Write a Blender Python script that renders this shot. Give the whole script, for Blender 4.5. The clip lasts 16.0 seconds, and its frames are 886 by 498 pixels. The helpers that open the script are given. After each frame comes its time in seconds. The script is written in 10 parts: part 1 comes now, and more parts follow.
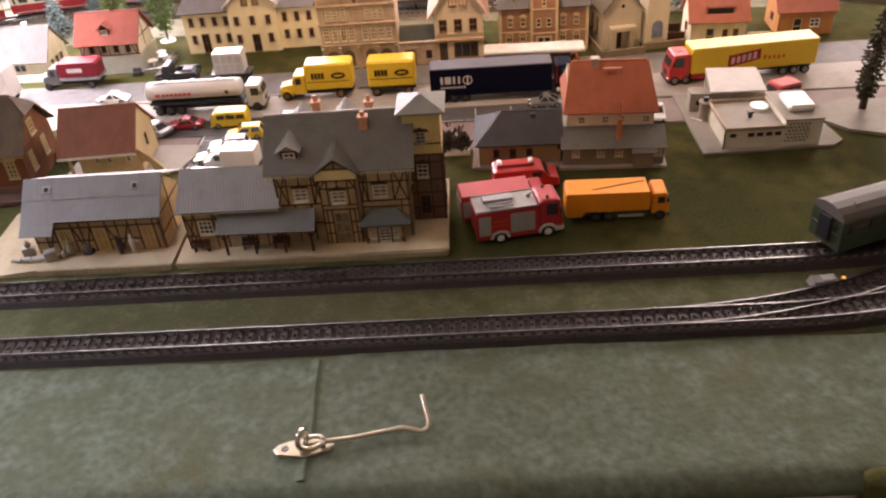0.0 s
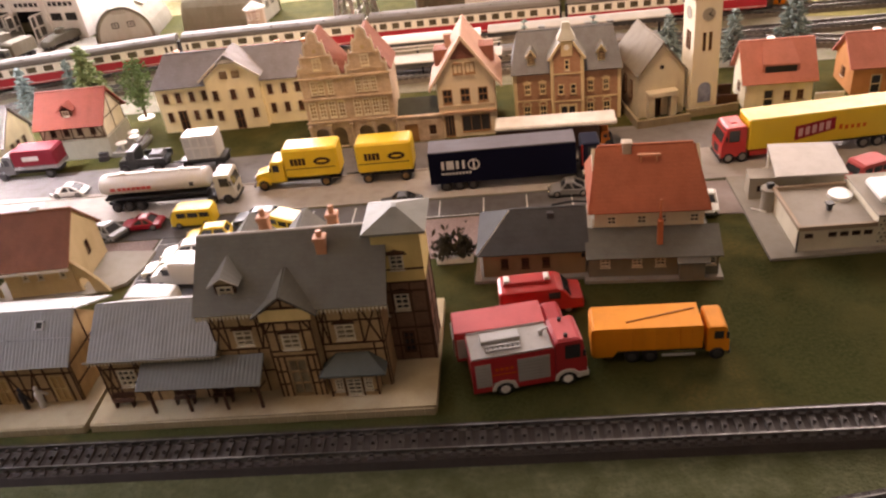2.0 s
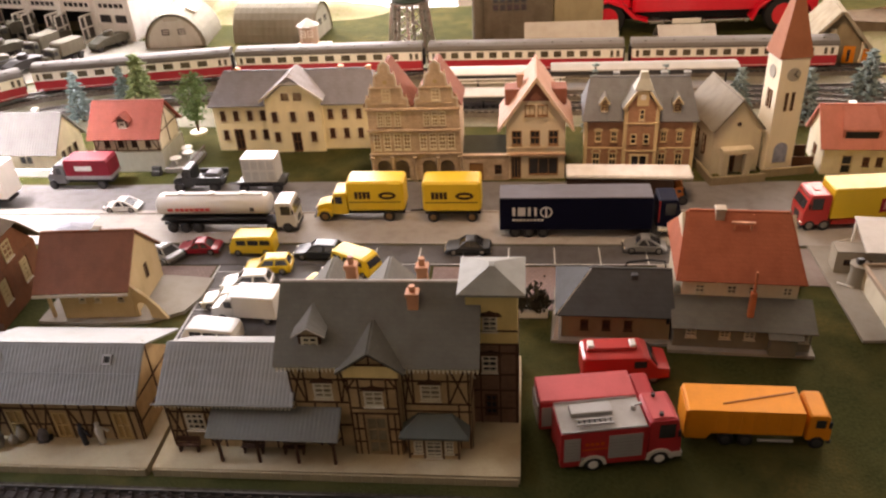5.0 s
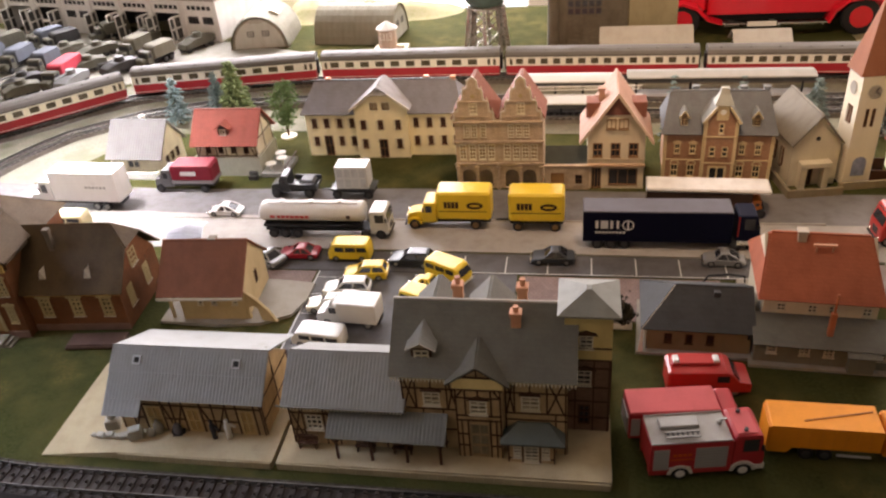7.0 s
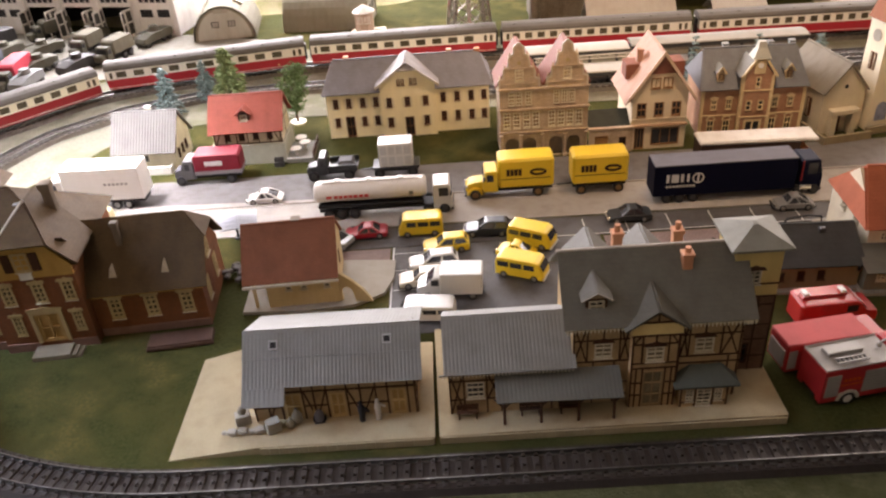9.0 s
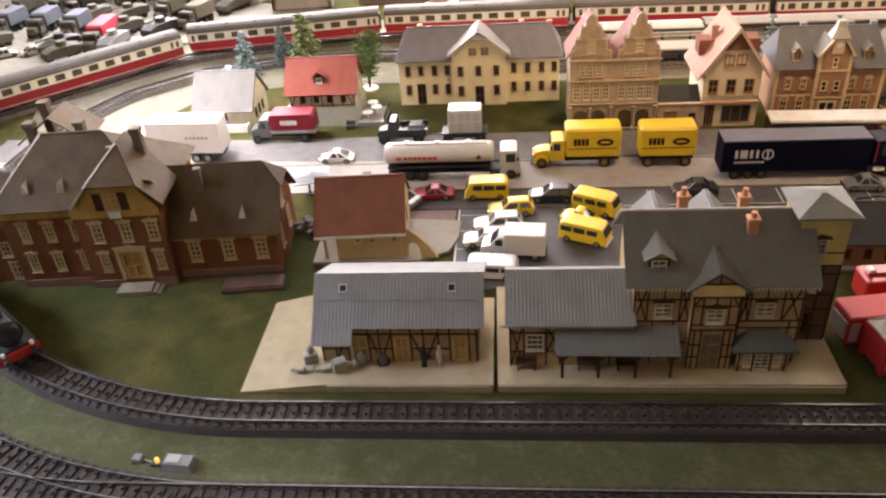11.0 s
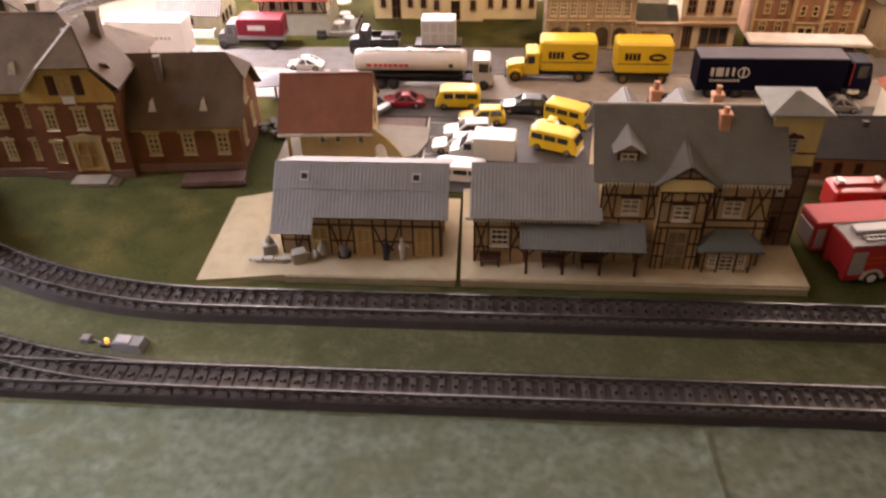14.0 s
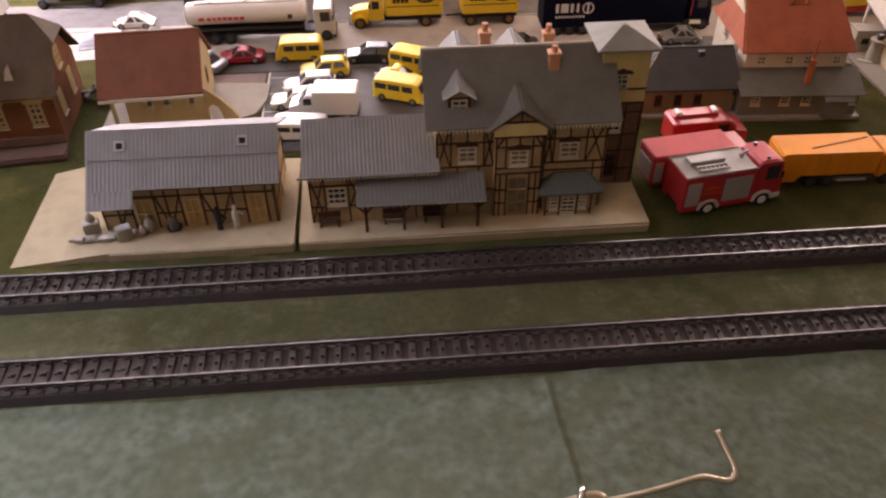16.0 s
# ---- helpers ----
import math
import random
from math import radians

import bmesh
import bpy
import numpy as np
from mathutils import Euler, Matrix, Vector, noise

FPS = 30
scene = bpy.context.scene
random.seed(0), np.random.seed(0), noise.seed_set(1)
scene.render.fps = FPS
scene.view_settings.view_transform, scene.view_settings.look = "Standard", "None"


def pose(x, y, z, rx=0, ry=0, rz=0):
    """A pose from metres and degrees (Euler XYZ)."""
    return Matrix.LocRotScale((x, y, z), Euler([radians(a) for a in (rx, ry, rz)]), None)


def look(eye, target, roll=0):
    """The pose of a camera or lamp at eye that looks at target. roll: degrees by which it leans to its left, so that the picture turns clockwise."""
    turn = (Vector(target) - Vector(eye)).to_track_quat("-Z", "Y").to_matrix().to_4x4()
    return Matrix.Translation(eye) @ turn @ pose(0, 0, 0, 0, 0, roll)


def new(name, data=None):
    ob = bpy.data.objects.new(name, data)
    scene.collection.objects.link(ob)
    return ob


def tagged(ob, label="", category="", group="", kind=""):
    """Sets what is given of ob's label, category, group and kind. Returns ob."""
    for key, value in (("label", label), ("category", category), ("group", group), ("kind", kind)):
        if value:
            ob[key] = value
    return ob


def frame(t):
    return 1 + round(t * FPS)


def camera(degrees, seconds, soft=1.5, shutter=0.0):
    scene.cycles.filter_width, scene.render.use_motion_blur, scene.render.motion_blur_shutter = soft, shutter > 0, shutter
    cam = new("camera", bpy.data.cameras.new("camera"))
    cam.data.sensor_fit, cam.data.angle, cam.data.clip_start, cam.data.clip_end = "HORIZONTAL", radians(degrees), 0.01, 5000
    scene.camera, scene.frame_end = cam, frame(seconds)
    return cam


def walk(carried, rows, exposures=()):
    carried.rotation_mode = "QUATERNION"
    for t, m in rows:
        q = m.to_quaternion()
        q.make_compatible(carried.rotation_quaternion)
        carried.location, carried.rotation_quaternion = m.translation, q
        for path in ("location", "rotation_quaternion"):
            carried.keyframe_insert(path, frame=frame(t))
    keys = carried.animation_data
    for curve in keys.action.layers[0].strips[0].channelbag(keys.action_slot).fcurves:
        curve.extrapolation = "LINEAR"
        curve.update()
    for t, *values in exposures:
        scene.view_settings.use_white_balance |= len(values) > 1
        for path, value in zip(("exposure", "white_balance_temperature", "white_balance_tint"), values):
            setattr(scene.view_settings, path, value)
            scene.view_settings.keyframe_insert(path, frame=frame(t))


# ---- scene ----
cam = camera(58.4, 16.0, 2.3, 0.3)
WINDOW_W, SIDE_W, CEILING_W, ROOM_W, SPOT_W, FAR_W, SKY_GLOW = 54.0, 6.0, 2.5, 1.88, 2.3, 29.0, 4.5
PATH = [
    (0, (0.024, -0.508, 0.365), (-0.068, 1.121, -0.792), -4.8),
    (0.5, (0.022, -0.499, 0.363), (-0.063, 1.133, -0.79), -4.4),
    (1, (0.02, -0.449, 0.369), (-0.073, 1.183, -0.784), -7.4),
    (1.5, (0.038, -0.385, 0.351), (-0.153, 1.288, -0.728), -8.5),
    (2, (0.058, -0.348, 0.335), (-0.143, 1.332, -0.731), -7.8),
    (2.5, (0.06, -0.329, 0.33), (0.047, 1.381, -0.709), -4.9),
    (3, (0.041, -0.328, 0.339), (-0.021, 1.393, -0.678), -5.4),
    (3.5, (0.033, -0.324, 0.341), (-0.034, 1.404, -0.664), -4.7),
    (4, (0.02, -0.32, 0.342), (-0.11, 1.396, -0.678), -4.1),
    (4.5, (0.011, -0.317, 0.343), (-0.16, 1.391, -0.684), -3.6),
    (7, (-0.024, -0.344, 0.396), (-0.357, 1.313, -0.674), -5.1),
    (7.5, (-0.045, -0.344, 0.388), (-0.388, 1.31, -0.683), -4.8),
    (8, (-0.14, -0.35, 0.38), (-0.347, 1.302, -0.729), -6.7),
    (8.5, (-0.19, -0.365, 0.378), (-0.254, 1.337, -0.67), -5.3),
    (9, (-0.197, -0.357, 0.373), (-0.241, 1.324, -0.709), -4.5),
    (9.5, (-0.211, -0.372, 0.373), (-0.328, 1.316, -0.694), -3.0),
    (10, (-0.209, -0.378, 0.37), (-0.364, 1.286, -0.728), -3.5),
    (12.5, (-0.201, -0.389, 0.358), (-0.409, 1.267, -0.745), -4.0),
    (13, (-0.202, -0.387, 0.355), (-0.408, 1.273, -0.742), -3.6),
    (13.5, (-0.204, -0.387, 0.347), (-0.394, 1.258, -0.774), -3.0),
    (14, (-0.199, -0.397, 0.322), (-0.318, 1.205, -0.869), -1.1),
    (14.5, (-0.188, -0.403, 0.32), (-0.258, 1.118, -0.977), -1.1),
    (15, (-0.183, -0.399, 0.321), (-0.226, 1.108, -0.993), -2.0),
    (15.5, (-0.174, -0.385, 0.327), (-0.123, 1.117, -0.992), -1.4),
    (16, (-0.159, -0.379, 0.315), (-0.041, 1.14, -0.98), -0.4),
]
EXPOSURES = ((0.0, -0.24, 7200, 33), (1.0, -0.24, 7300, 32), (2.0, -0.34, 7500, 31), (3.5, -0.43, 7800, 31), (4.7, -0.48, 7550, 27), (7.0, -0.62, 7000, 23), (9.0, -0.58, 7050, 24), (10.0, -0.54, 7050, 24), (13.0, -0.41, 7700, 25), (13.9, -0.43, 7900, 34), (14.5, -0.47, 7450, 37), (16.0, -0.58, 7350, 37))
walk(cam, [(t, look(eye, target, roll)) for t, eye, target, roll in PATH], EXPOSURES)

# ---- units: everything below is written in centimetres ----
CM = 0.01


def T(x, y, z=0.0, rz=0.0, rx=0.0, ry=0.0):
    return pose(x * CM, y * CM, z * CM, rx, ry, rz)


# ---- room light ----
world = bpy.data.worlds.new("room_world")
scene.world = world
world.use_nodes = True
world.node_tree.nodes["Background"].inputs[0].default_value = (0.9, 0.95, 1.0, 1)
world.node_tree.nodes["Background"].inputs[1].default_value = 0.006


def area_lamp(name, eye, target, sx, sy, watts, colour):
    data = bpy.data.lights.new(name, "AREA")
    data.shape, data.size, data.size_y = "RECTANGLE", sx * CM, sy * CM
    data.energy, data.color = watts, colour
    ob = new(name, data)
    ob.matrix_world = look([c * CM for c in eye], [c * CM for c in target])
    return ob


# daylight through the windows behind and beside the layout, a warm shaded lamp above it that points to the town
area_lamp("window_light", (-62, 127, 38), (-40, 40, 0), 90, 60, WINDOW_W, (0.90, 0.95, 1.0))
area_lamp("side_window_light", (-147, -14, 66), (-78, -12, 0), 64, 50, SIDE_W, (0.60, 0.77, 1.0)).data.spread = radians(40)
area_lamp("desk_lamp", (4, 21, 64), (6, 84, 0), 14, 14, CEILING_W, (1.0, 0.74, 0.47)).data.spread = radians(108)
area_lamp("ceiling_lamp", (-70, -50, 112), (-22, 4, 0), 60, 60, ROOM_W, (1.0, 0.63, 0.31))
area_lamp("reading_lamp", (-63, 33, 46), (-57, 38.5, 0), 9, 9, SPOT_W, (0.88, 0.94, 1.0)).data.spread = radians(62)
# unseen light added to brighten the right rear corner
area_lamp("far_corner_fill", (88, 127, 60), (46, 62, 0), 66, 70, FAR_W, (1.0, 0.95, 0.86))


# ---- materials ----
MATS = {}


def mat(name, col, rough=0.6, var=0.14, scale=60.0, bump=0.12, bscale=700.0, metal=0.0, pattern="", pcol=None, psize=(1.0, 0.5), glass=0.0, spec=0.22):
    """A painted, printed or moulded surface: two sizes of mottling, fine relief, and if wanted a pattern of bricks or tiles."""
    if name in MATS:
        return MATS[name]
    m = bpy.data.materials.new(name)
    m.use_nodes = True
    nt = m.node_tree
    N, L = nt.nodes, nt.links
    bsdf = N["Principled BSDF"]
    tc = N.new("ShaderNodeTexCoord")
    big, fine = N.new("ShaderNodeTexNoise"), N.new("ShaderNodeTexNoise")
    big.inputs["Scale"].default_value, fine.inputs["Scale"].default_value = scale, bscale
    big.inputs["Detail"].default_value, fine.inputs["Detail"].default_value = 5, 3
    L.new(tc.outputs["Object"], big.inputs["Vector"])
    L.new(tc.outputs["Object"], fine.inputs["Vector"])
    info = N.new("ShaderNodeObjectInfo")
    val = N.new("ShaderNodeMath")
    val.operation = "MULTIPLY_ADD"
    val.inputs[1].default_value, val.inputs[2].default_value = 2.2 * var, 1 - 1.1 * var
    L.new(big.outputs["Fac"], val.inputs[0])
    val2 = N.new("ShaderNodeMath")
    val2.operation = "MULTIPLY_ADD"
    val2.inputs[1].default_value = 1.2 * var
    L.new(fine.outputs["Fac"], val2.inputs[0])
    off = N.new("ShaderNodeMath")
    off.operation = "SUBTRACT"
    off.inputs[1].default_value = 0.6 * var
    L.new(val.outputs[0], off.inputs[0])
    L.new(off.outputs[0], val2.inputs[2])
    rnd = N.new("ShaderNodeMath")
    rnd.operation = "MULTIPLY_ADD"
    rnd.inputs[1].default_value, rnd.inputs[2].default_value = 0.10, 0.95
    L.new(info.outputs["Random"], rnd.inputs[0])
    tot = N.new("ShaderNodeMath")
    tot.operation = "MULTIPLY"
    L.new(val2.outputs[0], tot.inputs[0])
    L.new(rnd.outputs[0], tot.inputs[1])
    hsv = N.new("ShaderNodeHueSaturation")
    hsv.inputs["Color"].default_value = (*col, 1)
    L.new(tot.outputs[0], hsv.inputs["Value"])
    height = fine.outputs["Fac"]
    if pattern:
        sep, com = N.new("ShaderNodeSeparateXYZ"), N.new("ShaderNodeCombineXYZ")
        add = N.new("ShaderNodeMath")
        L.new(tc.outputs["Object"], sep.inputs[0])
        L.new(sep.outputs["X"], add.inputs[0])
        L.new(sep.outputs["Y"], add.inputs[1])
        if pattern == "floor":
            L.new(sep.outputs["X"], com.inputs[0])
            L.new(sep.outputs["Y"], com.inputs[1])
        else:
            L.new(add.outputs[0], com.inputs[0])
            L.new(sep.outputs["Z"], com.inputs[1])
        br = N.new("ShaderNodeTexBrick")
        br.inputs["Scale"].default_value = 1.0
        br.inputs["Brick Width"].default_value, br.inputs["Row Height"].default_value = psize[0] * CM, psize[1] * CM
        br.inputs["Mortar Size"].default_value = 0.12 * psize[1] * CM
        br.inputs["Color1"].default_value = (*col, 1)
        br.inputs["Color2"].default_value = (*[c * (0.93 if pattern == "tile" else 0.82) for c in col], 1)
        grout = pcol or [c * 0.5 for c in col]
        br.inputs["Mortar"].default_value = (*[0.82 * c + 0.18 * g if pattern == "tile" else g for c, g in zip(col, grout)], 1)
        L.new(com.outputs[0], br.inputs["Vector"])
        L.new(br.outputs["Color"], hsv.inputs["Color"])
        mixh = N.new("ShaderNodeMath")
        mixh.operation = "MULTIPLY_ADD"
        mixh.inputs[1].default_value = -0.45 if pattern == "tile" else -1.5
        L.new(br.outputs["Fac"], mixh.inputs[0])
        L.new(fine.outputs["Fac"], mixh.inputs[2])
        height = mixh.outputs[0]
    # uneven grime that runs down the upright faces
    mp, grime, gr = N.new("ShaderNodeMapping"), N.new("ShaderNodeTexNoise"), N.new("ShaderNodeMapRange")
    mp.inputs["Scale"].default_value = (1.0, 1.0, 0.35)
    grime.inputs["Scale"].default_value, grime.inputs["Detail"].default_value, grime.inputs["Roughness"].default_value = 75.0, 7, 0.62
    gr.inputs["From Min"].default_value, gr.inputs["From Max"].default_value = 0.44, 0.72
    gr.inputs["To Max"].default_value = min(0.6, 2.4 * var)
    L.new(tc.outputs["Object"], mp.inputs["Vector"])
    L.new(mp.outputs[0], grime.inputs["Vector"])
    L.new(grime.outputs["Fac"], gr.inputs["Value"])
    dirt = N.new("ShaderNodeMix")
    dirt.data_type, dirt.blend_type = "RGBA", "MULTIPLY"
    dirt.inputs[7].default_value = (0.55, 0.48, 0.40, 1)
    L.new(gr.outputs[0], dirt.inputs[0])
    L.new(hsv.outputs["Color"], dirt.inputs[6])
    L.new(dirt.outputs[2], bsdf.inputs["Base Color"])
    rr = N.new("ShaderNodeMath")
    rr.operation = "MULTIPLY_ADD"
    rr.inputs[1].default_value, rr.inputs[2].default_value = 0.25, max(0.05, rough - 0.12)
    L.new(big.outputs["Fac"], rr.inputs[0])
    L.new(rr.outputs[0], bsdf.inputs["Roughness"])
    bsdf.inputs["Metallic"].default_value = metal
    bsdf.inputs["Specular IOR Level"].default_value = spec
    bsdf.inputs["Transmission Weight"].default_value = glass
    bp = N.new("ShaderNodeBump")
    bp.inputs["Strength"].default_value, bp.inputs["Distance"].default_value = bump, 0.0006
    L.new(height, bp.inputs["Height"])
    L.new(bp.outputs[0], bsdf.inputs["Normal"])
    MATS[name] = m
    return m


def ground_mat(name, cols, scales, bump=0.6, rough=0.95, fibre=520):
    """Flocked grass mat: patches of several greens and browns, and a fibrous relief."""
    m = bpy.data.materials.new(name)
    m.use_nodes = True
    N, L = m.node_tree.nodes, m.node_tree.links
    bsdf, tc = N["Principled BSDF"], N.new("ShaderNodeTexCoord")
    prev = None
    for i, (c, s) in enumerate(zip(cols[1:], scales)):
        n = N.new("ShaderNodeTexNoise")
        n.inputs["Scale"].default_value, n.inputs["Detail"].default_value = s, 6
        L.new(tc.outputs["Object"], n.inputs["Vector"])
        ramp = N.new("ShaderNodeValToRGB")
        ramp.color_ramp.elements[0].position, ramp.color_ramp.elements[1].position = ((0.42, 0.60), (0.40, 0.64), (0.34, 0.70))[i]
        L.new(n.outputs["Fac"], ramp.inputs[0])
        mix = N.new("ShaderNodeMix")
        mix.data_type = "RGBA"
        L.new(ramp.outputs[0], mix.inputs[0])
        if prev:
            L.new(prev, mix.inputs[6])
        else:
            mix.inputs[6].default_value = (*cols[0], 1)
        mix.inputs[7].default_value = (*c, 1)
        prev = mix.outputs[2]
    L.new(prev, bsdf.inputs["Base Color"])
    bsdf.inputs["Roughness"].default_value = rough
    bsdf.inputs["Specular IOR Level"].default_value = 0.03
    f = N.new("ShaderNodeTexNoise")
    f.inputs["Scale"].default_value, f.inputs["Detail"].default_value = fibre, 6
    L.new(tc.outputs["Object"], f.inputs["Vector"])
    bp = N.new("ShaderNodeBump")
    bp.inputs["Strength"].default_value, bp.inputs["Distance"].default_value = bump, 0.0015
    L.new(f.outputs["Fac"], bp.inputs["Height"])
    L.new(bp.outputs[0], bsdf.inputs["Normal"])
    return m


GRASS = ground_mat("grass_mat_fibre", [(0.039, 0.043, 0.013), (0.106, 0.083, 0.028), (0.032, 0.038, 0.012), (0.058, 0.059, 0.021)], (10, 42, 380), 0.5)
FRONTMAT = ground_mat("front_mat_fibre", [(0.121, 0.146, 0.106), (0.097, 0.102, 0.054), (0.144, 0.172, 0.135), (0.086, 0.104, 0.071)], (8, 50, 170), 0.5, fibre=240)
MIDFELT = ground_mat("track_felt_fibre", [(0.084, 0.088, 0.044), (0.056, 0.060, 0.026), (0.112, 0.116, 0.066), (0.066, 0.070, 0.034)], (8, 55, 230), 0.75)
GLASS = mat("dark_pane", (0.035, 0.035, 0.04), 0.12, 0.2, 80, 0.02, spec=0.6)
CURTAIN = mat("curtained_pane", (0.23, 0.195, 0.13), 0.2, 0.35, 160, 0.05, spec=0.5)
OCHREDOOR = mat("ochre_door_wood", (0.45, 0.30, 0.12), 0.6, 0.2, 120)
CREAMW = mat("cream_plastic", (0.72, 0.66, 0.5), 0.5)
DULLWHITE = mat("yellowed_white_frame", (0.60, 0.55, 0.43), 0.5, 0.12)
WHITE = mat("white_plastic", (0.78, 0.77, 0.73), 0.4, 0.06)
BLACK = mat("black_rubber", (0.018, 0.018, 0.02), 0.6)
DARK = mat("dark_grey_plastic", (0.05, 0.05, 0.052), 0.5)
STEEL = mat("rail_steel", (0.25, 0.247, 0.245), 0.36, 0.2, metal=1.0)
CHROME = mat("nickel", (0.6, 0.57, 0.5), 0.25, 0.15, metal=1.0)
SLATE = mat("slate_roof", (0.145, 0.139, 0.116), 0.6, 0.16, 40, 0.25, pattern="tile", psize=(0.42, 0.22), pcol=(0.08, 0.083, 0.087))
CORR = mat("corrugated_roof", (0.225, 0.224, 0.212), 0.55, 0.12, 45, 0.1)
AWNING = mat("dark_corrugated_awning", (0.135, 0.137, 0.122), 0.6, 0.14, 45, 0.1)
TIMBER = mat("dark_timber", (0.070, 0.031, 0.016), 0.6, 0.25, 150)
PLASTER = mat("ochre_plaster", (0.43, 0.305, 0.165), 0.75, 0.34, 70, 0.3)
YELLOWP = mat("yellow_plaster", (0.62, 0.48, 0.20), 0.7, 0.12, 50, 0.25)
TERRA = mat("terracotta", (0.62, 0.30, 0.17), 0.6, 0.15, 80)
PLATE = mat("platform_board", (0.42, 0.345, 0.215), 0.8, 0.14, 30, 0.3)


# ---- mesh building ----
class B:
    """Collects faces, in centimetres, for one mesh."""

    def __init__(self):
        self.v, self.f, self.m = [], [], Matrix.Identity(4)

    def at(self, x=0, y=0, z=0, rz=0, rx=0, ry=0):
        self.m = Matrix.LocRotScale((x, y, z), Euler((radians(rx), radians(ry), radians(rz))), None)
        return self

    def add(self, pts, faces):
        k = len(self.v)
        self.v += [tuple(self.m @ Vector(p)) for p in pts]
        self.f += [tuple(i + k for i in f) for f in faces]
        return self

    def box(self, x0, x1, y0, y1, z0, z1):
        return self.add([(x, y, z) for x in (x0, x1) for y in (y0, y1) for z in (z0, z1)],
                        [(0, 1, 3, 2), (4, 6, 7, 5), (0, 4, 5, 1), (2, 3, 7, 6), (0, 2, 6, 4), (1, 5, 7, 3)])

    def rbox(self, x0, x1, y0, y1, z0, z1, b=0.06):
        """A box with chamfered edges."""
        lo, hi = (x0, y0, z0), (x1, y1, z1)
        b = min(b, *[0.45 * (h - l) for l, h in zip(lo, hi)])
        pts, idx = [], {}
        for s in [(i, j, k) for i in (0, 1) for j in (0, 1) for k in (0, 1)]:
            for a in range(3):
                p = [(hi[c] if s[c] else lo[c]) - (0 if c == a else (b if s[c] else -b)) for c in range(3)]
                idx[s, a] = len(pts)
                pts.append(p)
        fs = []
        for a in range(3):
            o = [c for c in range(3) if c != a]
            for sa in (0, 1):
                q = []
                for u, w in ((0, 0), (1, 0), (1, 1), (0, 1)):
                    s = [0, 0, 0]
                    s[a], s[o[0]], s[o[1]] = sa, u, w
                    q.append(idx[tuple(s), a])
                fs.append(tuple(q))
            for u in (0, 1):
                for w in (0, 1):
                    s0, s1 = [0, 0, 0], [0, 0, 0]
                    s0[o[0]] = s1[o[0]] = u
                    s0[o[1]] = s1[o[1]] = w
                    s1[a] = 1
                    fs.append((idx[tuple(s0), o[0]], idx[tuple(s1), o[0]], idx[tuple(s1), o[1]], idx[tuple(s0), o[1]]))
        for s in [(i, j, k) for i in (0, 1) for j in (0, 1) for k in (0, 1)]:
            fs.append((idx[s, 0], idx[s, 1], idx[s, 2]))
        return self.add(pts, fs)

    def loft(self, rings, cap=True, closed=True):
        n = len(rings[0])
        pts = [p for r in rings for p in r]
        fs = []
        for i in range(len(rings) - 1):
            for j in range(n if closed else n - 1):
                k = (j + 1) % n
                fs.append((i * n + j, i * n + k, (i + 1) * n + k, (i + 1) * n + j))
        if cap:
            fs += [tuple(range(n)), tuple((len(rings) - 1) * n + j for j in range(n))]
        return self.add(pts, fs)

    def prism_y(self, poly, y0, y1):
        """A side profile, (x, z) points, from y0 to y1."""
        return self.loft([[(x, y, z) for x, z in poly] for y in (y0, y1)])

    def prism_x(self, poly, x0, x1):
        return self.loft([[(x, y, z) for y, z in poly] for x in (x0, x1)])

    def prism_z(self, poly, z0, z1):
        return self.loft([[(x, y, z) for x, y in poly] for z in (z0, z1)])

    def cyl(self, x, y, z, r, h, axis="z", n=14, r2=None):
        r2 = r if r2 is None else r2
        rings = []
        for s, rr in ((0, r), (h, r2)):
            ring = []
            for i in range(n):
                a = 2 * math.pi * i / n
                c, d = rr * math.cos(a), rr * math.sin(a)
                ring.append({"z": (x + c, y + d, z + s), "y": (x + c, y + s, z + d), "x": (x + s, y + c, z + d)}[axis])
            rings.append(ring)
        return self.loft(rings)

    def bar(self, p, q, w, h=None):
        """A straight bar of square section from p to q."""
        h = h or w
        p, q = Vector(p), Vector(q)
        d = (q - p).normalized()
        side = d.cross(Vector((0, 0, 1)))
        side = side.normalized() if side.length > 1e-4 else Vector((1, 0, 0))
        up = side.cross(d)
        return self.loft([[tuple(c + side * a * w / 2 + up * b * h / 2) for a, b in ((-1, -1), (1, -1), (1, 1), (-1, 1))] for c in (p, q)])

    def panel(self, w, h, t, holes):
        """An upright wall, x from 0 to w, face at y = 0, with holes (x0, x1, z0, z1) through it."""
        xs = sorted({0, w, *[q for o in holes for q in o[:2]]})
        zs = sorted({0, h, *[q for o in holes for q in o[2:]]})
        solid = {}
        for i in range(len(xs) - 1):
            for k in range(len(zs) - 1):
                cx, cz = (xs[i] + xs[i + 1]) / 2, (zs[k] + zs[k + 1]) / 2
                solid[i, k] = not any(o[0] < cx < o[1] and o[2] < cz < o[3] for o in holes)
        vid, pts, fs = {}, [], []

        def V(i, k, b):
            if (i, k, b) not in vid:
                vid[i, k, b] = len(pts)
                pts.append((xs[i], t if b else 0, zs[k]))
            return vid[i, k, b]
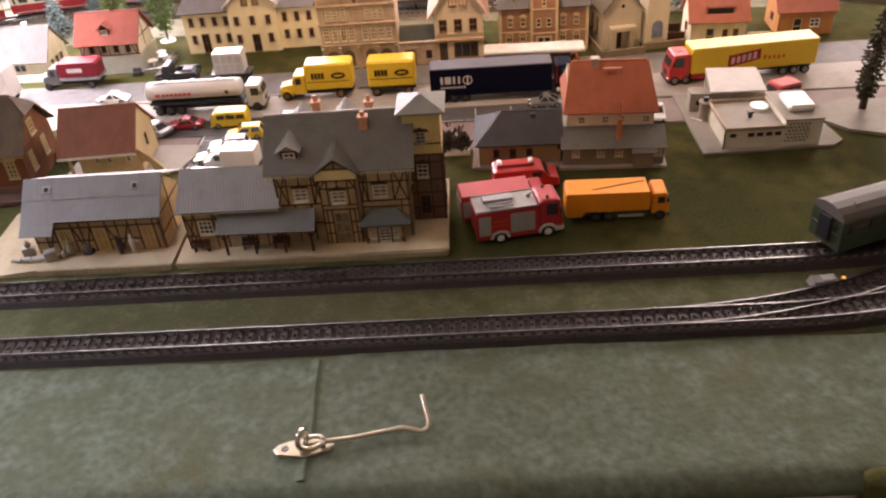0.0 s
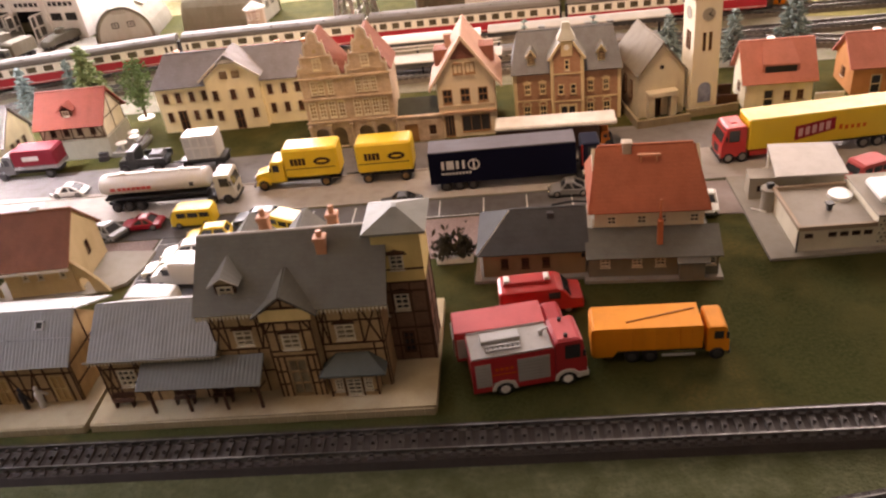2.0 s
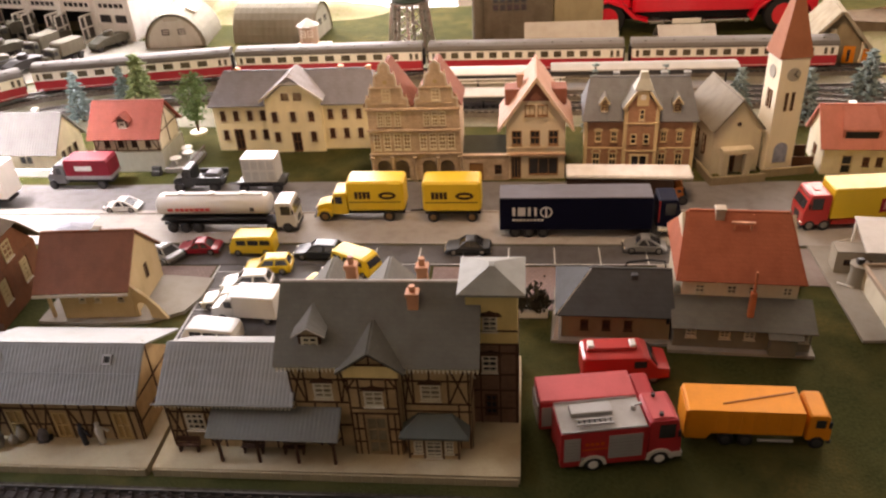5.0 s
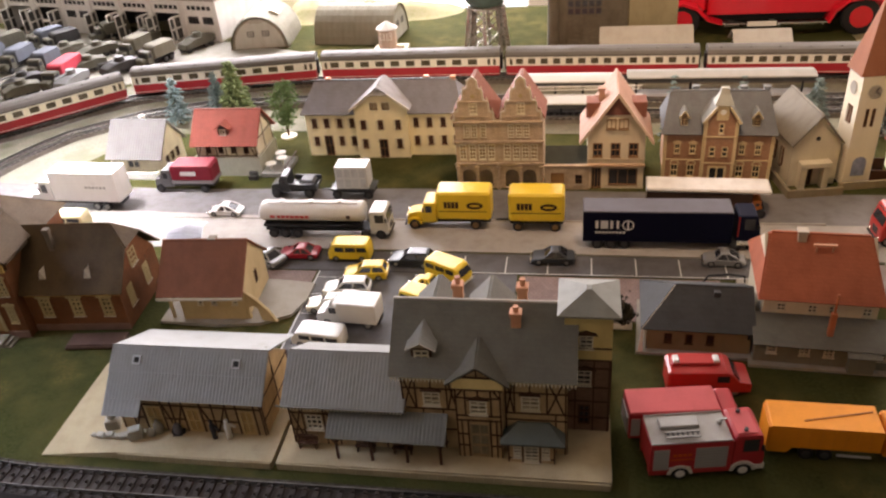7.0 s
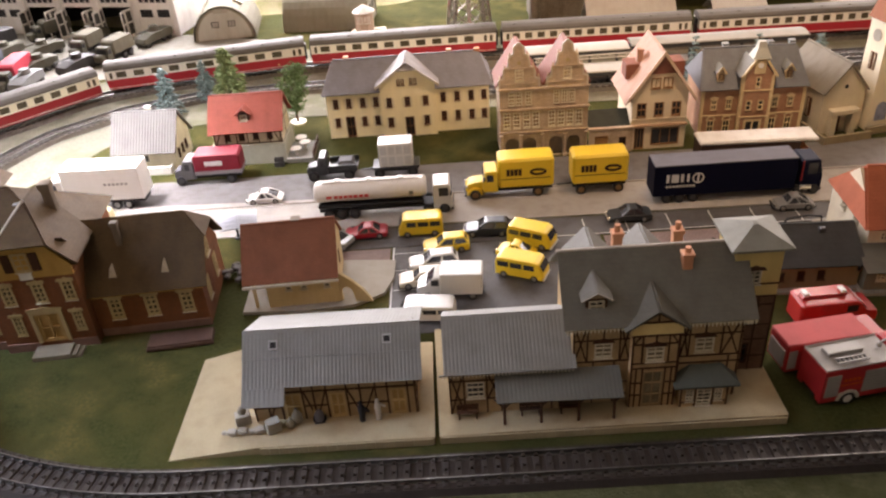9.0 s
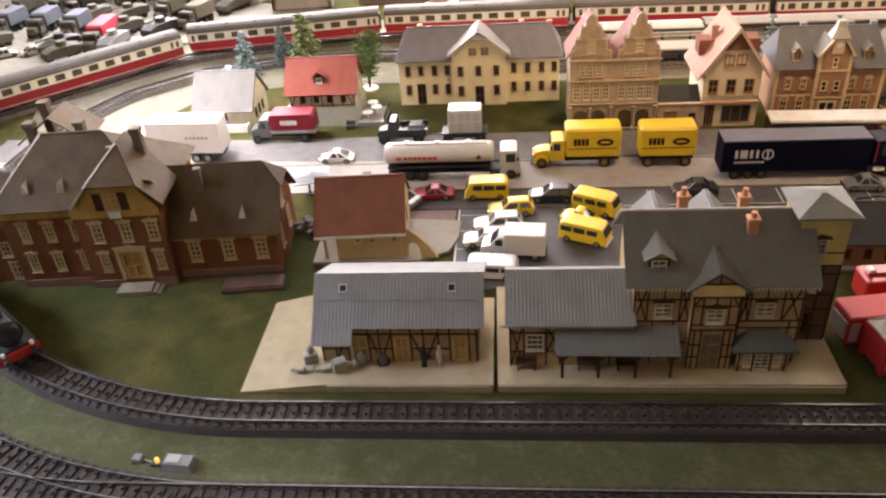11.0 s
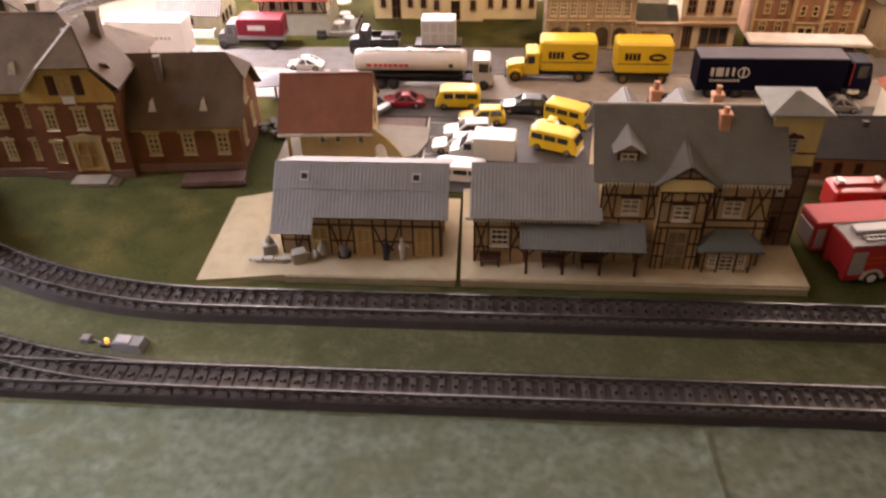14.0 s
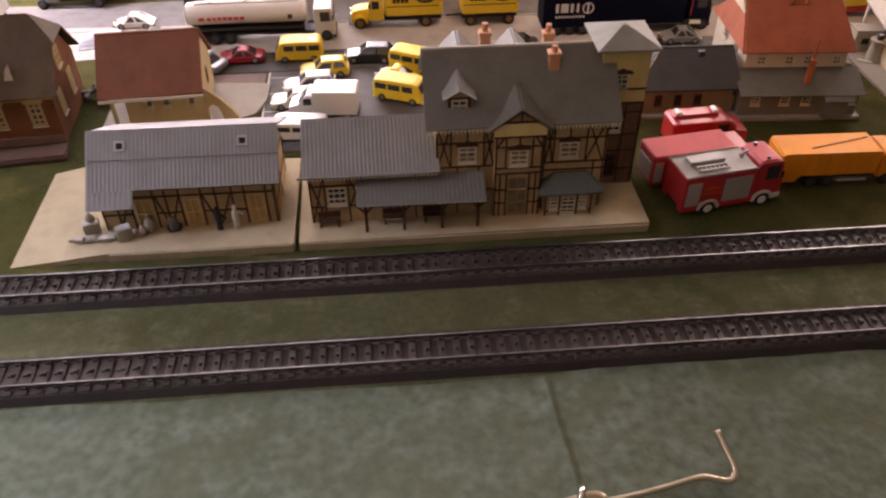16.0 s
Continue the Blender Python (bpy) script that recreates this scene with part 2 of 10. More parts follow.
        for (i, k), s in solid.items():
            if not s:
                continue
            for b in (0, 1):
                q = [V(i, k, b), V(i + 1, k, b), V(i + 1, k + 1, b), V(i, k + 1, b)]
                fs.append(tuple(q if b == 0 else q[::-1]))
            for di, dk, e in ((-1, 0, ((i, k), (i, k + 1))), (1, 0, ((i + 1, k), (i + 1, k + 1))), (0, -1, ((i, k), (i + 1, k))), (0, 1, ((i, k + 1), (i + 1, k + 1)))):
                if not solid.get((i + di, k + dk), False):
                    a, c = e
                    fs.append((V(*a, 0), V(*c, 0), V(*c, 1), V(*a, 1)))
        return self.add(pts, fs)

    def mesh(self, name, material, smooth=False):
        me = bpy.data.meshes.new(name)
        me.from_pydata([(x * CM, y * CM, z * CM) for x, y, z in self.v], [], self.f)
        bm = bmesh.new()
        bm.from_mesh(me)
        bmesh.ops.recalc_face_normals(bm, faces=bm.faces)
        bm.to_mesh(me)
        bm.free()
        if smooth:
            me.polygons.foreach_set("use_smooth", [True] * len(me.polygons))
        if material:
            me.materials.append(material)
        return me


def thing(name, x, y, rz, label, category, group="", kind="", z=0.0):
    """The base of a thing, to which its parts are hung."""
    ob = new(name)
    ob.empty_display_size = 0.01
    ob.matrix_basis = T(x, y, z, rz)
    return tagged(ob, label, category, group, kind)


def part(name, b, material, parent, label="", m=None, smooth=False, kind=""):
    me = b.mesh(name, material, smooth) if isinstance(b, B) else b
    ob = new(name, me)
    ob.parent = parent
    if m is not None:
        ob.matrix_basis = m
    return tagged(ob, label, kind=kind)


def solo(name, b, material, label, category, kind="", group="", m=None, smooth=False):
    """A thing of one mesh."""
    return tagged(part(name, b, material, None, m=m, smooth=smooth), label, category, group, kind)


WIN = {}


def window(parent, m, w, h, nx=2, nz=2, frame=None, fw=0.09, sill=True, name="window", pane=None):
    """A window in a wall: frame with glazing bars, and its pane behind."""
    frame, pane = frame or DULLWHITE, pane or GLASS
    key = (round(w, 2), round(h, 2), nx, nz, frame.name, fw, pane.name)
    if key not in WIN:
        cx = [fw] + [q for i in range(1, nx) for q in (w * i / nx - fw * 0.3, w * i / nx + fw * 0.3)] + [w - fw]
        cz = [fw] + [q for k in range(1, nz) for q in (h * k / nz - fw * 0.3, h * k / nz + fw * 0.3)] + [h - fw]
        b = B().at(0, -0.05, 0).panel(w, h, 0.15, [(cx[2 * i], cx[2 * i + 1], cz[2 * k], cz[2 * k + 1]) for i in range(nx) for k in range(nz)])
        p = B().box(fw * 0.5, w - fw * 0.5, 0.1, 0.13, fw * 0.5, h - fw * 0.5)
        WIN[key] = (b.mesh("window", frame), p.mesh("pane", pane))
    f = part(name, WIN[key][0], None, parent, m=m)
    part("pane", WIN[key][1], None, f)
    if sill:
        if ("sill", key[0]) not in WIN:
            WIN["sill", key[0]] = B().rbox(-0.06, w + 0.06, -0.14, -0.055, -0.09, -0.005, 0.02).mesh("sill", frame)
        part("sill", WIN["sill", key[0]], None, f)
    return f


def beams(parent, m, lines, mt=None, w=0.104, d=0.05):
    """Half-timbering: each beam from (x, z) to (x, z) on a wall's face, a little proud of it."""
    for x0, z0, x1, z1 in lines:
        b = B()
        dx, dz = x1 - x0, z1 - z0
        n = math.hypot(dx, dz)
        ux, uz = dx / n, dz / n
        px, pz = -uz * w / 2, ux * w / 2
        b.prism_y([(x0 + px, z0 + pz), (x1 + px, z1 + pz), (x1 - px, z1 - pz), (x0 - px, z0 - pz)], -d, 0.02)
        part("beam", b, mt or TIMBER, parent, m=m)


def slope(parent, name, p, q, r, s, thick, material, ribs=0.0, label=""):
    """A roof slope with eave p to q and ridge s to r, as a slab; ribs gives the spacing of its corrugation."""
    p, q, r, s = map(Vector, (p, q, r, s))
    n = (q - p).cross(s - p).normalized()
    b = B()
    if ribs:
        k = max(2, int((q - p).length / ribs)) * 2
        top0, top1 = [], []
        for i in range(k + 1):
            u = i / k
            o = n * (thick if i % 2 else thick * 0.78)
            top0.append(tuple(p.lerp(q, u) + o))
            top1.append(tuple(s.lerp(r, u) + o))
        b.loft([top0, top1], cap=False, closed=False)
        b.loft([[tuple(p), tuple(q)], [tuple(s), tuple(r)]], cap=False, closed=False)
        for a0, a1, e in ((p, q, top0), (s, r, top1)):
            for i in range(k):
                b.add([tuple(a0.lerp(a1, i / k)), tuple(a0.lerp(a1, (i + 1) / k)), e[i + 1], e[i]], [(0, 1, 2, 3)])
        b.add([tuple(p), tuple(s), top1[0], top0[0], tuple(q), tuple(r), top1[-1], top0[-1]], [(0, 1, 2, 3), (4, 5, 6, 7)])
    else:
        b.loft([[tuple(c) for c in (p, q, r, s)], [tuple(c + n * thick) for c in (p, q, r, s)]])
    return part(name, b, material, parent, label)


def slab(parent, name, pts, thick, material, label=""):
    """A flat roof surface with any number of corners, as a slab."""
    pts = [Vector(p) for p in pts]
    n = (pts[1] - pts[0]).cross(pts[2] - pts[0]).normalized()
    n = n if n.z > 0 else -n
    return part(name, B().loft([[tuple(p) for p in pts], [tuple(p + n * thick) for p in pts]]), material, parent, label)


def gable_walls(parent, W, D, H, RH, wallm, holes=None, t=0.22, x0=None, y0=None, z0=0.0, gables=(True, True), axis="x"):
    """Four walls of a house, W by D, H high, the gable ends RH higher; holes by side, each (x0, x1, z0, z1) along that wall. Returns poses by side."""
    holes = holes or {}
    x0 = -W / 2 if x0 is None else x0
    y0 = -D / 2 if y0 is None else y0
    poses = {"front": (x0, y0, 0), "right": (x0 + W, y0, 90), "back": (x0 + W, y0 + D, 180), "left": (x0, y0 + D, 270)}
    for side, (px, py, rz) in poses.items():
        long = side in ("front", "back")
        w = W if long else D - 2 * t
        b = B()
        b.at(0 if long else t, 0, 0)
        b.panel(w, H, t, holes.get(side, []))
        b.at()
        end = (side in ("left", "right")) if axis == "x" else long
        if end and RH and gables[0 if side in ("left", "front") else 1]:
            full = D if side in ("left", "right") else W
            b.prism_y([(0.0, H + 0.001), (full, H + 0.001), (full / 2, H + RH)], 0.0, t)
        part("wall", b, wallm, parent, m=T(px, py, z0, rz))
    return {s: (px, py, z0, rz) for s, (px, py, rz) in poses.items()}


def put_windows(parent, face, holes, nx=2, nz=2, frame=None, fw=0.09, sill=True, name="window", pane=None):
    px, py, pz, rz = face
    base = T(px, py, pz, rz)
    for x0, x1, z0, z1 in holes:
        window(parent, base @ T(x0, 0, z0), x1 - x0, z1 - z0, nx, nz, frame, fw, sill, name, pane)


def gable_roof(parent, W, D, H, RH, material, over=0.4, end=0.4, thick=0.16, x0=None, y0=None, z0=0.0, ribs=0.0, ridge=None, axis="x", hip=0.0):
    """Two slopes and a ridge cap."""
    x0 = -W / 2 if x0 is None else x0
    y0 = -D / 2 if y0 is None else y0
    if axis == "y":
        k = RH / (W / 2)
        ez, ym, xm = z0 + H - k * over, y0 - end, x0 + W / 2
        yb = y0 + D + end
        slope(parent, "roof_slope", (x0 - over, yb, ez), (x0 - over, ym, ez), (xm, ym, z0 + H + RH), (xm, yb, z0 + H + RH), thick, material, ribs)
        slope(parent, "roof_slope", (x0 + W + over, ym, ez), (x0 + W + over, yb, ez), (xm, yb, z0 + H + RH), (xm, ym, z0 + H + RH), thick, material, ribs)
        part("ridge_cap", B().rbox(xm - 0.14, xm + 0.14, ym - 0.02, yb + 0.02, z0 + H + RH + 0.06, z0 + H + RH + 0.26), ridge or material, parent)
        return
    k = RH / (D / 2)
    ez, ym = z0 + H - k * over, y0 + D / 2
    xa, xb = x0 - end, x0 + W + end
    top = z0 + H + RH
    slope(parent, "roof_slope", (xa, y0 - over, ez), (xb, y0 - over, ez), (xb - hip, ym, top), (xa + hip, ym, top), thick, material, ribs)
    slope(parent, "roof_slope", (xb, y0 + D + over, ez), (xa, y0 + D + over, ez), (xa + hip, ym, top), (xb - hip, ym, top), thick, material, ribs)
    if hip:
        slope(parent, "roof_slope", (xb, y0 - over, ez), (xb, y0 + D + over, ez), (xb - hip, ym + 0.01, top), (xb - hip, ym - 0.01, top), thick, material)
        slope(parent, "roof_slope", (xa, y0 + D + over, ez), (xa, y0 - over, ez), (xa + hip, ym - 0.01, top), (xa + hip, ym + 0.01, top), thick, material)
    part("ridge_cap", B().rbox(xa + hip - 0.02, xb - hip + 0.02, ym - 0.13, ym + 0.13, top + 0.04, top + 0.24), ridge or material, parent)


def chimney(parent, x, y, z, w=0.7, h=1.3, material=None, pots=True):
    material = material or TERRA
    b = B().rbox(x - w / 2, x + w / 2, y - w / 2, y + w / 2, z, z + h * 0.75, 0.04)
    b.rbox(x - w * 0.62, x + w * 0.62, y - w * 0.62, y + w * 0.62, z + h * 0.72, z + h * 0.86, 0.04)
    c = part("chimney", b, material, parent)
    if pots:
        q = B().cyl(x, y, z + h * 0.85, w * 0.3, h * 0.25, n=10)
        part("chimney_pot", q, material, c)
    return c


# ---- the room and the layout board ----
WALLPAINT = mat("wall_paint", (0.50, 0.46, 0.39), 0.8, 0.06, 6, 0.1, 300)
solo("floor", B().box(-158, 260, -320, 150, -82, -80), mat("floor_laminate", (0.36, 0.27, 0.18), 0.5, 0.15, 5, pattern="floor", psize=(90, 14)), "wood laminate floor of the room", "floor", "structure")
solo("ceiling", B().box(-158, 260, -320, 150, 170, 176), mat("ceiling_paint", (0.66, 0.63, 0.57), 0.9, 0.05, 5), "plain off-white ceiling", "ceiling", "structure")
b = B().at(-158, 130, -80)
b.panel(418, 250, 8, [(32, 149, 66, 244), (213, 280, 104, 178)])
solo("wall_north", b, WALLPAINT, "painted room wall with a bright window and an added unseen one", "wall", "structure")
solo("wall_south", B().box(-158, 260, -328, -320, -80, 170), WALLPAINT, "painted room wall", "wall", "structure")
solo("wall_west", B().at(-150, -320, -80, 90).panel(450, 250, 8, [(254, 358, 104, 188)]), WALLPAINT, "painted room wall with a window", "wall", "structure")
solo("wall_east", B().box(260, 268, -320, 130, -80, 170), WALLPAINT, "painted room wall", "wall", "structure")
w1 = thing("window_1", -67.5, 130, 0, "white window behind the layout, bright with daylight", "window", kind="structure", z=-14)
for x0, x1, z0, z1 in ((-58.5, -54, 0, 178), (54, 58.5, 0, 178), (-54, 54, 0, 4), (-54, 54, 174, 178), (-54, 54, 110, 114)):
    part("window_frame", B().rbox(x0, x1, 1, 6, z0, z1, 0.4), WHITE, w1)
w2 = thing("window_2", -150, -14, 90, "white window in the side wall, bright with daylight", "window", kind="structure", z=24)
for x0, x1, z0, z1 in ((-52, -48, 0, 84), (48, 52, 0, 84), (-48, 48, 0, 4), (-48, 48, 80, 84), (-2, 2, 4, 80)):
    part("window_frame", B().rbox(x0, x1, 3, 7, z0, z1, 0.4), WHITE, w2)
# unseen window added to hold the light for the right rear
w3 = thing("added_window", 88.5, 130, 0, "white window added unseen beyond the far end of the layout", "window", kind="structure", z=24)
for x0, x1, z0, z1 in ((-33.5, -30, 0, 74), (30, 33.5, 0, 74), (-30, 30, 0, 4), (-30, 30, 70, 74)):
    part("window_frame", B().rbox(x0, x1, 1, 6, z0, z1, 0.4), WHITE, w3)
sky = bpy.data.materials.new("bright_sky")
sky.use_nodes = True
e = sky.node_tree.nodes.new("ShaderNodeEmission")
e.inputs[0].default_value, e.inputs[1].default_value = (0.96, 0.98, 1.0, 1), SKY_GLOW
sky.node_tree.links.new(e.outputs[0], sky.node_tree.nodes["Material Output"].inputs[0])
solo("backdrop", B().box(-260, 190, 150, 151, -80, 250), sky, "overexposed daylight outside the window", "sky", "structure")

# the board: a flat grass mat, its front edge folded over the board's edge
b = B()
prof = [(-22.0, 0.0), (-22.5, -0.12), (-22.9, -0.5), (-23.02, -0.8), (-23.05, -1.15)]
xs = [-140 + 4 * i for i in range(61)]
rings = []
for x in xs:
    wob = 0.12 * noise.noise((x * 0.09, 3.1, 0))
    rings.append([(x, 106, 0.0), (x, -9.0, 0.0)] + [(x, y + wob, z) for y, z in prof] + [(x, y + 0.5 + wob, z - 0.05) for y, z in prof[::-1]] + [(x, -9.0, -0.6), (x, 106, -0.6)])
b.loft(rings)
ground = solo("ground", b, GRASS, "olive green flocked grass mat over the board", "grass mat", "structure")
b = B()
rings = []
for x in xs:
    gap = 0.12 * noise.noise((x * 0.13, 7.7, 0))
    top = -4.4 if x > -37 else 33 - math.sqrt(max(0.0, 37.4 ** 2 - (x + 37) ** 2))
    rings.append([(x, top + gap, 0.004), (x, top - 0.1 + gap, 0.05), (x, -13.1, 0.05), (x, -13.1, 0.004)])
b.loft(rings)
solo("track_felt", b, MIDFELT, "bluish green felt between the two front tracks", "felt mat", "structure")
# the front strip lies a little crumpled, its rear edge lifting here and there
b = B()
rings = []
for k in range(171):
    x = -140 + 240 * k / 170
    wob = 0.12 * noise.noise((x * 0.09, 3.1, 0))
    gap = 0.3 * noise.noise((x * 0.13, 7.7, 0)) + 0.12 * noise.noise((x * 0.6, 2.2, 0))
    lift = 0.12 + 0.14 * noise.noise((x * 0.22, 5.5, 0))
    row = [(x, -11.45 + gap, 0.055), (x, -11.5 + gap, 0.06 + max(0.05, lift))]
    for m_ in range(16):
        y = -11.9 - 10.0 * m_ / 15
        row.append((x, y + (gap if m_ == 0 else 0), 0.13 + 0.07 * noise.noise((x * 0.45, y * 0.45, 1.0)) + 0.035 * noise.noise((x * 1.3, y * 1.3, 4.0))))
    row += [(x, y - 0.08 + wob, z + 0.1) for y, z in prof[1:]] + [(x, prof[-1][0] + 0.1 + wob, prof[-1][1] - 0.02), (x, -21.9 + wob, 0.005)]
    rings.append(row)
b.loft(rings)
solo("front_mat", b, FRONTMAT, "bluish green felt strip along the front edge", "felt mat", "structure", smooth=True)
# the lap where two strips of felt meet
b = B()
rings = []
for i in range(24):
    y = -21.8 + 10.0 * i / 23
    x = -8.3 - 0.04 * (y + 21.8) + 0.16 * noise.noise((y * 0.5, 1.3, 0))
    h = 0.17 + 0.07 * noise.noise((y * 0.7, 9.0, 0))
    h *= min(1.0, max(-0.3, (abs(y + 19.4) - 0.8) / 0.8))
    rings.append([(x - 0.7, y, 0.06), (x - 0.02, y, 0.2 + h), (x + 0.08, y, 0.19 + h), (x + 0.14, y, 0.06)])
b.loft(rings)
solo("mat_seam", b, FRONTMAT, "raised seam between two felt strips", "seam", "structure")
solo("board_edge", B().rbox(-139, 103, -22.3, -20.6, -10, -0.7, 0.2), mat("pale_board", (0.6, 0.55, 0.47), 0.6, 0.08, 10), "pale wooden edge board under the mat", "board", "structure")
b = B()
for x in (-120, -40, 40, 95):
    b.box(x, x + 6, -18, -12, -80, -10)
    b.box(x, x + 6, 92, 98, -80, -1)
b.box(-139, 103, -20, 106, -10, -0.7)
solo("table_frame", b, mat("table_wood", (0.4, 0.3, 0.2), 0.6, 0.2, 12), "wooden table that carries the layout", "table")
b = B()
b.loft([[(23.6 + 1.1 * s * math.cos(a), -22.9 + 0.9 * s * math.sin(a), z) for a in [2 * math.pi * i / 10 for i in range(10)]] for s, z in ((0.5, 0.25), (0.95, 0.0), (1.0, -1.2), (0.8, -2.8))])
solo("mat_fold", b, GRASS, "dark crumpled fold of the mat at the edge", "fold", smooth=True)

# ---- streets ----
ASPH = mat("street_card", (0.17, 0.163, 0.16), 0.7, 0.22, 14, 0.3, 900)
CONC = mat("concrete_road", (0.34, 0.315, 0.285), 0.75, 0.16, 12, 0.3, 900)
LOT = mat("parking_asphalt", (0.105, 0.10, 0.10), 0.7, 0.24, 18, 0.3, 900)
PINK = mat("red_cobbles", (0.26, 0.18, 0.16), 0.75, 0.16, 25, 0.4, pattern="floor", psize=(0.35, 0.3), pcol=(0.16, 0.12, 0.11))
LINE = mat("road_marking", (0.62, 0.62, 0.6), 0.7, 0.1)


def sheet(name, poly, z, material, label, category):
    return solo(name, B().prism_z(poly, 0.003, z), material, label, category, "structure")


sheet("street", [(-78, 31.5), (62, 31.8), (62, 37.6), (20, 37.8), (-20, 38.6), (-46, 38.2), (-78, 40)], 0.07, ASPH, "dark grey card street with a kerb edge", "road")
sheet("main_road", [(-80, 25.8), (-30, 26.6), (-2, 26.3), (20, 26.0), (64, 25.0), (64, 31.7), (-20, 32.0), (-80, 34.5)], 0.10, CONC, "pale concrete coloured main road", "road")
sheet("parking_lot", [(-25.6, 10.8), (-7.5, 10.8), (-7.5, 22.9), (-25.6, 22.9)], 0.06, LOT, "dark asphalt car park", "car park")
sheet("parking_lane", [(-31.0, 23.0), (19, 22.9), (19, 25.9), (-31, 26.3)], 0.065, LOT, "parking lane with painted bays", "parking lane")
sheet("cobbled_square", [(-7.2, 16.6), (9.5, 16.8), (9.5, 22.7), (-7.2, 22.7)], 0.055, PINK, "reddish cobbled square", "pavement")
sheet("cobbled_yard", [(-33.5, 18.0), (-25.8, 16.6), (-25.8, 22.8), (-31.5, 22.8)], 0.055, PINK, "reddish cobbled yard", "pavement")
sheet("side_yard", [(21, 20.2), (63, 17.5), (63, 24.8), (21, 25.6)], 0.055, mat("dull_paving", (0.27, 0.22, 0.2), 0.8, 0.14, 14, 0.3), "dull reddish paved yard", "pavement")
marks = thing("road_markings", -5, 24, 0, "thin pale parking bay lines", "road marking", kind="structure")
for x in (-12.4, -8.6, -4.9, -1.1, 2.7, 6.4, 10.2, 14.0):
    part("painted_line", B().box(x + 5 - 0.05, x + 5 + 0.05, -0.9, 1.7, 0.066, 0.074), LINE, marks)
part("painted_line", B().box(-8.0, 19.5, -0.98, -0.9, 0.066, 0.074), LINE, marks)
part("painted_line", B().box(-20.55, -20.43, -12.5, -1.2, 0.066, 0.074), LINE, marks)
for y in (-10.4, -7.6, -4.8, -2.2):
    part("painted_line", B().box(-20.4, -16.4, y, y + 0.08, 0.066, 0.074), LINE, marks)
b = B()
b.rbox(-80, 20, 31.9, 32.15, 0.0, 0.2, 0.05)
solo("kerb", b, CONC, "low pale kerb between street and road", "kerb", "structure")

# ---- track ----
BALLAST = mat("track_ballast", (0.040, 0.032, 0.028), 0.75, 0.2, 60, 0.5, 500, spec=0.2)
# paler ballast for the rear tracks, window light put into its colour
LITBALLAST = mat("lit_track_ballast", (0.13, 0.115, 0.098), 0.85, 0.25, 60, 0.5, 500, spec=0.2)
SLEEPER = mat("sleeper_plastic", (0.050, 0.041, 0.037), 0.5, 0.2, 90)


def arc(cx, cy, r, a0, a1, n=40):
    return [(cx + r * math.cos(radians(a0 + (a1 - a0) * i / n)), cy + r * math.sin(radians(a0 + (a1 - a0) * i / n))) for i in range(n + 1)]


def resample(pts, step):
    out, acc = [Vector(pts[0])], 0.0
    last = Vector(pts[0])
    for p in pts[1:]:
        p = Vector(p)
        while (p - last).length >= step:
            last = last + (p - last).normalized() * step
            out.append(last.copy())
    return out


SLEEP_MESH = B().rbox(-0.2, 0.2, -1.28, 1.28, 0.0, 0.16, 0.04).box(-0.07, 0.07, -0.09, 0.09, 0.15, 0.36).box(-0.12, 0.12, 0.62, 0.98, 0.15, 0.28).box(-0.12, 0.12, -0.98, -0.62, 0.15, 0.28).mesh("sleeper", SLEEPER)


def track(name, pts, label, stuff=True, near=None, half=1.62, z0=0.0, bedm=None):
    """A railway track with its moulded roadbed, sleepers and two rails, along a line."""
    base = thing(name, pts[0][0], pts[0][1], 0, label, "railway track", kind="structure", z=z0)
    o = Vector(pts[0])
    line = resample(pts, 1.0)

    def frames(ps):
        for i, p in enumerate(ps):
            d = (ps[min(i + 1, len(ps) - 1)] - ps[max(i - 1, 0)]).normalized()
            yield p - o, d, Vector((-d.y, d.x))
    bed = []
    rails = ([], [])
    for p, d, nrm in frames(line):
        bed.append([(p.x + nrm.x * a, p.y + nrm.y * a, z) for a, z in ((-half, 0.0), (-half + 0.05, 0.08), (-1.36, 0.5), (1.36, 0.5), (half - 0.05, 0.08), (half, 0.0))])
        for k, s in enumerate((-0.83, 0.83)):
            rails[k].append([(p.x + nrm.x * (s + a), p.y + nrm.y * (s + a), z) for a, z in ((-0.1, 0.5), (-0.04, 0.6), (-0.045, 0.8), (-0.04, 0.86), (0.04, 0.86), (0.045, 0.8), (0.04, 0.6), (0.1, 0.5))])
    part("roadbed", B().loft(bed), bedm or BALLAST, base)
    for r in rails:
        part("rail", B().loft(r), STEEL, base, smooth=False)
    joined = B()
    for p, d, nrm in frames(resample(pts, 0.78)):
        ang = math.degrees(math.atan2(d.y, d.x))
        w = p + o
        if near and near(w):
            part("sleeper", SLEEP_MESH, None, base, m=T(p.x, p.y, 0.435, ang))
        else:
            joined.at(p.x, p.y, 0.435, ang)
            joined.box(-0.2, 0.2, -1.28, 1.28, 0, 0.16).box(-0.07, 0.07, -0.09, 0.09, 0.15, 0.28)
    if joined.v:
        part("sleepers", joined, SLEEPER, base, kind="stuff")
    return base


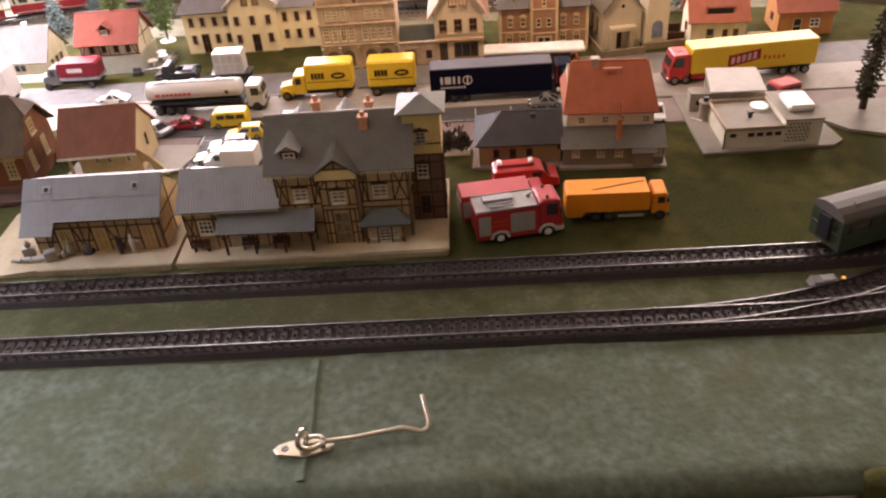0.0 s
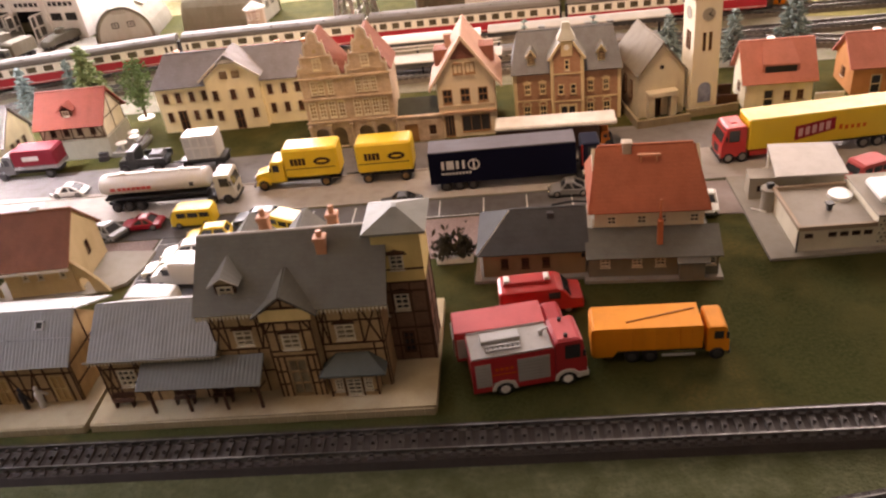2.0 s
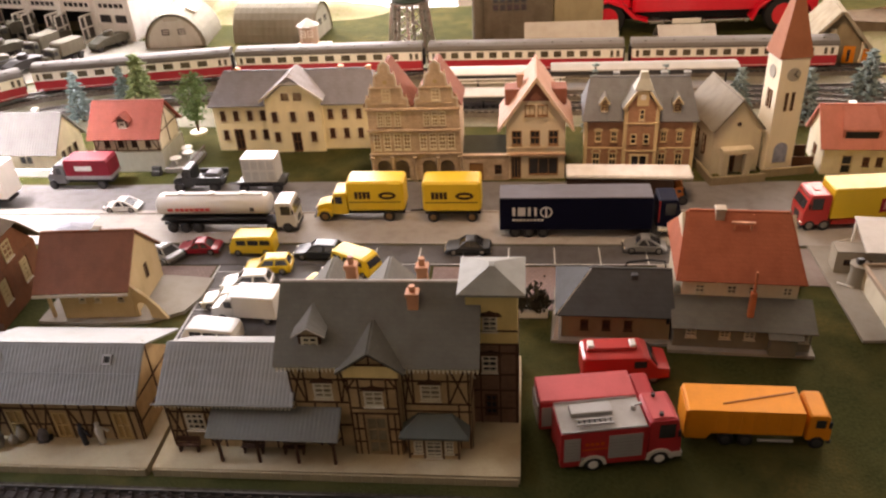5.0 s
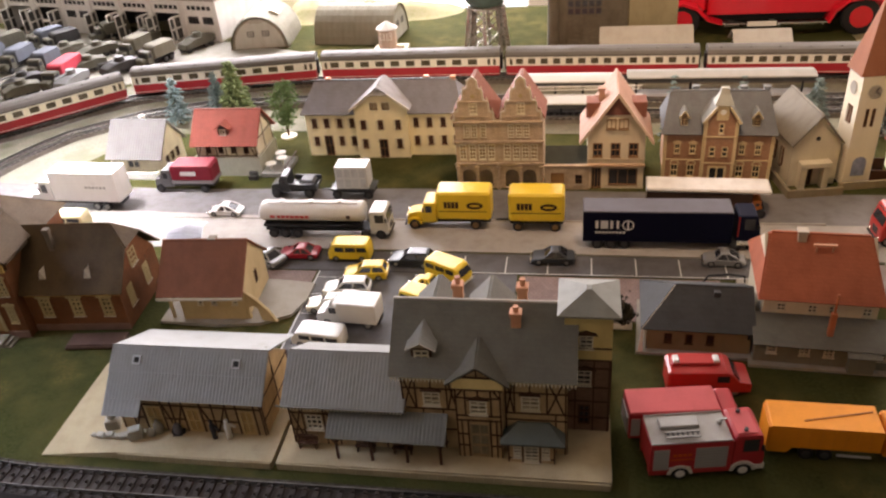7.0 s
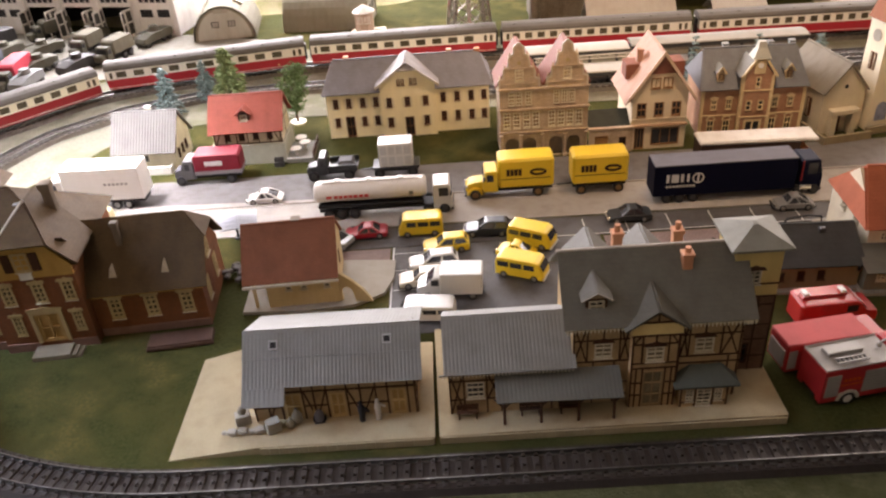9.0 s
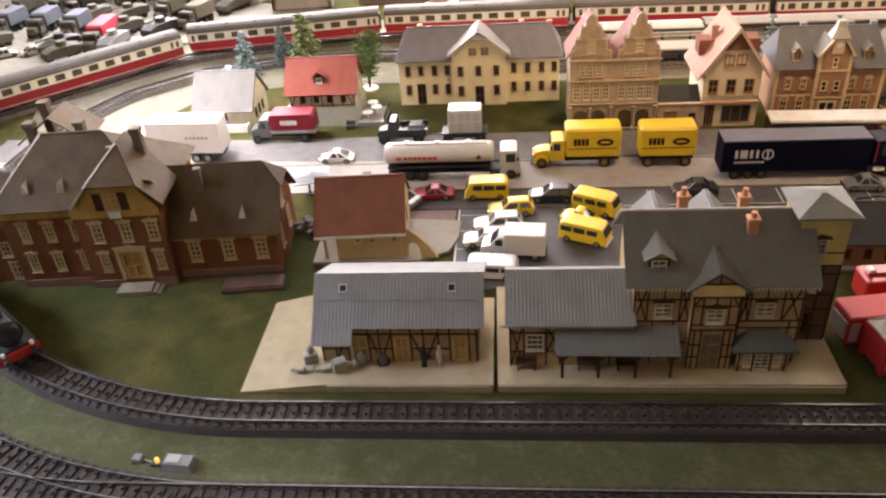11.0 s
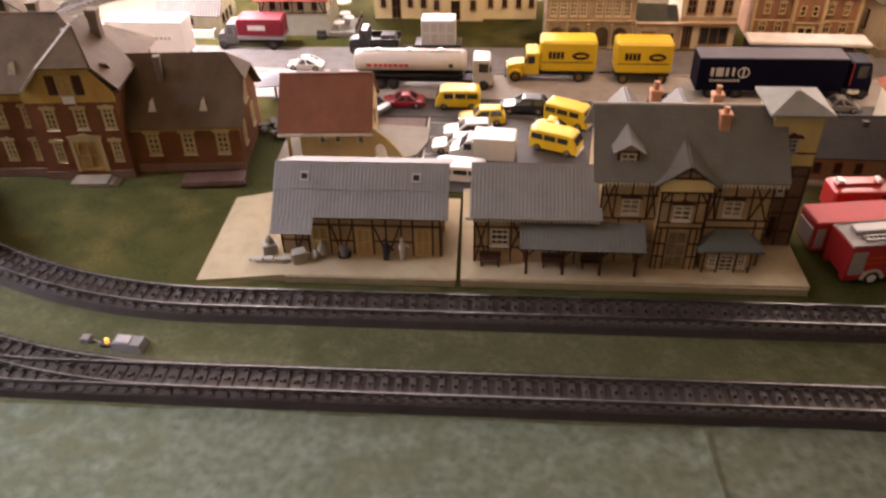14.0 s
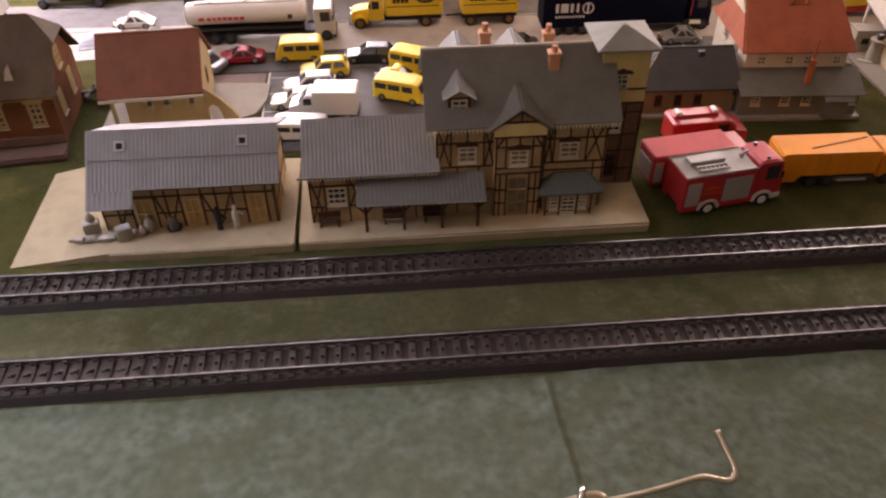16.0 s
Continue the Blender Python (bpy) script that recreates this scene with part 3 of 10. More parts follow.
track("railway_track", [(-40, 62.6), (-52, 61.6), (-60.5, 58.2)] + arc(-37, 33, 36, 148, 194, 30), "three-rail model track curving behind the white house", half=1.5, bedm=LITBALLAST)
loop = arc(-37, 33, 36, 193, 270, 50) + [(26, -3)] + arc(26, 33, 36, 272, 345, 40)
track("railway_track", loop, "three-rail model track on dark brown roadbed before the station", near=lambda w: w.y < 10 and -62 < w.x < 34)
loop2 = arc(-36.5, 33, 42.7, 200, 270, 40) + [(14, -9.7)] + arc(14, 36.5, 46.2, 271, 330, 30)
track("railway_track", loop2, "three-rail model track near the felt edge, with a turnout", near=lambda w: w.y < -2 and -56 < w.x < 34)
track("railway_track", arc(-44, 33, 42.7, 215, 270, 30) + [(-29, -9.7)], "curved turnout branch of dark model track", near=None, half=1.55, z0=-0.012)
track("railway_track", [(9, -9.7)] + arc(22, 39, 48.7, 270, 310, 24), "curved turnout branch of dark model track", near=None, half=1.55, z0=-0.012)
TRAINLINE = [(-97, 31), (-83.4, 45.8), (-74, 55.4), (-65.0, 64.0), (-52, 67.8), (-38.6, 70), (-12.7, 70.2), (13, 69.2), (40, 68.2), (80, 66)]


def smooth_line(pts, n=8):
    out = []
    for i in range(len(pts) - 1):
        p0, p1, p2, p3 = [Vector(pts[max(0, min(len(pts) - 1, i + k))]) for k in (-1, 0, 1, 2)]
        for j in range(n):
            t = j / n
            out.append(tuple(0.5 * ((2 * p1) + (p2 - p0) * t + (2 * p0 - 5 * p1 + 4 * p2 - p3) * t * t + (3 * p1 - p0 - 3 * p2 + p3) * t ** 3)))
    return out + [tuple(pts[-1])]


track("railway_track", smooth_line(TRAINLINE), "model track at the back with an express standing on it", half=1.55, bedm=LITBALLAST)
track("railway_track", [(-40.5, 62.6), (70, 60.2)], "model track behind the town houses", half=1.55, bedm=LITBALLAST)
track("railway_track", smooth_line([(-30, 57.0), (0, 56.6), (20, 57.4), (34, 57.6), (50, 52.6), (75, 43)], 6), "model siding behind the town houses", half=1.55, bedm=LITBALLAST)
# turnout lantern boxes
def lantern(x, y, rz):
    t = thing("turnout_lantern", x, y, rz, "grey turnout motor box with a small lit lamp", "turnout lantern")
    part("motor_box", B().loft([[(-1.0, -0.55, 0), (1.0, -0.55, 0), (1.0, 0.55, 0), (-1.0, 0.55, 0)], [(-0.85, -0.42, 0.62), (0.85, -0.42, 0.62), (0.85, 0.42, 0.62), (-0.85, 0.42, 0.62)]]), mat("grey_plastic", (0.2, 0.195, 0.19), 0.5), t)
    part("box_lid", B().rbox(-0.7, 0.2, -0.34, 0.34, 0.62, 0.72, 0.04), mat("grey_plastic_light", (0.33, 0.32, 0.31), 0.5), t)
    part("lamp_base", B().box(-1.75, -1.0, -0.25, 0.25, 0, 0.25), DARK, t)
    part("switch_box", B().rbox(-3.1, -2.5, -0.1, 0.45, 0, 0.4, 0.06).bar((-2.5, 0.2, 0.12), (-1.7, 0.0, 0.12), 0.1), mat("grey_plastic", (0.2, 0.195, 0.19), 0.5), t)
    glow = MATS.get("lamp_glow")
    if not glow:
        glow = bpy.data.materials.new("lamp_glow")
        glow.use_nodes = True
        q = glow.node_tree.nodes["Principled BSDF"]
        q.inputs["Base Color"].default_value = (0.9, 0.6, 0.1, 1)
        q.inputs["Emission Color"].default_value = (1.0, 0.45, 0.08, 1)
        q.inputs["Emission Strength"].default_value = 1.6
        MATS["lamp_glow"] = glow
    part("lamp_glass", B().cyl(-1.4, 0, 0.25, 0.13, 0.28, n=8), glow, t, "amber glowing lamp glass")


lantern(-40.9, -6.9, -5)
lantern(26.6, -6.2, 184)


# ---- the station on its platform ----
plate = thing("station_platform", -11, 5, 0, "pale board platform under the station building", "platform")
b = B()
b.prism_z([(-10.75, -5.3), (11.0, -5.2), (11.0, 5.6), (-11.0, 5.4)], 0.005, 0.6)
part("slab", b, PLATE, plate)
EDGE_STONE = B().rbox(0, 0.588, 0, 0.11, 0.02, 0.56, 0.012).mesh("edge_stone", PLATE)
for i in range(36):
    part("edge_stone", EDGE_STONE, None, plate, m=T(-10.7 + i * 0.6, -5.42))

st = thing("station_building", -8, 5, 0, "half-timbered ochre station with grey roofs and corner tower", "station", z=0.6)
# local origin at (-8, 5, 0.6)
X, Y, Z = -8, 5, 0.6


def L3(x, y, z):
    return (x - X, y - Y, z - Z)


mw = [(1.35, 2.45, 3.75, 4.85), (7.55, 8.7, 3.75, 4.85)]
f = gable_walls(st, 10.4, 6.6, 6.4, 2.6, PLASTER, {"front": mw, "right": [(2.2, 3.4, 3.6, 4.8)], "left": []}, x0=-5.2, y0=-3.1)
put_windows(st, f["front"], mw, 2, 3, pane=CURTAIN)
put_windows(st, f["right"], [(2.2, 3.4, 3.6, 4.8)], 2, 3)
fm = T(-5.2, -3.1, 0)
beams(st, fm, [(0.08, 0, 0.08, 6.4), (0.9, 3.4, 0.9, 6.4), (2.9, 3.4, 2.9, 6.4), (3.6, 0, 3.6, 6.4), (6.6, 0, 6.6, 6.4), (7.15, 3.4, 7.15, 6.4), (9.15, 3.4, 9.15, 6.4), (10.3, 0, 10.3, 6.4),
               (0, 6.25, 3.6, 6.25), (6.6, 6.25, 10.4, 6.25), (0, 5.15, 3.6, 5.15), (6.6, 5.15, 10.4, 5.15), (0, 3.45, 3.6, 3.45), (6.6, 3.45, 10.4, 3.45),
               (0.1, 3.5, 0.85, 6.2), (3.5, 3.5, 2.95, 6.2), (6.65, 3.5, 7.1, 6.2), (9.2, 3.5, 10.2, 6.2), (9.2, 6.2, 10.2, 3.5), (0.12, 6.2, 0.85, 3.5), (3.5, 6.2, 2.95, 3.5),
               (6.7, 6.2, 7.1, 3.5), (1.9, 5.15, 1.9, 6.25), (8.1, 5.15, 8.1, 6.25), (1.3, 0, 1.3, 3.4), (2.6, 0, 2.6, 3.4), (0, 1.7, 3.6, 1.7), (9.7, 0, 9.7, 3.4), (6.6, 2.9, 10.4, 2.9)])
beams(st, T(5.2, -3.1, 0, 90), [(0.1, 0, 0.1, 6.4), (0, 6.2, 6.6, 6.2), (0, 3.4, 6.6, 3.4)])
slope(st, "roof_slope", L3(-13.8, 1.5, 6.9), L3(-2.2, 1.5, 6.9), L3(-2.2, 5.25, 10.15), L3(-13.8, 5.25, 10.15), 0.16, SLATE)
slope(st, "roof_slope", L3(-2.2, 9.0, 6.9), L3(-13.8, 9.0, 6.9), L3(-13.8, 5.25, 10.15), L3(-2.2, 5.25, 10.15), 0.16, SLATE)
part("ridge_cap", B().rbox(-5.85, 5.85, 0.12, 0.38, 9.58, 9.74), mat("pale_ridge_edge", (0.42, 0.38, 0.33), 0.7, 0.15), st, "pale bare ridge edge")
b = B()
for i in range(49):
    b.prism_y([(-5.7 + i * 0.235, 6.32), (-5.5 + i * 0.235, 6.32), (-5.6 + i * 0.235, 5.98)], -3.53, -3.45)
part("eave_trim", b, CREAMW, st, "pale sawtooth eave trim", kind="stuff")
# gabled centre bay
bw = [(0.9, 2.0, 3.75, 4.85), (0.85, 2.05, 0.05, 2.9)]
b = B().at(-1.7, -3.7, 0).panel(2.9, 6.0, 0.2, bw)
b.at(-1.7, -3.7, 0).prism_y([(0, 6.001), (2.9, 6.001), (2.9, 6.3), (1.45, 7.42), (0, 6.3)], 0, 0.2)
b.at().box(-1.7, -1.5, -3.5, -3.05, 0, 6.3).box(1.0, 1.2, -3.5, -3.05, 0, 6.3)
part("bay_wall", b, PLASTER, st)
bm_ = T(-1.7, -3.7, 0)
put_windows(st, (-1.7, -3.7, 0, 0), bw[:1], 2, 3, pane=CURTAIN)
put_windows(st, (-1.7, -3.7, 0, 0), bw[1:], 2, 3, mat("door_wood", (0.3, 0.22, 0.12), 0.6), sill=False, name="door", pane=CURTAIN)
beams(st, bm_, [(0.07, 0, 0.07, 6.2), (2.83, 0, 2.83, 6.2), (0, 3.2, 2.9, 3.2), (0, 3.6, 2.9, 3.6), (0, 5.1, 2.9, 5.1), (0.65, 3.6, 0.65, 6.0), (2.25, 3.6, 2.25, 6.0), (0, 2.0, 0.8, 2.0), (2.1, 2.0, 2.9, 2.0),
               (0.75, 0, 0.75, 3.2), (2.15, 0, 2.15, 3.2), (0, 1.0, 0.75, 1.0), (2.15, 1.0, 2.9, 1.0), (1.45, 5.1, 1.45, 5.9), (0.1, 5.1, 0.6, 5.9), (2.8, 5.1, 2.3, 5.9), (0.36, 0, 0.36, 3.2), (2.54, 0, 2.54, 3.2)])
part("gable_board", B().at(-1.85, -3.79, 0).prism_y([(0.05, 5.8), (3.15, 5.8), (3.15, 6.3), (2.5, 6.8), (0.7, 6.8), (0.05, 6.3)], 0, 0.06), mat("pale_yellow_boards", (0.74, 0.58, 0.27), 0.7, 0.12, 50, 0.25), st, "yellow boarded gable band")
beams(st, T(-1.85, -3.8, 0), [(0.6, 6.82, 2.6, 6.82), (1.6, 6.82, 1.6, 7.5), (0.5, 6.72, 1.6, 7.5), (2.7, 6.72, 1.6, 7.5), (0.05, 5.83, 3.15, 5.83)])
slope(st, "gable_slope", (-2.15, -2.2, 6.2), (-2.15, -3.95, 6.2), (-0.25, -3.95, 7.62), (-0.25, -0.85, 8.3), 0.12, SLATE)
slope(st, "gable_slope", (1.65, -3.95, 6.2), (1.65, -2.2, 6.2), (-0.25, -0.85, 8.3), (-0.25, -3.95, 7.62), 0.12, SLATE)
for hx, hy, hz in ((-4.0, -3.1, 4.95), (2.2, -3.1, 4.95), (-0.95, -3.7, 4.95), (4.2 + 1.35, -0.85, 5.25), (4.2 + 1.35, -0.85, 8.05)):
    part("window_hood", B().at(hx, hy, hz).prism_y([(0, 0), (1.4, 0), (1.25, 0.2), (0.95, 0.24), (0.7, 0.36), (0.45, 0.24), (0.15, 0.2)], -0.12, -0.01), TIMBER, st, "carved dark window hood")
# dormer
BEIGE = mat("beige_gable_board", (0.40, 0.30, 0.18), 0.7, 0.2)
d = B().at(-4.4, -2.6, 6.75)
d.panel(1.3, 1.2, 0.12, [(0.17, 1.13, 0.2, 1.05)])

d.box(0, 0.12, 0.12, 1.6, 0, 1.2).box(1.18, 1.3, 0.12, 1.6, 0, 1.2)
dm = part("dormer", d, TIMBER, st)
window(dm, T(-4.23, -2.6, 6.95), 0.96, 0.85, 2, 2, fw=0.12)
part("dormer_gable", B().at(-4.4, -2.62, 6.75).prism_y([(0, 1.201), (1.3, 1.201), (0.65, 1.62)], 0, 0.1), BEIGE, st)
slope(st, "dormer_slope", (-4.68, -0.95, 7.86), (-4.68, -2.82, 7.86), (-3.75, -2.82, 8.42), (-3.75, 0.0, 8.95), 0.08, CORR, 0.24)
slope(st, "dormer_slope", (-2.82, -2.82, 7.86), (-2.82, -0.95, 7.86), (-3.75, 0.0, 8.95), (-3.75, -2.82, 8.42), 0.08, CORR, 0.24)
part("dormer_edge", B().bar((-4.7, -2.84, 7.9), (-3.75, -2.84, 8.47), 0.07).bar((-2.8, -2.84, 7.9), (-3.75, -2.84, 8.47), 0.07), mat("pale_ridge_edge", (0.42, 0.38, 0.33), 0.7, 0.15), st)
for cx, cy, cz in ((-9.85, 6.4, 9.0), (-5.8, 7.2, 8.4), (-6.0, 4.2, 9.0)):
    chimney(st, cx - X, cy - Y, cz - Z, 0.62, 2.0 if cy > 5 else 1.5)
# two rear gables whose roofs stand above the ridge
for gx in (-11.4, -7.9):
    slope(st, "rear_gable_slope", L3(gx - 1.5, 8.8, 8.0), L3(gx - 1.5, 5.9, 8.0), L3(gx, 5.9, 9.65), L3(gx, 8.8, 9.65), 0.12, SLATE)
    slope(st, "rear_gable_slope", L3(gx + 1.5, 5.9, 8.0), L3(gx + 1.5, 8.8, 8.0), L3(gx, 8.8, 9.65), L3(gx, 5.9, 9.65), 0.12, SLATE)
    part("rear_gable", B().prism_y([(gx - X - 1.1, 0), (gx - X + 1.1, 0), (gx - X + 1.1, 7.7), (gx - X, 8.9), (gx - X - 1.1, 7.7)], 3.0, 3.6), PLASTER, st)
# low wing with a corrugated roof
ww = [(1.1, 2.25, 1.3, 2.6), (5.2, 6.2, 1.3, 2.6)]
f = gable_walls(st, 8.0, 5.6, 3.5, 1.9, PLASTER, {"front": ww}, x0=-21 - X, y0=1.6 - Y, gables=(True, False))
put_windows(st, f["front"], ww, 3, 3)
beams(st, T(-21 - X, 1.6 - Y, 0), [(0.08, 0, 0.08, 3.5), (0.95, 0, 0.95, 3.5), (2.4, 0, 2.4, 3.5), (3.3, 0, 3.3, 3.5), (0, 3.35, 8, 3.35), (0, 2.75, 8, 2.75), (0, 1.2, 8, 1.2), (0.1, 0.1, 0.9, 3.3), (0.9, 0.1, 0.1, 3.3), (2.45, 1.2, 3.25, 3.3), (3.25, 1.2, 2.45, 3.3), (4.9, 0, 4.9, 3.5), (6.5, 0, 6.5, 3.5)])
slope(st, "wing_roof", L3(-21.25, 1.2, 4.2), L3(-13.0, 1.2, 4.2), L3(-13.0, 4.3, 6.35), L3(-21.25, 4.3, 6.35), 0.12, CORR, 0.24)
slope(st, "wing_roof", L3(-13.0, 7.5, 4.3), L3(-21.25, 7.5, 4.3), L3(-21.25, 4.3, 6.35), L3(-13.0, 4.3, 6.35), 0.12, CORR, 0.24)
b = B()
for i in range(36):
    b.prism_y([(L3(-21.4, 0, 0)[0] + i * 0.23, 3.62), (L3(-21.4, 0, 0)[0] + i * 0.23 + 0.2, 3.62), (L3(-21.4, 0, 0)[0] + i * 0.23 + 0.1, 3.3)], 1.22 - Y, 1.29 - Y)
part("eave_trim", b, CREAMW, st, "pale sawtooth eave trim", kind="stuff")
part("eave_board", B().rbox(*[v for v in (L3(-21.55, 0, 0)[0], L3(-13.0, 0, 0)[0])], 1.1 - Y, 1.2 - Y, 3.6, 3.72, 0.02), CORR, st)
# platform awning on four posts
slope(st, "awning_roof", L3(-18.1, -0.1, 2.85), L3(-10.3, -0.1, 2.75), L3(-10.3, 1.75, 3.75), L3(-18.1, 1.75, 3.75), 0.1, AWNING, 0.26)
for px in (-17.6, -15.3, -12.95, -10.75):
    b = B().rbox(px - X - 0.09, px - X + 0.09, 0.3 - Y, 0.48 - Y, 0, 2.3, 0.03)
    b.bar((px - X, 0.39 - Y, 1.4), (px - X - 0.6, 0.39 - Y, 2.15), 0.1).bar((px - X, 0.39 - Y, 1.4), (px - X + 0.6, 0.39 - Y, 2.15), 0.1)
    part("awning_post", b, TIMBER, st)
for bx in (-19.9, -15.9, -13.4):
    b = B().rbox(bx - X - 0.7, bx - X + 0.7, 1.0 - Y, 1.35 - Y, 0.45, 0.55, 0.03).box(bx - X - 0.6, bx - X - 0.5, 1.0 - Y, 1.3 - Y, 0, 0.45).box(bx - X + 0.5, bx - X + 0.6, 1.0 - Y, 1.3 - Y, 0, 0.45).rbox(bx - X - 0.7, bx - X + 0.7, 1.33 - Y, 1.4 - Y, 0.55, 1.0, 0.02)
    solo("platform_bench", b, TIMBER, "small dark bench under the station awning", "bench", m=T(X, Y, Z))
# little bay with a hipped roof
rw = [(0.35, 0.85, 0.45, 1.35), (1.05, 1.95, 0.1, 1.35), (2.15, 2.65, 0.45, 1.35)]
b = B().at(-6.5 - X, 1.05 - Y, 0).panel(3.0, 1.75, 0.15, rw).at().box(-6.5 - X, -6.35 - X, 1.2 - Y, 1.95 - Y, 0, 1.75).box(-3.65 - X, -3.5 - X, 1.2 - Y, 1.95 - Y, 0, 1.75)
part("bay_window_wall", b, PLASTER, st)
put_windows(st, (-6.5 - X, 1.05 - Y, 0, 0), [rw[0], rw[2]], 2, 3, fw=0.07)
put_windows(st, (-6.5 - X, 1.05 - Y, 0, 0), [rw[1]], 2, 4, fw=0.07)
beams(st, T(-6.5 - X, 1.05 - Y, 0), [(0.06, 0, 0.06, 1.75), (0.95, 0, 0.95, 1.75), (2.05, 0, 2.05, 1.75), (2.94, 0, 2.94, 1.75), (0, 1.62, 3, 1.62), (0, 0.35, 0.95, 0.35), (2.05, 0.35, 3, 0.35)], w=0.11)
b = B().loft([[L3(x, y, 2.3) for x, y in ((-6.95, 0.75), (-2.9, 0.75), (-2.9, 2.0), (-6.95, 2.0))], [L3(x, y, 2.45) for x, y in ((-6.95, 0.75), (-2.9, 0.75), (-2.9, 2.0), (-6.95, 2.0))], [L3(x, y, 3.35) for x, y in ((-5.9, 1.75), (-3.9, 1.75), (-3.9, 2.0), (-5.9, 2.0))]])
part("bay_roof", b, mat("green_grey_roof", (0.10, 0.115, 0.105), 0.6, 0.15), st)
# corner tower
tw = [(0.9, 1.75, 7.0, 8.0), (0.8, 1.7, 4.0, 5.2), (0.9, 1.7, 0.6, 2.3)]
BRICKDK = mat("brown_brick_infill", (0.20, 0.115, 0.075), 0.75, 0.2, 60, 0.3, pattern="brick", psize=(0.3, 0.1))
f = gable_walls(st, 2.9, 3.1, 6.1, 0, BRICKDK, {"front": tw[1:]}, x0=-3.05 - X, y0=4.15 - Y)
f2 = gable_walls(st, 2.9, 3.1, 3.55, 0, YELLOWP, {"front": [(0.9, 1.75, 0.9, 1.9)]}, x0=-3.05 - X, y0=4.15 - Y, z0=6.1)
put_windows(st, f["front"], tw[1:2], 2, 3)
put_windows(st, f["front"], tw[2:], 2, 3, TIMBER, 0.12, False, "door")
put_windows(st, f2["front"], [(0.9, 1.75, 0.9, 1.9)], 2, 3)
beams(st, T(-3.05 - X, 4.15 - Y, 0), [(0.08, 0, 0.08, 6.1), (2.82, 0, 2.82, 6.1), (0, 6.05, 2.9, 6.05), (0, 5.4, 2.9, 5.4), (0, 3.8, 2.9, 3.8), (0, 2.6, 2.9, 2.6), (0, 1.2, 2.9, 1.2), (0.7, 0, 0.7, 6.1), (1.85, 0, 1.85, 6.1), (0, 7.0, 2.9, 7.0)])
beams(st, T(-0.15 - X, 4.15 - Y, 0, 90), [(0.08, 0, 0.08, 6.1), (3.02, 0, 3.02, 6.1), (0, 6.05, 3.1, 6.05), (0, 3.8, 3.1, 3.8), (0, 2.2, 3.1, 2.2), (1.5, 0, 1.5, 6.1)])
b = B()
ring = lambda g, z: [L3(x, y, z) for x, y in ((-3.05 - g, 4.15 - g), (-0.15 + g, 4.15 - g), (-0.15 + g, 7.25 + g), (-3.05 - g, 7.25 + g))]
b.loft([ring(0.42, 10.2), ring(0.45, 10.36), ring(-1.3, 11.15)])
part("tower_roof", b, mat("pale_slate", (0.23, 0.225, 0.195), 0.6, 0.15), st)

# ---- the goods shed on its own platform ----
p2_ = thing("shed_platform", -30, 4, 0, "pale board platform with a ramp beside the goods shed", "platform")
b = B()
out = [(-39.0, -0.5, 0.03), (-33.2, -0.35, 0.6), (-22.05, -0.35, 0.6), (-22.15, 9.0, 0.6), (-36.0, 9.5, 0.6), (-38.7, 8.6, 0.55)]
b.loft([[(x + 30, y - 4, 0.004) for x, y, z in out], [(x + 30, y - 4, z) for x, y, z in out]])
part("slab", b, PLATE, p2_)
for i in range(18):
    part("edge_stone", EDGE_STONE, None, p2_, m=T(-3.1 + i * 0.61, -4.47))
sh = thing("goods_shed", -28.4, 4.4, 0, "half-timbered goods shed with a corrugated grey roof", "shed", z=0.6)
sw = [(2.0, 3.2, 0.02, 2.2), (5.0, 6.0, 0.02, 2.1), (8.9, 9.9, 0.02, 2.2)]
f = gable_walls(sh, 10.6, 5.6, 3.0, 2.3, PLASTER, {"front": sw}, x0=-5.3, y0=-2.4)
put_windows(sh, f["front"], sw, 2, 2, mat("shed_door_wood", (0.52, 0.38, 0.18), 0.6), 0.13, sill=False, name="door", pane=OCHREDOOR)
beams(sh, T(-5.3, -2.4, 0), [(x, 0, x, 3.0) for x in (0.08, 1.0, 1.85, 3.3, 4.0, 4.85, 6.15, 7.0, 8.0, 8.75, 10.05, 10.52)] + [(0, 2.9, 10.6, 2.9), (0, 2.35, 10.6, 2.35), (0, 1.1, 1.9, 1.1), (3.3, 1.1, 4.85, 1.1), (6.15, 1.1, 8.75, 1.1), (1.0, 0.1, 1.8, 2.3), (3.4, 2.3, 3.95, 0.1), (7.1, 0.1, 7.9, 2.3), (6.2, 2.3, 6.95, 0.1), (4.1, 0.1, 4.8, 2.3)])
beams(sh, T(5.3, -2.4, 0, 90), [(0.08, 0, 0.08, 3.0), (2.8, 0, 2.8, 5.5), (5.5, 0, 5.5, 3.0), (0, 2.9, 5.6, 2.9), (0, 1.3, 5.6, 1.3)])


def LS(x, y, z):
    return (x + 28.4, y - 4.4, z - 0.6)


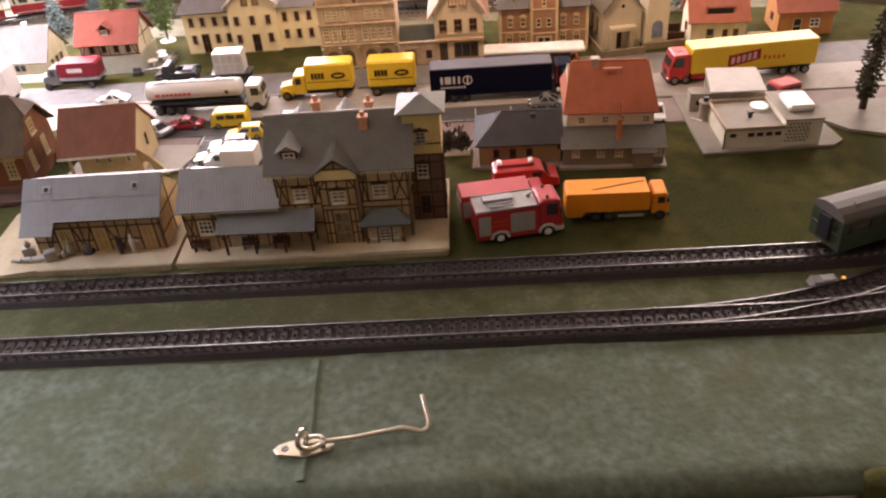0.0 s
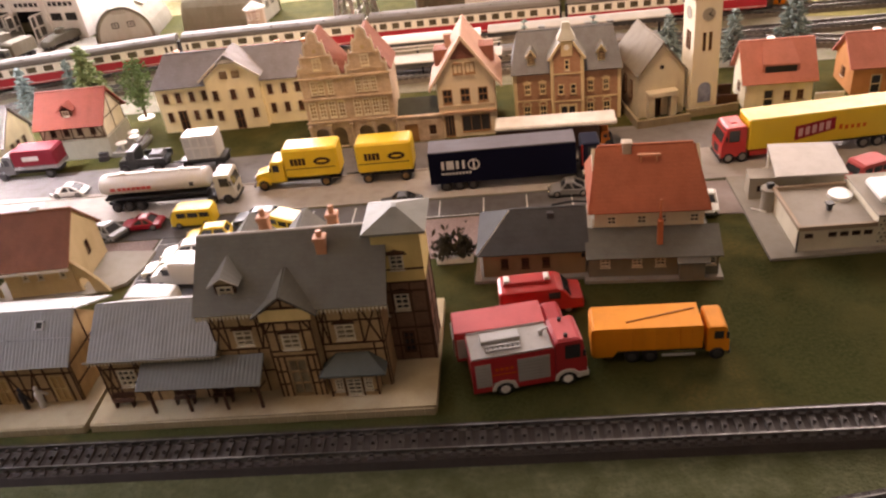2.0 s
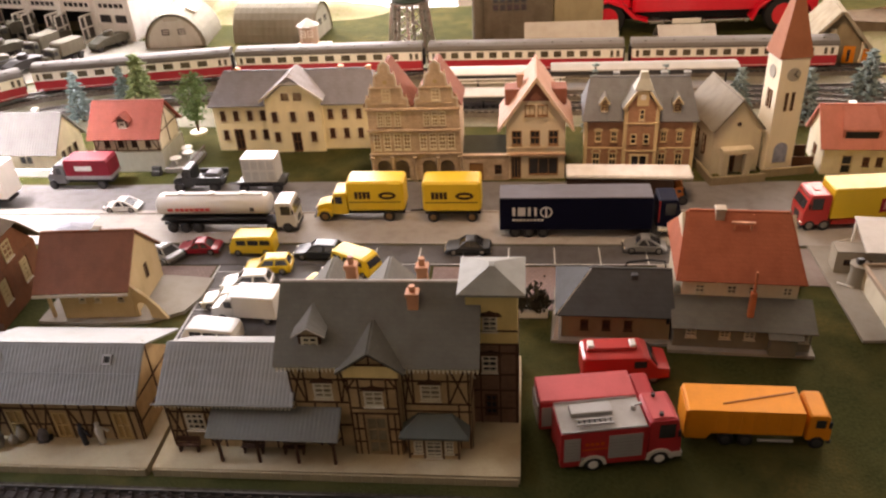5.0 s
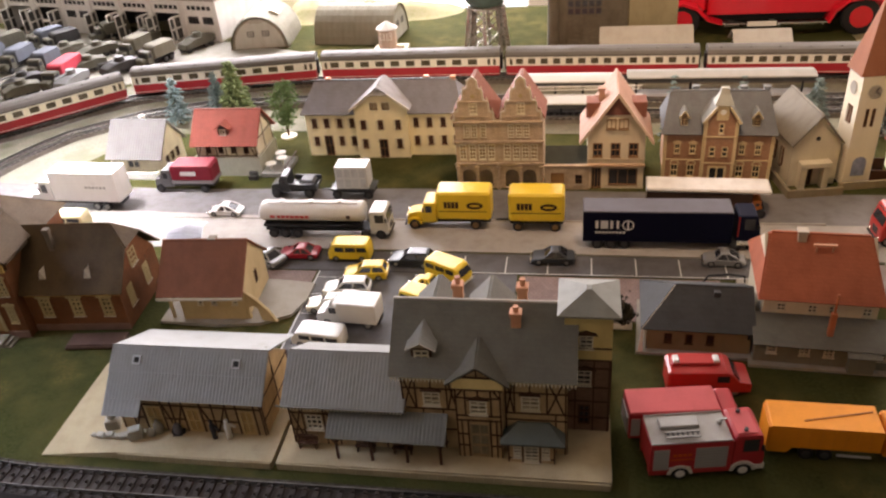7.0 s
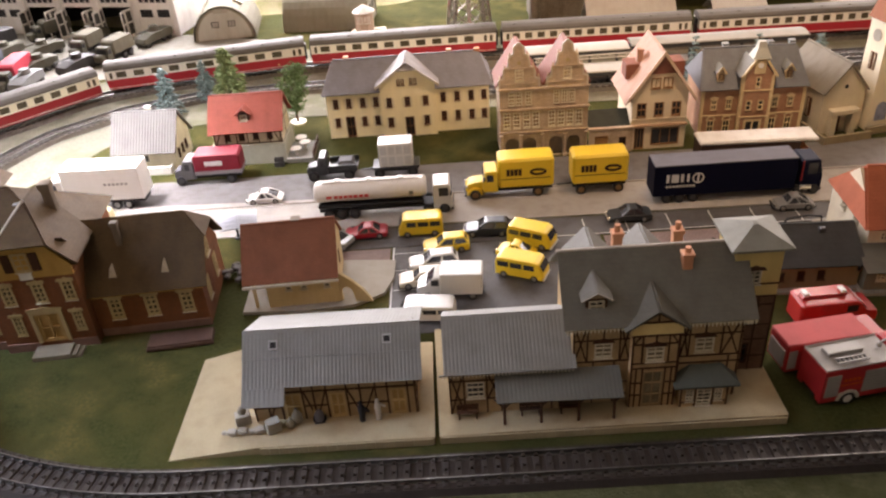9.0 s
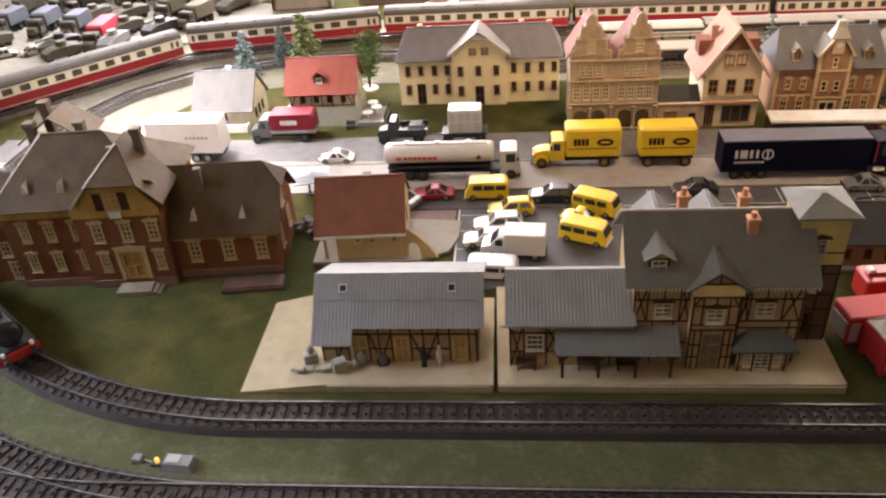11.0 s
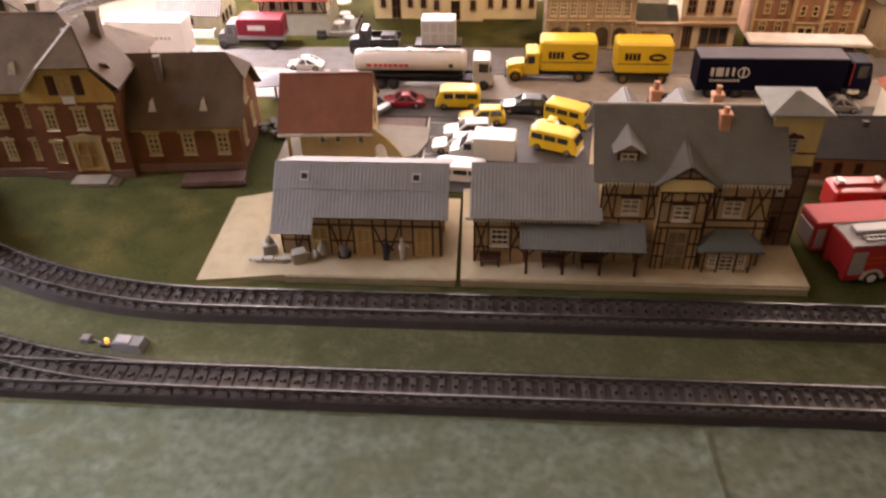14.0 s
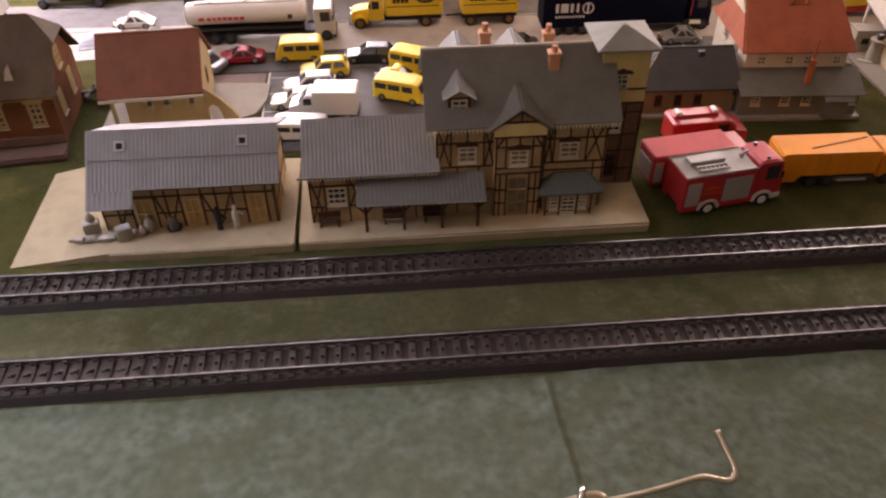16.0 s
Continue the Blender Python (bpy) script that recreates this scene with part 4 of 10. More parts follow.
slope(sh, "roof_slope", LS(-33.9, 1.35, 3.9), LS(-22.6, 1.35, 3.9), LS(-22.6, 4.1, 6.3), LS(-33.9, 4.1, 6.3), 0.12, CORR, 0.24)
slope(sh, "roof_slope", LS(-33.9, 2.7, 5.2), LS(-22.6, 2.7, 5.2), LS(-22.6, 4.12, 6.42), LS(-33.9, 4.12, 6.42), 0.1, CORR, 0.24)
slope(sh, "roof_slope", LS(-22.6, 8.4, 4.2), LS(-33.9, 8.4, 4.2), LS(-33.9, 4.1, 6.3), LS(-22.6, 4.1, 6.3), 0.12, CORR, 0.24)
slope(sh, "porch_slope", LS(-33.9, 0.45, 3.2), LS(-31.2, 0.45, 3.2), LS(-31.2, 1.5, 4.0), LS(-33.9, 1.5, 4.0), 0.1, CORR, 0.3)
for sx in (-31.9, -24.7):
    b = B()
    for x0, x1, y0, y1 in ((-0.3, 0.3, -0.3, -0.2), (-0.3, 0.3, 0.2, 0.3), (-0.3, -0.2, -0.2, 0.2), (0.2, 0.3, -0.2, 0.2)):
        b.box(x0, x1, y0, y1, 0.08, 0.24)
    sk = part("skylight", b, mat("pale_zinc", (0.4, 0.4, 0.39), 0.6), sh, m=T(sx + 28.4, -1.05, 5.12, 0, 41))
    part("pane", B().box(-0.2, 0.2, -0.2, 0.2, 0.1, 0.13), BLACK, sk)
CRATE = mat("grey_crate", (0.36, 0.34, 0.29), 0.7, 0.2)
SACK = mat("sacking", (0.33, 0.30, 0.24), 0.9, 0.25, 90)
for i, (cx, cy, w, h) in enumerate(((-35.6, 1.0, 0.16, 0.22), (-35.1, 1.0, 0.3, 0.26), (-34.4, 1.05, 0.3, 0.28), (-33.8, 1.0, 0.22, 0.26), (-33.3, 1.05, 0.34, 0.32), (-34.55, 1.95, 0.48, 0.8), (-32.4, 1.1, 0.45, 0.85))):
    b = B().rbox(-w, w, -w * 0.8, w * 0.8, 0, h, 0.06).box(-w - 0.02, w + 0.02, -w * 0.8 - 0.02, w * 0.8 + 0.02, h * 0.4, h * 0.52).box(-w * 0.1, w * 0.1, -w * 0.8 - 0.025, w * 0.8 + 0.025, 0, h * 0.98)
    solo("goods_crate", b, CRATE, "small grey crate stacked at the shed's end", "crate", group="crates by the shed", m=T(cx, cy, 0.6, 7 * i - 16))
for cx, cy, r, h, z0 in ((-34.5, 1.95, 0.28, 0.62, 1.4), (-31.35, 1.35, 0.3, 0.7, 0.6), (-30.95, 1.7, 0.34, 1.15, 0.6)):
    b = B().loft([[(r * k * math.cos(g), 0.85 * r * k * math.sin(g), h * f_) for g in [2 * math.pi * i / 10 for i in range(10)]] for k, f_ in ((0.75, 0), (1.05, 0.2), (1.0, 0.55), (0.6, 0.8), (0.28, 0.9), (0.4, 1.0))])
    solo("goods_sack", b, SACK, "tied pale sack among the goods", "sack", group="sacks by the shed", m=T(cx, cy, z0, 30 * r), smooth=True)
ct = thing("hand_truck", -29.5, 1.7, 8, "pale wooden sack truck leaning by the shed wall", "sack truck", z=0.6)
for s in (-0.3, 0.3):
    part("side_rail", B().bar((s, 0.1, 0.12), (s, 0.75, 1.75), 0.1), OCHREDOOR, ct)
    part("wheel", B().cyl(s * 1.25 - 0.05, 0.02, 0.2, 0.2, 0.1, "x", 12), BLACK, ct)
for k in range(4):
    f_ = 0.25 + 0.22 * k
    part("rung", B().bar((-0.3, 0.1 + 0.65 * f_, 0.12 + 1.63 * f_), (0.3, 0.1 + 0.65 * f_, 0.12 + 1.63 * f_), 0.07), OCHREDOOR, ct)
part("toe_plate", B().rbox(-0.35, 0.35, -0.35, 0.1, 0.04, 0.1, 0.02), DARK, ct)
part("load", B().loft([[(0.3 * k * math.cos(g), 0.28 * k * math.sin(g) - 0.05, z_) for g in [2 * math.pi * i / 10 for i in range(10)]] for k, z_ in ((0.8, 0.1), (1.1, 0.3), (1.0, 0.7), (0.5, 0.95))]), mat("blue_grey_sack", (0.15, 0.15, 0.17), 0.9, 0.2), ct)
# plain peg figures on the platform
for i, (px, py, col, arm) in enumerate(((-26.7, 1.45, (0.03, 0.03, 0.035), 1), (-25.65, 1.55, (0.62, 0.6, 0.56), 1))):
    b = B()
    prof = [(0.02, 0), (0.2, 0.02), (0.19, 0.5), (0.24, 1.0), (0.2, 1.3), (0.08, 1.38), (0.14, 1.5), (0.14, 1.66), (0.04, 1.76)]
    b.loft([[(r * math.cos(a), 0.75 * r * math.sin(a), z) for a in [2 * math.pi * k / 8 for k in range(8)]] for r, z in prof])
    if arm:
        b.bar((0.18, 0, 1.2), (0.5, -0.1, 0.85), 0.12)
    solo("platform_figurine", b, mat("figure_paint_%s" % "abcde"[i], col, 0.6), "tiny painted plastic peg figure on the platform", "figurine", group="figures on the platform", m=T(px, py, 0.6, 40 * i), smooth=True)


# ---- the brick administration building ----
BRICK = mat("red_brick_print", (0.235, 0.083, 0.032), 0.75, 0.25, 40, 0.4, pattern="brick", psize=(0.3, 0.1), pcol=(0.17, 0.09, 0.05))
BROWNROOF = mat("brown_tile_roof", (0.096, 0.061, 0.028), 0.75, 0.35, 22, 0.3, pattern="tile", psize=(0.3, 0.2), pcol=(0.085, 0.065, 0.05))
CARD = mat("pale_cut_edge", (0.62, 0.57, 0.49), 0.8, 0.1)
OCHRE = mat("ochre_print", (0.52, 0.33, 0.10), 0.75, 0.2, 40, 0.2)
SURR = mat("cream_surround", (0.66, 0.53, 0.31), 0.6, 0.1)
BSURR = mat("dull_cream_surround", (0.47, 0.37, 0.195), 0.65, 0.15)
bb = thing("brick_building", -48.1, 12.6, 4.5, "dark red brick office building with brown tiled hipped roofs", "building")
# lit copy of the roof brown: lamplight on these slopes is painted in
ROOFLIT = mat("lit_brown_tiles", (0.125, 0.083, 0.046), 0.7, 0.3, 26, 0.3, pattern="tile", psize=(0.3, 0.2))
up = [(x, x + 0.82, 4.3, 6.0) for x in (1.1, 3.1, 5.2)]
lo = [(x, x + 0.82, 1.5, 3.2) for x in (0.95, 3.0, 5.15)]
f = gable_walls(bb, 12.6, 9.0, 7.15, 0, BRICK, {"front": up + lo, "left": [(5.5, 6.5, 4.3, 6.0)]}, x0=-12.4, y0=0)
DUSK = mat("dim_room_pane", (0.10, 0.08, 0.055), 0.2, 0.5, 160, 0.05, spec=0.5)
put_windows(bb, f["front"], up + lo, 2, 4, BSURR, 0.16, pane=DUSK)
put_windows(bb, f["left"], [(5.5, 6.5, 4.3, 6.0)], 2, 4, BSURR, 0.17)
part("plinth", B().rbox(-12.5, -6.45, -0.1, -0.005, 0, 0.75, 0.04), mat("stone_plinth", (0.22, 0.13, 0.10), 0.8, 0.2), bb)
part("cornice", B().rbox(-12.5, -6.45, -0.14, -0.005, 6.45, 7.1, 0.04), OCHRE, bb)
# projecting gabled bay with three window axes and a double door
bu = [(x, x + 0.9, 4.3, 6.05) for x in (1.15, 3.4, 5.5)]
bl = [(1.1, 1.85, 1.55, 3.3), (5.5, 6.25, 1.55, 3.3)]
door = [(2.75, 4.6, 0.75, 3.25)]
b = B().at(-6.45, -0.6, 0).panel(6.75, 6.5, 0.2, bu + bl + door).at().box(-6.45, -6.25, -0.4, 0, 0, 6.5).box(0.1, 0.3, -0.4, 0.3, 0, 6.5)
part("bay_wall", b, BRICK, bb)
for x0, x1 in ((-6.5, -4.0), (-1.6, 0.35)):
    part("plinth", B().rbox(x0, x1, -0.7, -0.605, 0, 0.75, 0.04), mat("stone_plinth", (0.22, 0.13, 0.10), 0.8, 0.2), bb)
put_windows(bb, (-6.45, -0.6, 0, 0), bu + bl, 2, 4, BSURR, 0.16, pane=DUSK)
put_windows(bb, (-6.45, -0.6, 0, 0), door, 2, 2, OCHREDOOR, 0.26, False, "door", OCHREDOOR)
part("door_surround", B().at(-6.45, -0.72, 0).prism_y([(2.45, 0.7), (2.72, 0.7), (2.72, 3.3), (4.62, 3.3), (4.62, 0.7), (4.9, 0.7), (4.9, 3.6), (5.0, 3.6), (5.0, 3.75), (4.1, 3.85), (3.67, 4.0), (3.25, 3.85), (2.35, 3.75), (2.35, 3.6), (2.45, 3.6)], 0, 0.115), BSURR, bb, "carved cream door surround")
b = B().at(-6.45, -0.62, 0).prism_y([(0, 6.501), (6.75, 6.501), (6.75, 7.3), (5.3, 9.2), (1.9, 9.2), (0, 7.3)], 0, 0.2)
part("gable", b, OCHRE, bb)
window(bb, T(-3.55, -0.66, 7.15), 1.1, 1.5, 2, 3, BSURR, 0.12)
for s in (-4.3, -2.35):
    part("shutter", B().rbox(s, s + 0.65, -0.74, -0.63, 7.15, 8.65, 0.03), TIMBER, bb)
part("sign", B().rbox(-3.45, -2.55, -0.76, -0.64, 6.45, 7.05, 0.02), WHITE, bb, "small blank white sign")
part("landing", B().rbox(-4.3, -1.45, -2.1, -0.62, 0, 0.42, 0.05), mat("stone_step", (0.2, 0.17, 0.12), 0.8), bb)
for k in range(2):
    part("step", B().rbox(-1.43 + 0.36 * (1 - k), -1.43 + 0.36 * (2 - k), -2.05, -0.75, 0, 0.14 * (k + 1), 0.03), mat("stone_step", (0.2, 0.17, 0.12), 0.8), bb)
for hx, hy, hz, hw_ in [(-12.4 + x0, 0.0, z1, x1 - x0) for x0, x1, z0, z1 in up + lo] + [(-6.45 + x0, -0.6, z1, x1 - x0) for x0, x1, z0, z1 in bu + bl] + [(0.32 + x, 0.3, 3.4, 1.0) for x in (1.15, 3.85, 6.5)]:
    part("window_head", B().at(hx, hy, hz).prism_y([(-0.16, -0.04), (-0.16, 0.08), (-0.1, 0.2), (hw_ * 0.3, 0.2), (hw_ * 0.5, 0.32), (hw_ * 0.7, 0.2), (hw_ + 0.1, 0.2), (hw_ + 0.16, 0.08), (hw_ + 0.16, -0.04)], -0.11, -0.005), BSURR, bb)
# roofs: main hip, bay half-hip, rear cross roof
E_, R_ = 7.2, 11.3
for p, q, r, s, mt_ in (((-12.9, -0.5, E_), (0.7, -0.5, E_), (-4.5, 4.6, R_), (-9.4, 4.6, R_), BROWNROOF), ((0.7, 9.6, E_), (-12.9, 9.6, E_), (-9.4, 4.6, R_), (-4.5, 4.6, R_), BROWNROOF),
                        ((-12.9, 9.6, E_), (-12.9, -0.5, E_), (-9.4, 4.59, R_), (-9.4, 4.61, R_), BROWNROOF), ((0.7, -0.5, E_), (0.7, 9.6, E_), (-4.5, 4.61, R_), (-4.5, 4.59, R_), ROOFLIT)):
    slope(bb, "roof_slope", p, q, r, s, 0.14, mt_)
slab(bb, "bay_roof_slope", [(-6.0, 2.6, 7.65), (-6.0, -1.1, 7.65), (-4.45, -1.1, 9.3), (-2.55, 2.0, 11.3), (-2.55, 4.4, 11.3)], 0.14, BROWNROOF)
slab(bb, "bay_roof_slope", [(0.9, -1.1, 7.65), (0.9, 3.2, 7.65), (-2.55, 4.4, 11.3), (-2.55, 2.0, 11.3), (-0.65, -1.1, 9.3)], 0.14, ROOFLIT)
slab(bb, "bay_roof_hip", [(-4.45, -1.1, 9.3), (-0.65, -1.1, 9.3), (-2.55, 2.0, 11.3)], 0.14, BROWNROOF)
for a, c in (((-12.9, -0.5, 7.3), (-9.4, 4.6, 11.45)), ((-4.45, -1.12, 9.4), (-2.55, 2.0, 11.45)), ((-6.0, -1.12, 7.72), (-4.45, -1.12, 9.4))):
    part("hip_edge", B().bar(a, c, 0.16), CARD, bb)
part("ridge_cap", B().rbox(-9.4, -4.5, 4.45, 4.75, 11.35, 11.53), BROWNROOF, bb)
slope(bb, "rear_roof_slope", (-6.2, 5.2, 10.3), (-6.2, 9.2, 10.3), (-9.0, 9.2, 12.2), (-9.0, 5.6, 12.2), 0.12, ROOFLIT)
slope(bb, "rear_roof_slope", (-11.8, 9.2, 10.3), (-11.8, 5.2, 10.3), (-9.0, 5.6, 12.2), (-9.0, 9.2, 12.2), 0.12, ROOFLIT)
for cx, cy, cz, h in ((-1.3, 3.4, 9.0, 3.6), (-6.6, 5.6, 10.6, 1.6), (-10.6, 5.6, 9.2, 3.4), (-10.2, 8.0, 9.6, 3.8)):
    chimney(bb, cx, cy, cz, 0.7, h, mat("sooty_plaster", (0.17, 0.135, 0.1), 0.8), False)
part("chimney_walk", B().rbox(-4.0, -1.75, 3.2, 3.6, 10.5, 10.62, 0.03).box(-3.9, -3.8, 3.3, 3.4, 10.2, 10.5).box(-2.0, -1.9, 3.3, 3.4, 9.8, 10.5), mat("pale_zinc", (0.4, 0.4, 0.39), 0.6), bb)
for vx, vy, vz in ((-10.0, 0.9, 8.6), (-7.2, 0.9, 8.6)):
    part("roof_vent", B().add([(vx - 0.28, vy - 0.3, vz - 0.35), (vx + 0.28, vy - 0.3, vz - 0.35), (vx, vy - 0.35, vz + 0.5), (vx, vy + 0.6, vz + 0.5)], [(0, 1, 2), (0, 2, 3), (1, 3, 2), (0, 3, 1)]), CARD, bb)
part("skylight", B().at(-0.15, 0.2, 8.75, 90, 0, 47).rbox(-0.5, 0.5, -0.3, 0.3, 0.1, 0.24, 0.03), mat("shadowed_skylight", (0.11, 0.08, 0.06), 0.6), bb)
# right wing
ww = [(x, x + 1.0, 1.5, 3.4) for x in (1.15, 3.85, 6.5)]
f = gable_walls(bb, 8.4, 7.4, 3.9, 0, BRICK, {"front": ww, "right": [(1.2, 2.2, 1.5, 3.4), (4.5, 5.5, 1.5, 3.4)]}, x0=0.32, y0=0.3)
put_windows(bb, f["front"], ww, 2, 4, BSURR, 0.18, pane=DUSK)
put_windows(bb, f["right"], [(1.2, 2.2, 1.5, 3.4), (4.5, 5.5, 1.5, 3.4)], 3, 5, BSURR, 0.17)
part("plinth", B().rbox(0.4, 8.8, 0.2, 0.295, 0, 0.7, 0.04), mat("stone_plinth", (0.26, 0.18, 0.15), 0.8), bb)
part("cornice", B().rbox(0.4, 8.8, 0.18, 0.295, 3.55, 3.9, 0.04), OCHRE, bb)
for p, q, r, s in (((-0.1, -0.1, 3.85), (9.2, -0.1, 3.85), (9.2, 2.5, 6.61), (-0.1, 2.5, 6.61)), ((-0.1, 2.5, 6.61), (9.2, 2.5, 6.61), (7.7, 3.9, 8.25), (-0.1, 3.9, 8.25)),
                   ((9.2, 8.2, 3.85), (-0.1, 8.2, 3.85), (-0.1, 5.4, 6.62), (9.2, 5.4, 6.62)), ((9.2, 5.4, 6.62), (-0.1, 5.4, 6.62), (-0.1, 3.9, 8.25), (7.7, 3.9, 8.25)), ((9.2, 2.5, 6.61), (9.2, 5.4, 6.61), (7.7, 3.91, 8.25), (7.7, 3.89, 8.25))):
    slope(bb, "roof_slope", p, q, r, s, 0.14, BROWNROOF)
part("gable", B().prism_x([(0.35, 3.91), (7.65, 3.91), (5.3, 6.5), (2.6, 6.5)], 8.5, 8.71), BRICK, bb)
window(bb, T(8.74, 3.3, 4.3, 90), 1.2, 1.5, 2, 3, BSURR, 0.15)
chimney(bb, 2.9, 2.6, 6.2, 0.45, 2.9, mat("sooty_plaster", (0.17, 0.135, 0.1), 0.8), False)
for vx in (2.3, 6.2):
    part("roof_vent", B().add([(vx - 0.3, 0.75, 4.95), (vx + 0.3, 0.75, 4.95), (vx, 0.7, 5.8), (vx, 1.7, 5.8)], [(0, 1, 2), (0, 2, 3), (1, 3, 2), (0, 3, 1)]), CARD, bb)
# left lean-to
f = gable_walls(bb, 5.0, 6.0, 5.9, 0, BRICK, {"front": [(2.7, 3.6, 4.6, 5.7), (3.4, 4.3, 2.5, 3.9), (3.6, 4.5, 0.3, 2.0)]}, x0=-17.42, y0=1.0)
put_windows(bb, f["front"], [(2.7, 3.6, 4.6, 5.7), (3.4, 4.3, 2.5, 3.9), (3.6, 4.5, 0.3, 2.0)], 2, 3, BSURR, 0.15)
gable_roof(bb, 4.8, 6.0, 5.9, 2.9, BROWNROOF, x0=-17.5, y0=1.0, end=0.25, hip=1.6)
part("hip_edge", B().bar((-17.7, 0.6, 5.6), (-16.1, 4.0, 8.95), 0.14).bar((-16.1, 4.0, 8.98), (-12.9, 4.0, 8.98), 0.14), CARD, bb)
solo("loading_ramp", B().at(-41.3, 11.6, 0, 6).rbox(-2.4, 2.4, -0.8, 0.8, 0, 0.5, 0.05).rbox(-2.5, 2.5, -0.9, -0.75, 0.1, 0.35, 0.03), mat("ramp_brown", (0.10, 0.055, 0.04), 0.75, 0.2), "low brown loading ramp beside the brick building", "ramp")

# ---- small house with a red-brown roof and a round porch arch ----
hb = thing("small_house", -32.7, 17.6, 3, "small cream house with a red-brown tiled roof", "house")
CREAM = mat("cream_wall", (0.55, 0.43, 0.25), 0.75, 0.12, 40, 0.25)
REDBROWN = mat("red_brown_tiles", (0.21, 0.080, 0.042), 0.75, 0.18, 50, 0.5, pattern="tile", psize=(0.28, 0.18), pcol=(0.13, 0.04, 0.03))
GREYCARD = mat("grey_card_base", (0.30, 0.275, 0.235), 0.85, 0.12, 30)
part("base_plate", B().prism_z([(-4.6, -2.9), (0.5, -3.4), (4.2, -3.2), (6.6, -2.0), (7.4, 0.0), (7.6, 2.6), (4, 3.2), (-4.4, 3.4)], 0.004, 0.28), GREYCARD, hb)
hw = [(1.5, 2.0, 1.5, 2.1), (2.7, 3.2, 1.5, 2.1), (4.5, 5.0, 1.5, 2.1)]
f = gable_walls(hb, 5.6, 6.0, 3.1, 2.75, CREAM, {"front": hw, "right": [(3.1, 3.6, 1.5, 2.7)]}, x0=-2.5, y0=-2.6, z0=0.28)
put_windows(hb, f["front"], hw, 1, 2, fw=0.07)
put_windows(hb, f["right"], [(3.1, 3.6, 1.5, 2.7)], 1, 2, TIMBER, 0.07, False)
gable_roof(hb, 7.0, 6.0, 3.1, 2.75, REDBROWN, 0.55, 0.2, 0.16, x0=-3.9, y0=-2.6, z0=0.28)
part("porch_wall", B().rbox(-3.7, -2.72, 2.9, 3.1, 0.28, 3.3, 0.03), CREAM, hb)
part("porch_post", B().rbox(-3.6, -3.35, -2.5, -2.25, 0.28, 3.3, 0.04), CREAM, hb)
chimney(hb, 0.2, 0.6, 5.75, 0.6, 0.75, mat("sooty_plaster", (0.17, 0.135, 0.1), 0.8), False)
part("eave_board", B().rbox(-4.1, 3.3, -3.4, -3.3, 2.68, 2.92, 0.02), CARD, hb)
b = B()
arcp = [(5.9, 0.0), (5.2, 1.1), (4.4, 1.9), (3.5, 2.6), (3.1, 2.9)]
outer = [(3.1, 0.0)] + [(3.45, 0.0)] + [(3.45 + 0.0, 0.9)] + [(3.9 + 0.42 * math.cos(radians(a)), 0.95 + 0.42 * math.sin(radians(a))) for a in (150, 90, 30)] + [(4.4, 0.7), (4.5, 0.0)] + arcp
b.prism_y(outer, -0.25, 0.0)
part("arch_wall", b, CREAM, hb, m=T(0, -1.6, 0.28, -12))
cn = thing("pump_canopy", -39.6, 26.3, 12, "pale blue-grey curved canopy on a thin post", "canopy", z=0.1)
rings = []
for i in range(9):
    u = i / 8
    y_ = -1.5 + 3.0 * u
    rings.append([(x_, y_, 1.75 + 0.75 * math.sin(math.pi * u) * (1 - 0.25 * abs(x_)) + d) for d in (0.0, 0.1) for x_ in ((-1.7, 0, 1.7) if d == 0 else (1.7, 0, -1.7))])
part("roof_sheet", B().loft(rings), mat("pale_blue_sheet", (0.42, 0.44, 0.48), 0.6, 0.1), cn)
part("post", B().cyl(-0.3, 0, 0, 0.1, 2.3, n=8).rbox(-0.6, 0.0, -0.3, 0.3, 0, 0.12, 0.03), DARK, cn)
b = B()
for i in range(26):
    b.at(random.uniform(-1.4, 1.4), random.uniform(-1.2, 1.2), random.uniform(0, 0.4), random.uniform(0, 90)).rbox(-0.35, 0.35, -0.25, 0.25, 0, 0.35, 0.1)
solo("rubble_heap", b, mat("dark_rubble", (0.1, 0.09, 0.085), 0.8, 0.2), "dark heap of coal and rubble beside the house", "rubble", "stuff", m=T(-38.3, 20.0, 0))

# ---- inn with a red roof and grey annex ----
TANW = mat("tan_wall", (0.25, 0.185, 0.105), 0.8, 0.15, 40, 0.3)
GREYST = mat("grey_stone_wall", (0.18, 0.17, 0.13), 0.8, 0.15, 40, 0.3)
PALEW = mat("pale_wall", (0.62, 0.55, 0.42), 0.75, 0.1)
inn = thing("inn", 14.9, 16, -4, "inn with a bright red half-hipped roof and grey lean-to", "house")
part("base_plate", B().prism_z([(-4.6, -4.4), (4.9, -4.3), (4.9, 6.5), (-4.6, 6.5)], 0.004, 0.25), GREYCARD, inn)
hw = [(x, x + 0.65, 3.3, 4.0) for x in (0.9, 3.0, 4.4, 6.6)]
f = gable_walls(inn, 7.6, 7.4, 4.6, 3.0, PALEW, {"front": hw, "left": [(2, 2.8, 3.2, 4), (4.5, 5.3, 3.2, 4)], "right": [(2, 2.8, 3.2, 4), (4.5, 5.3, 3.2, 4)]}, x0=-3.8, y0=-1.8)
put_windows(inn, f["front"], hw, 2, 2, fw=0.08)
for sd in ("left", "right"):
    put_windows(inn, f[sd], [(2, 2.8, 3.2, 4), (4.5, 5.3, 3.2, 4)], 2, 2, fw=0.08)
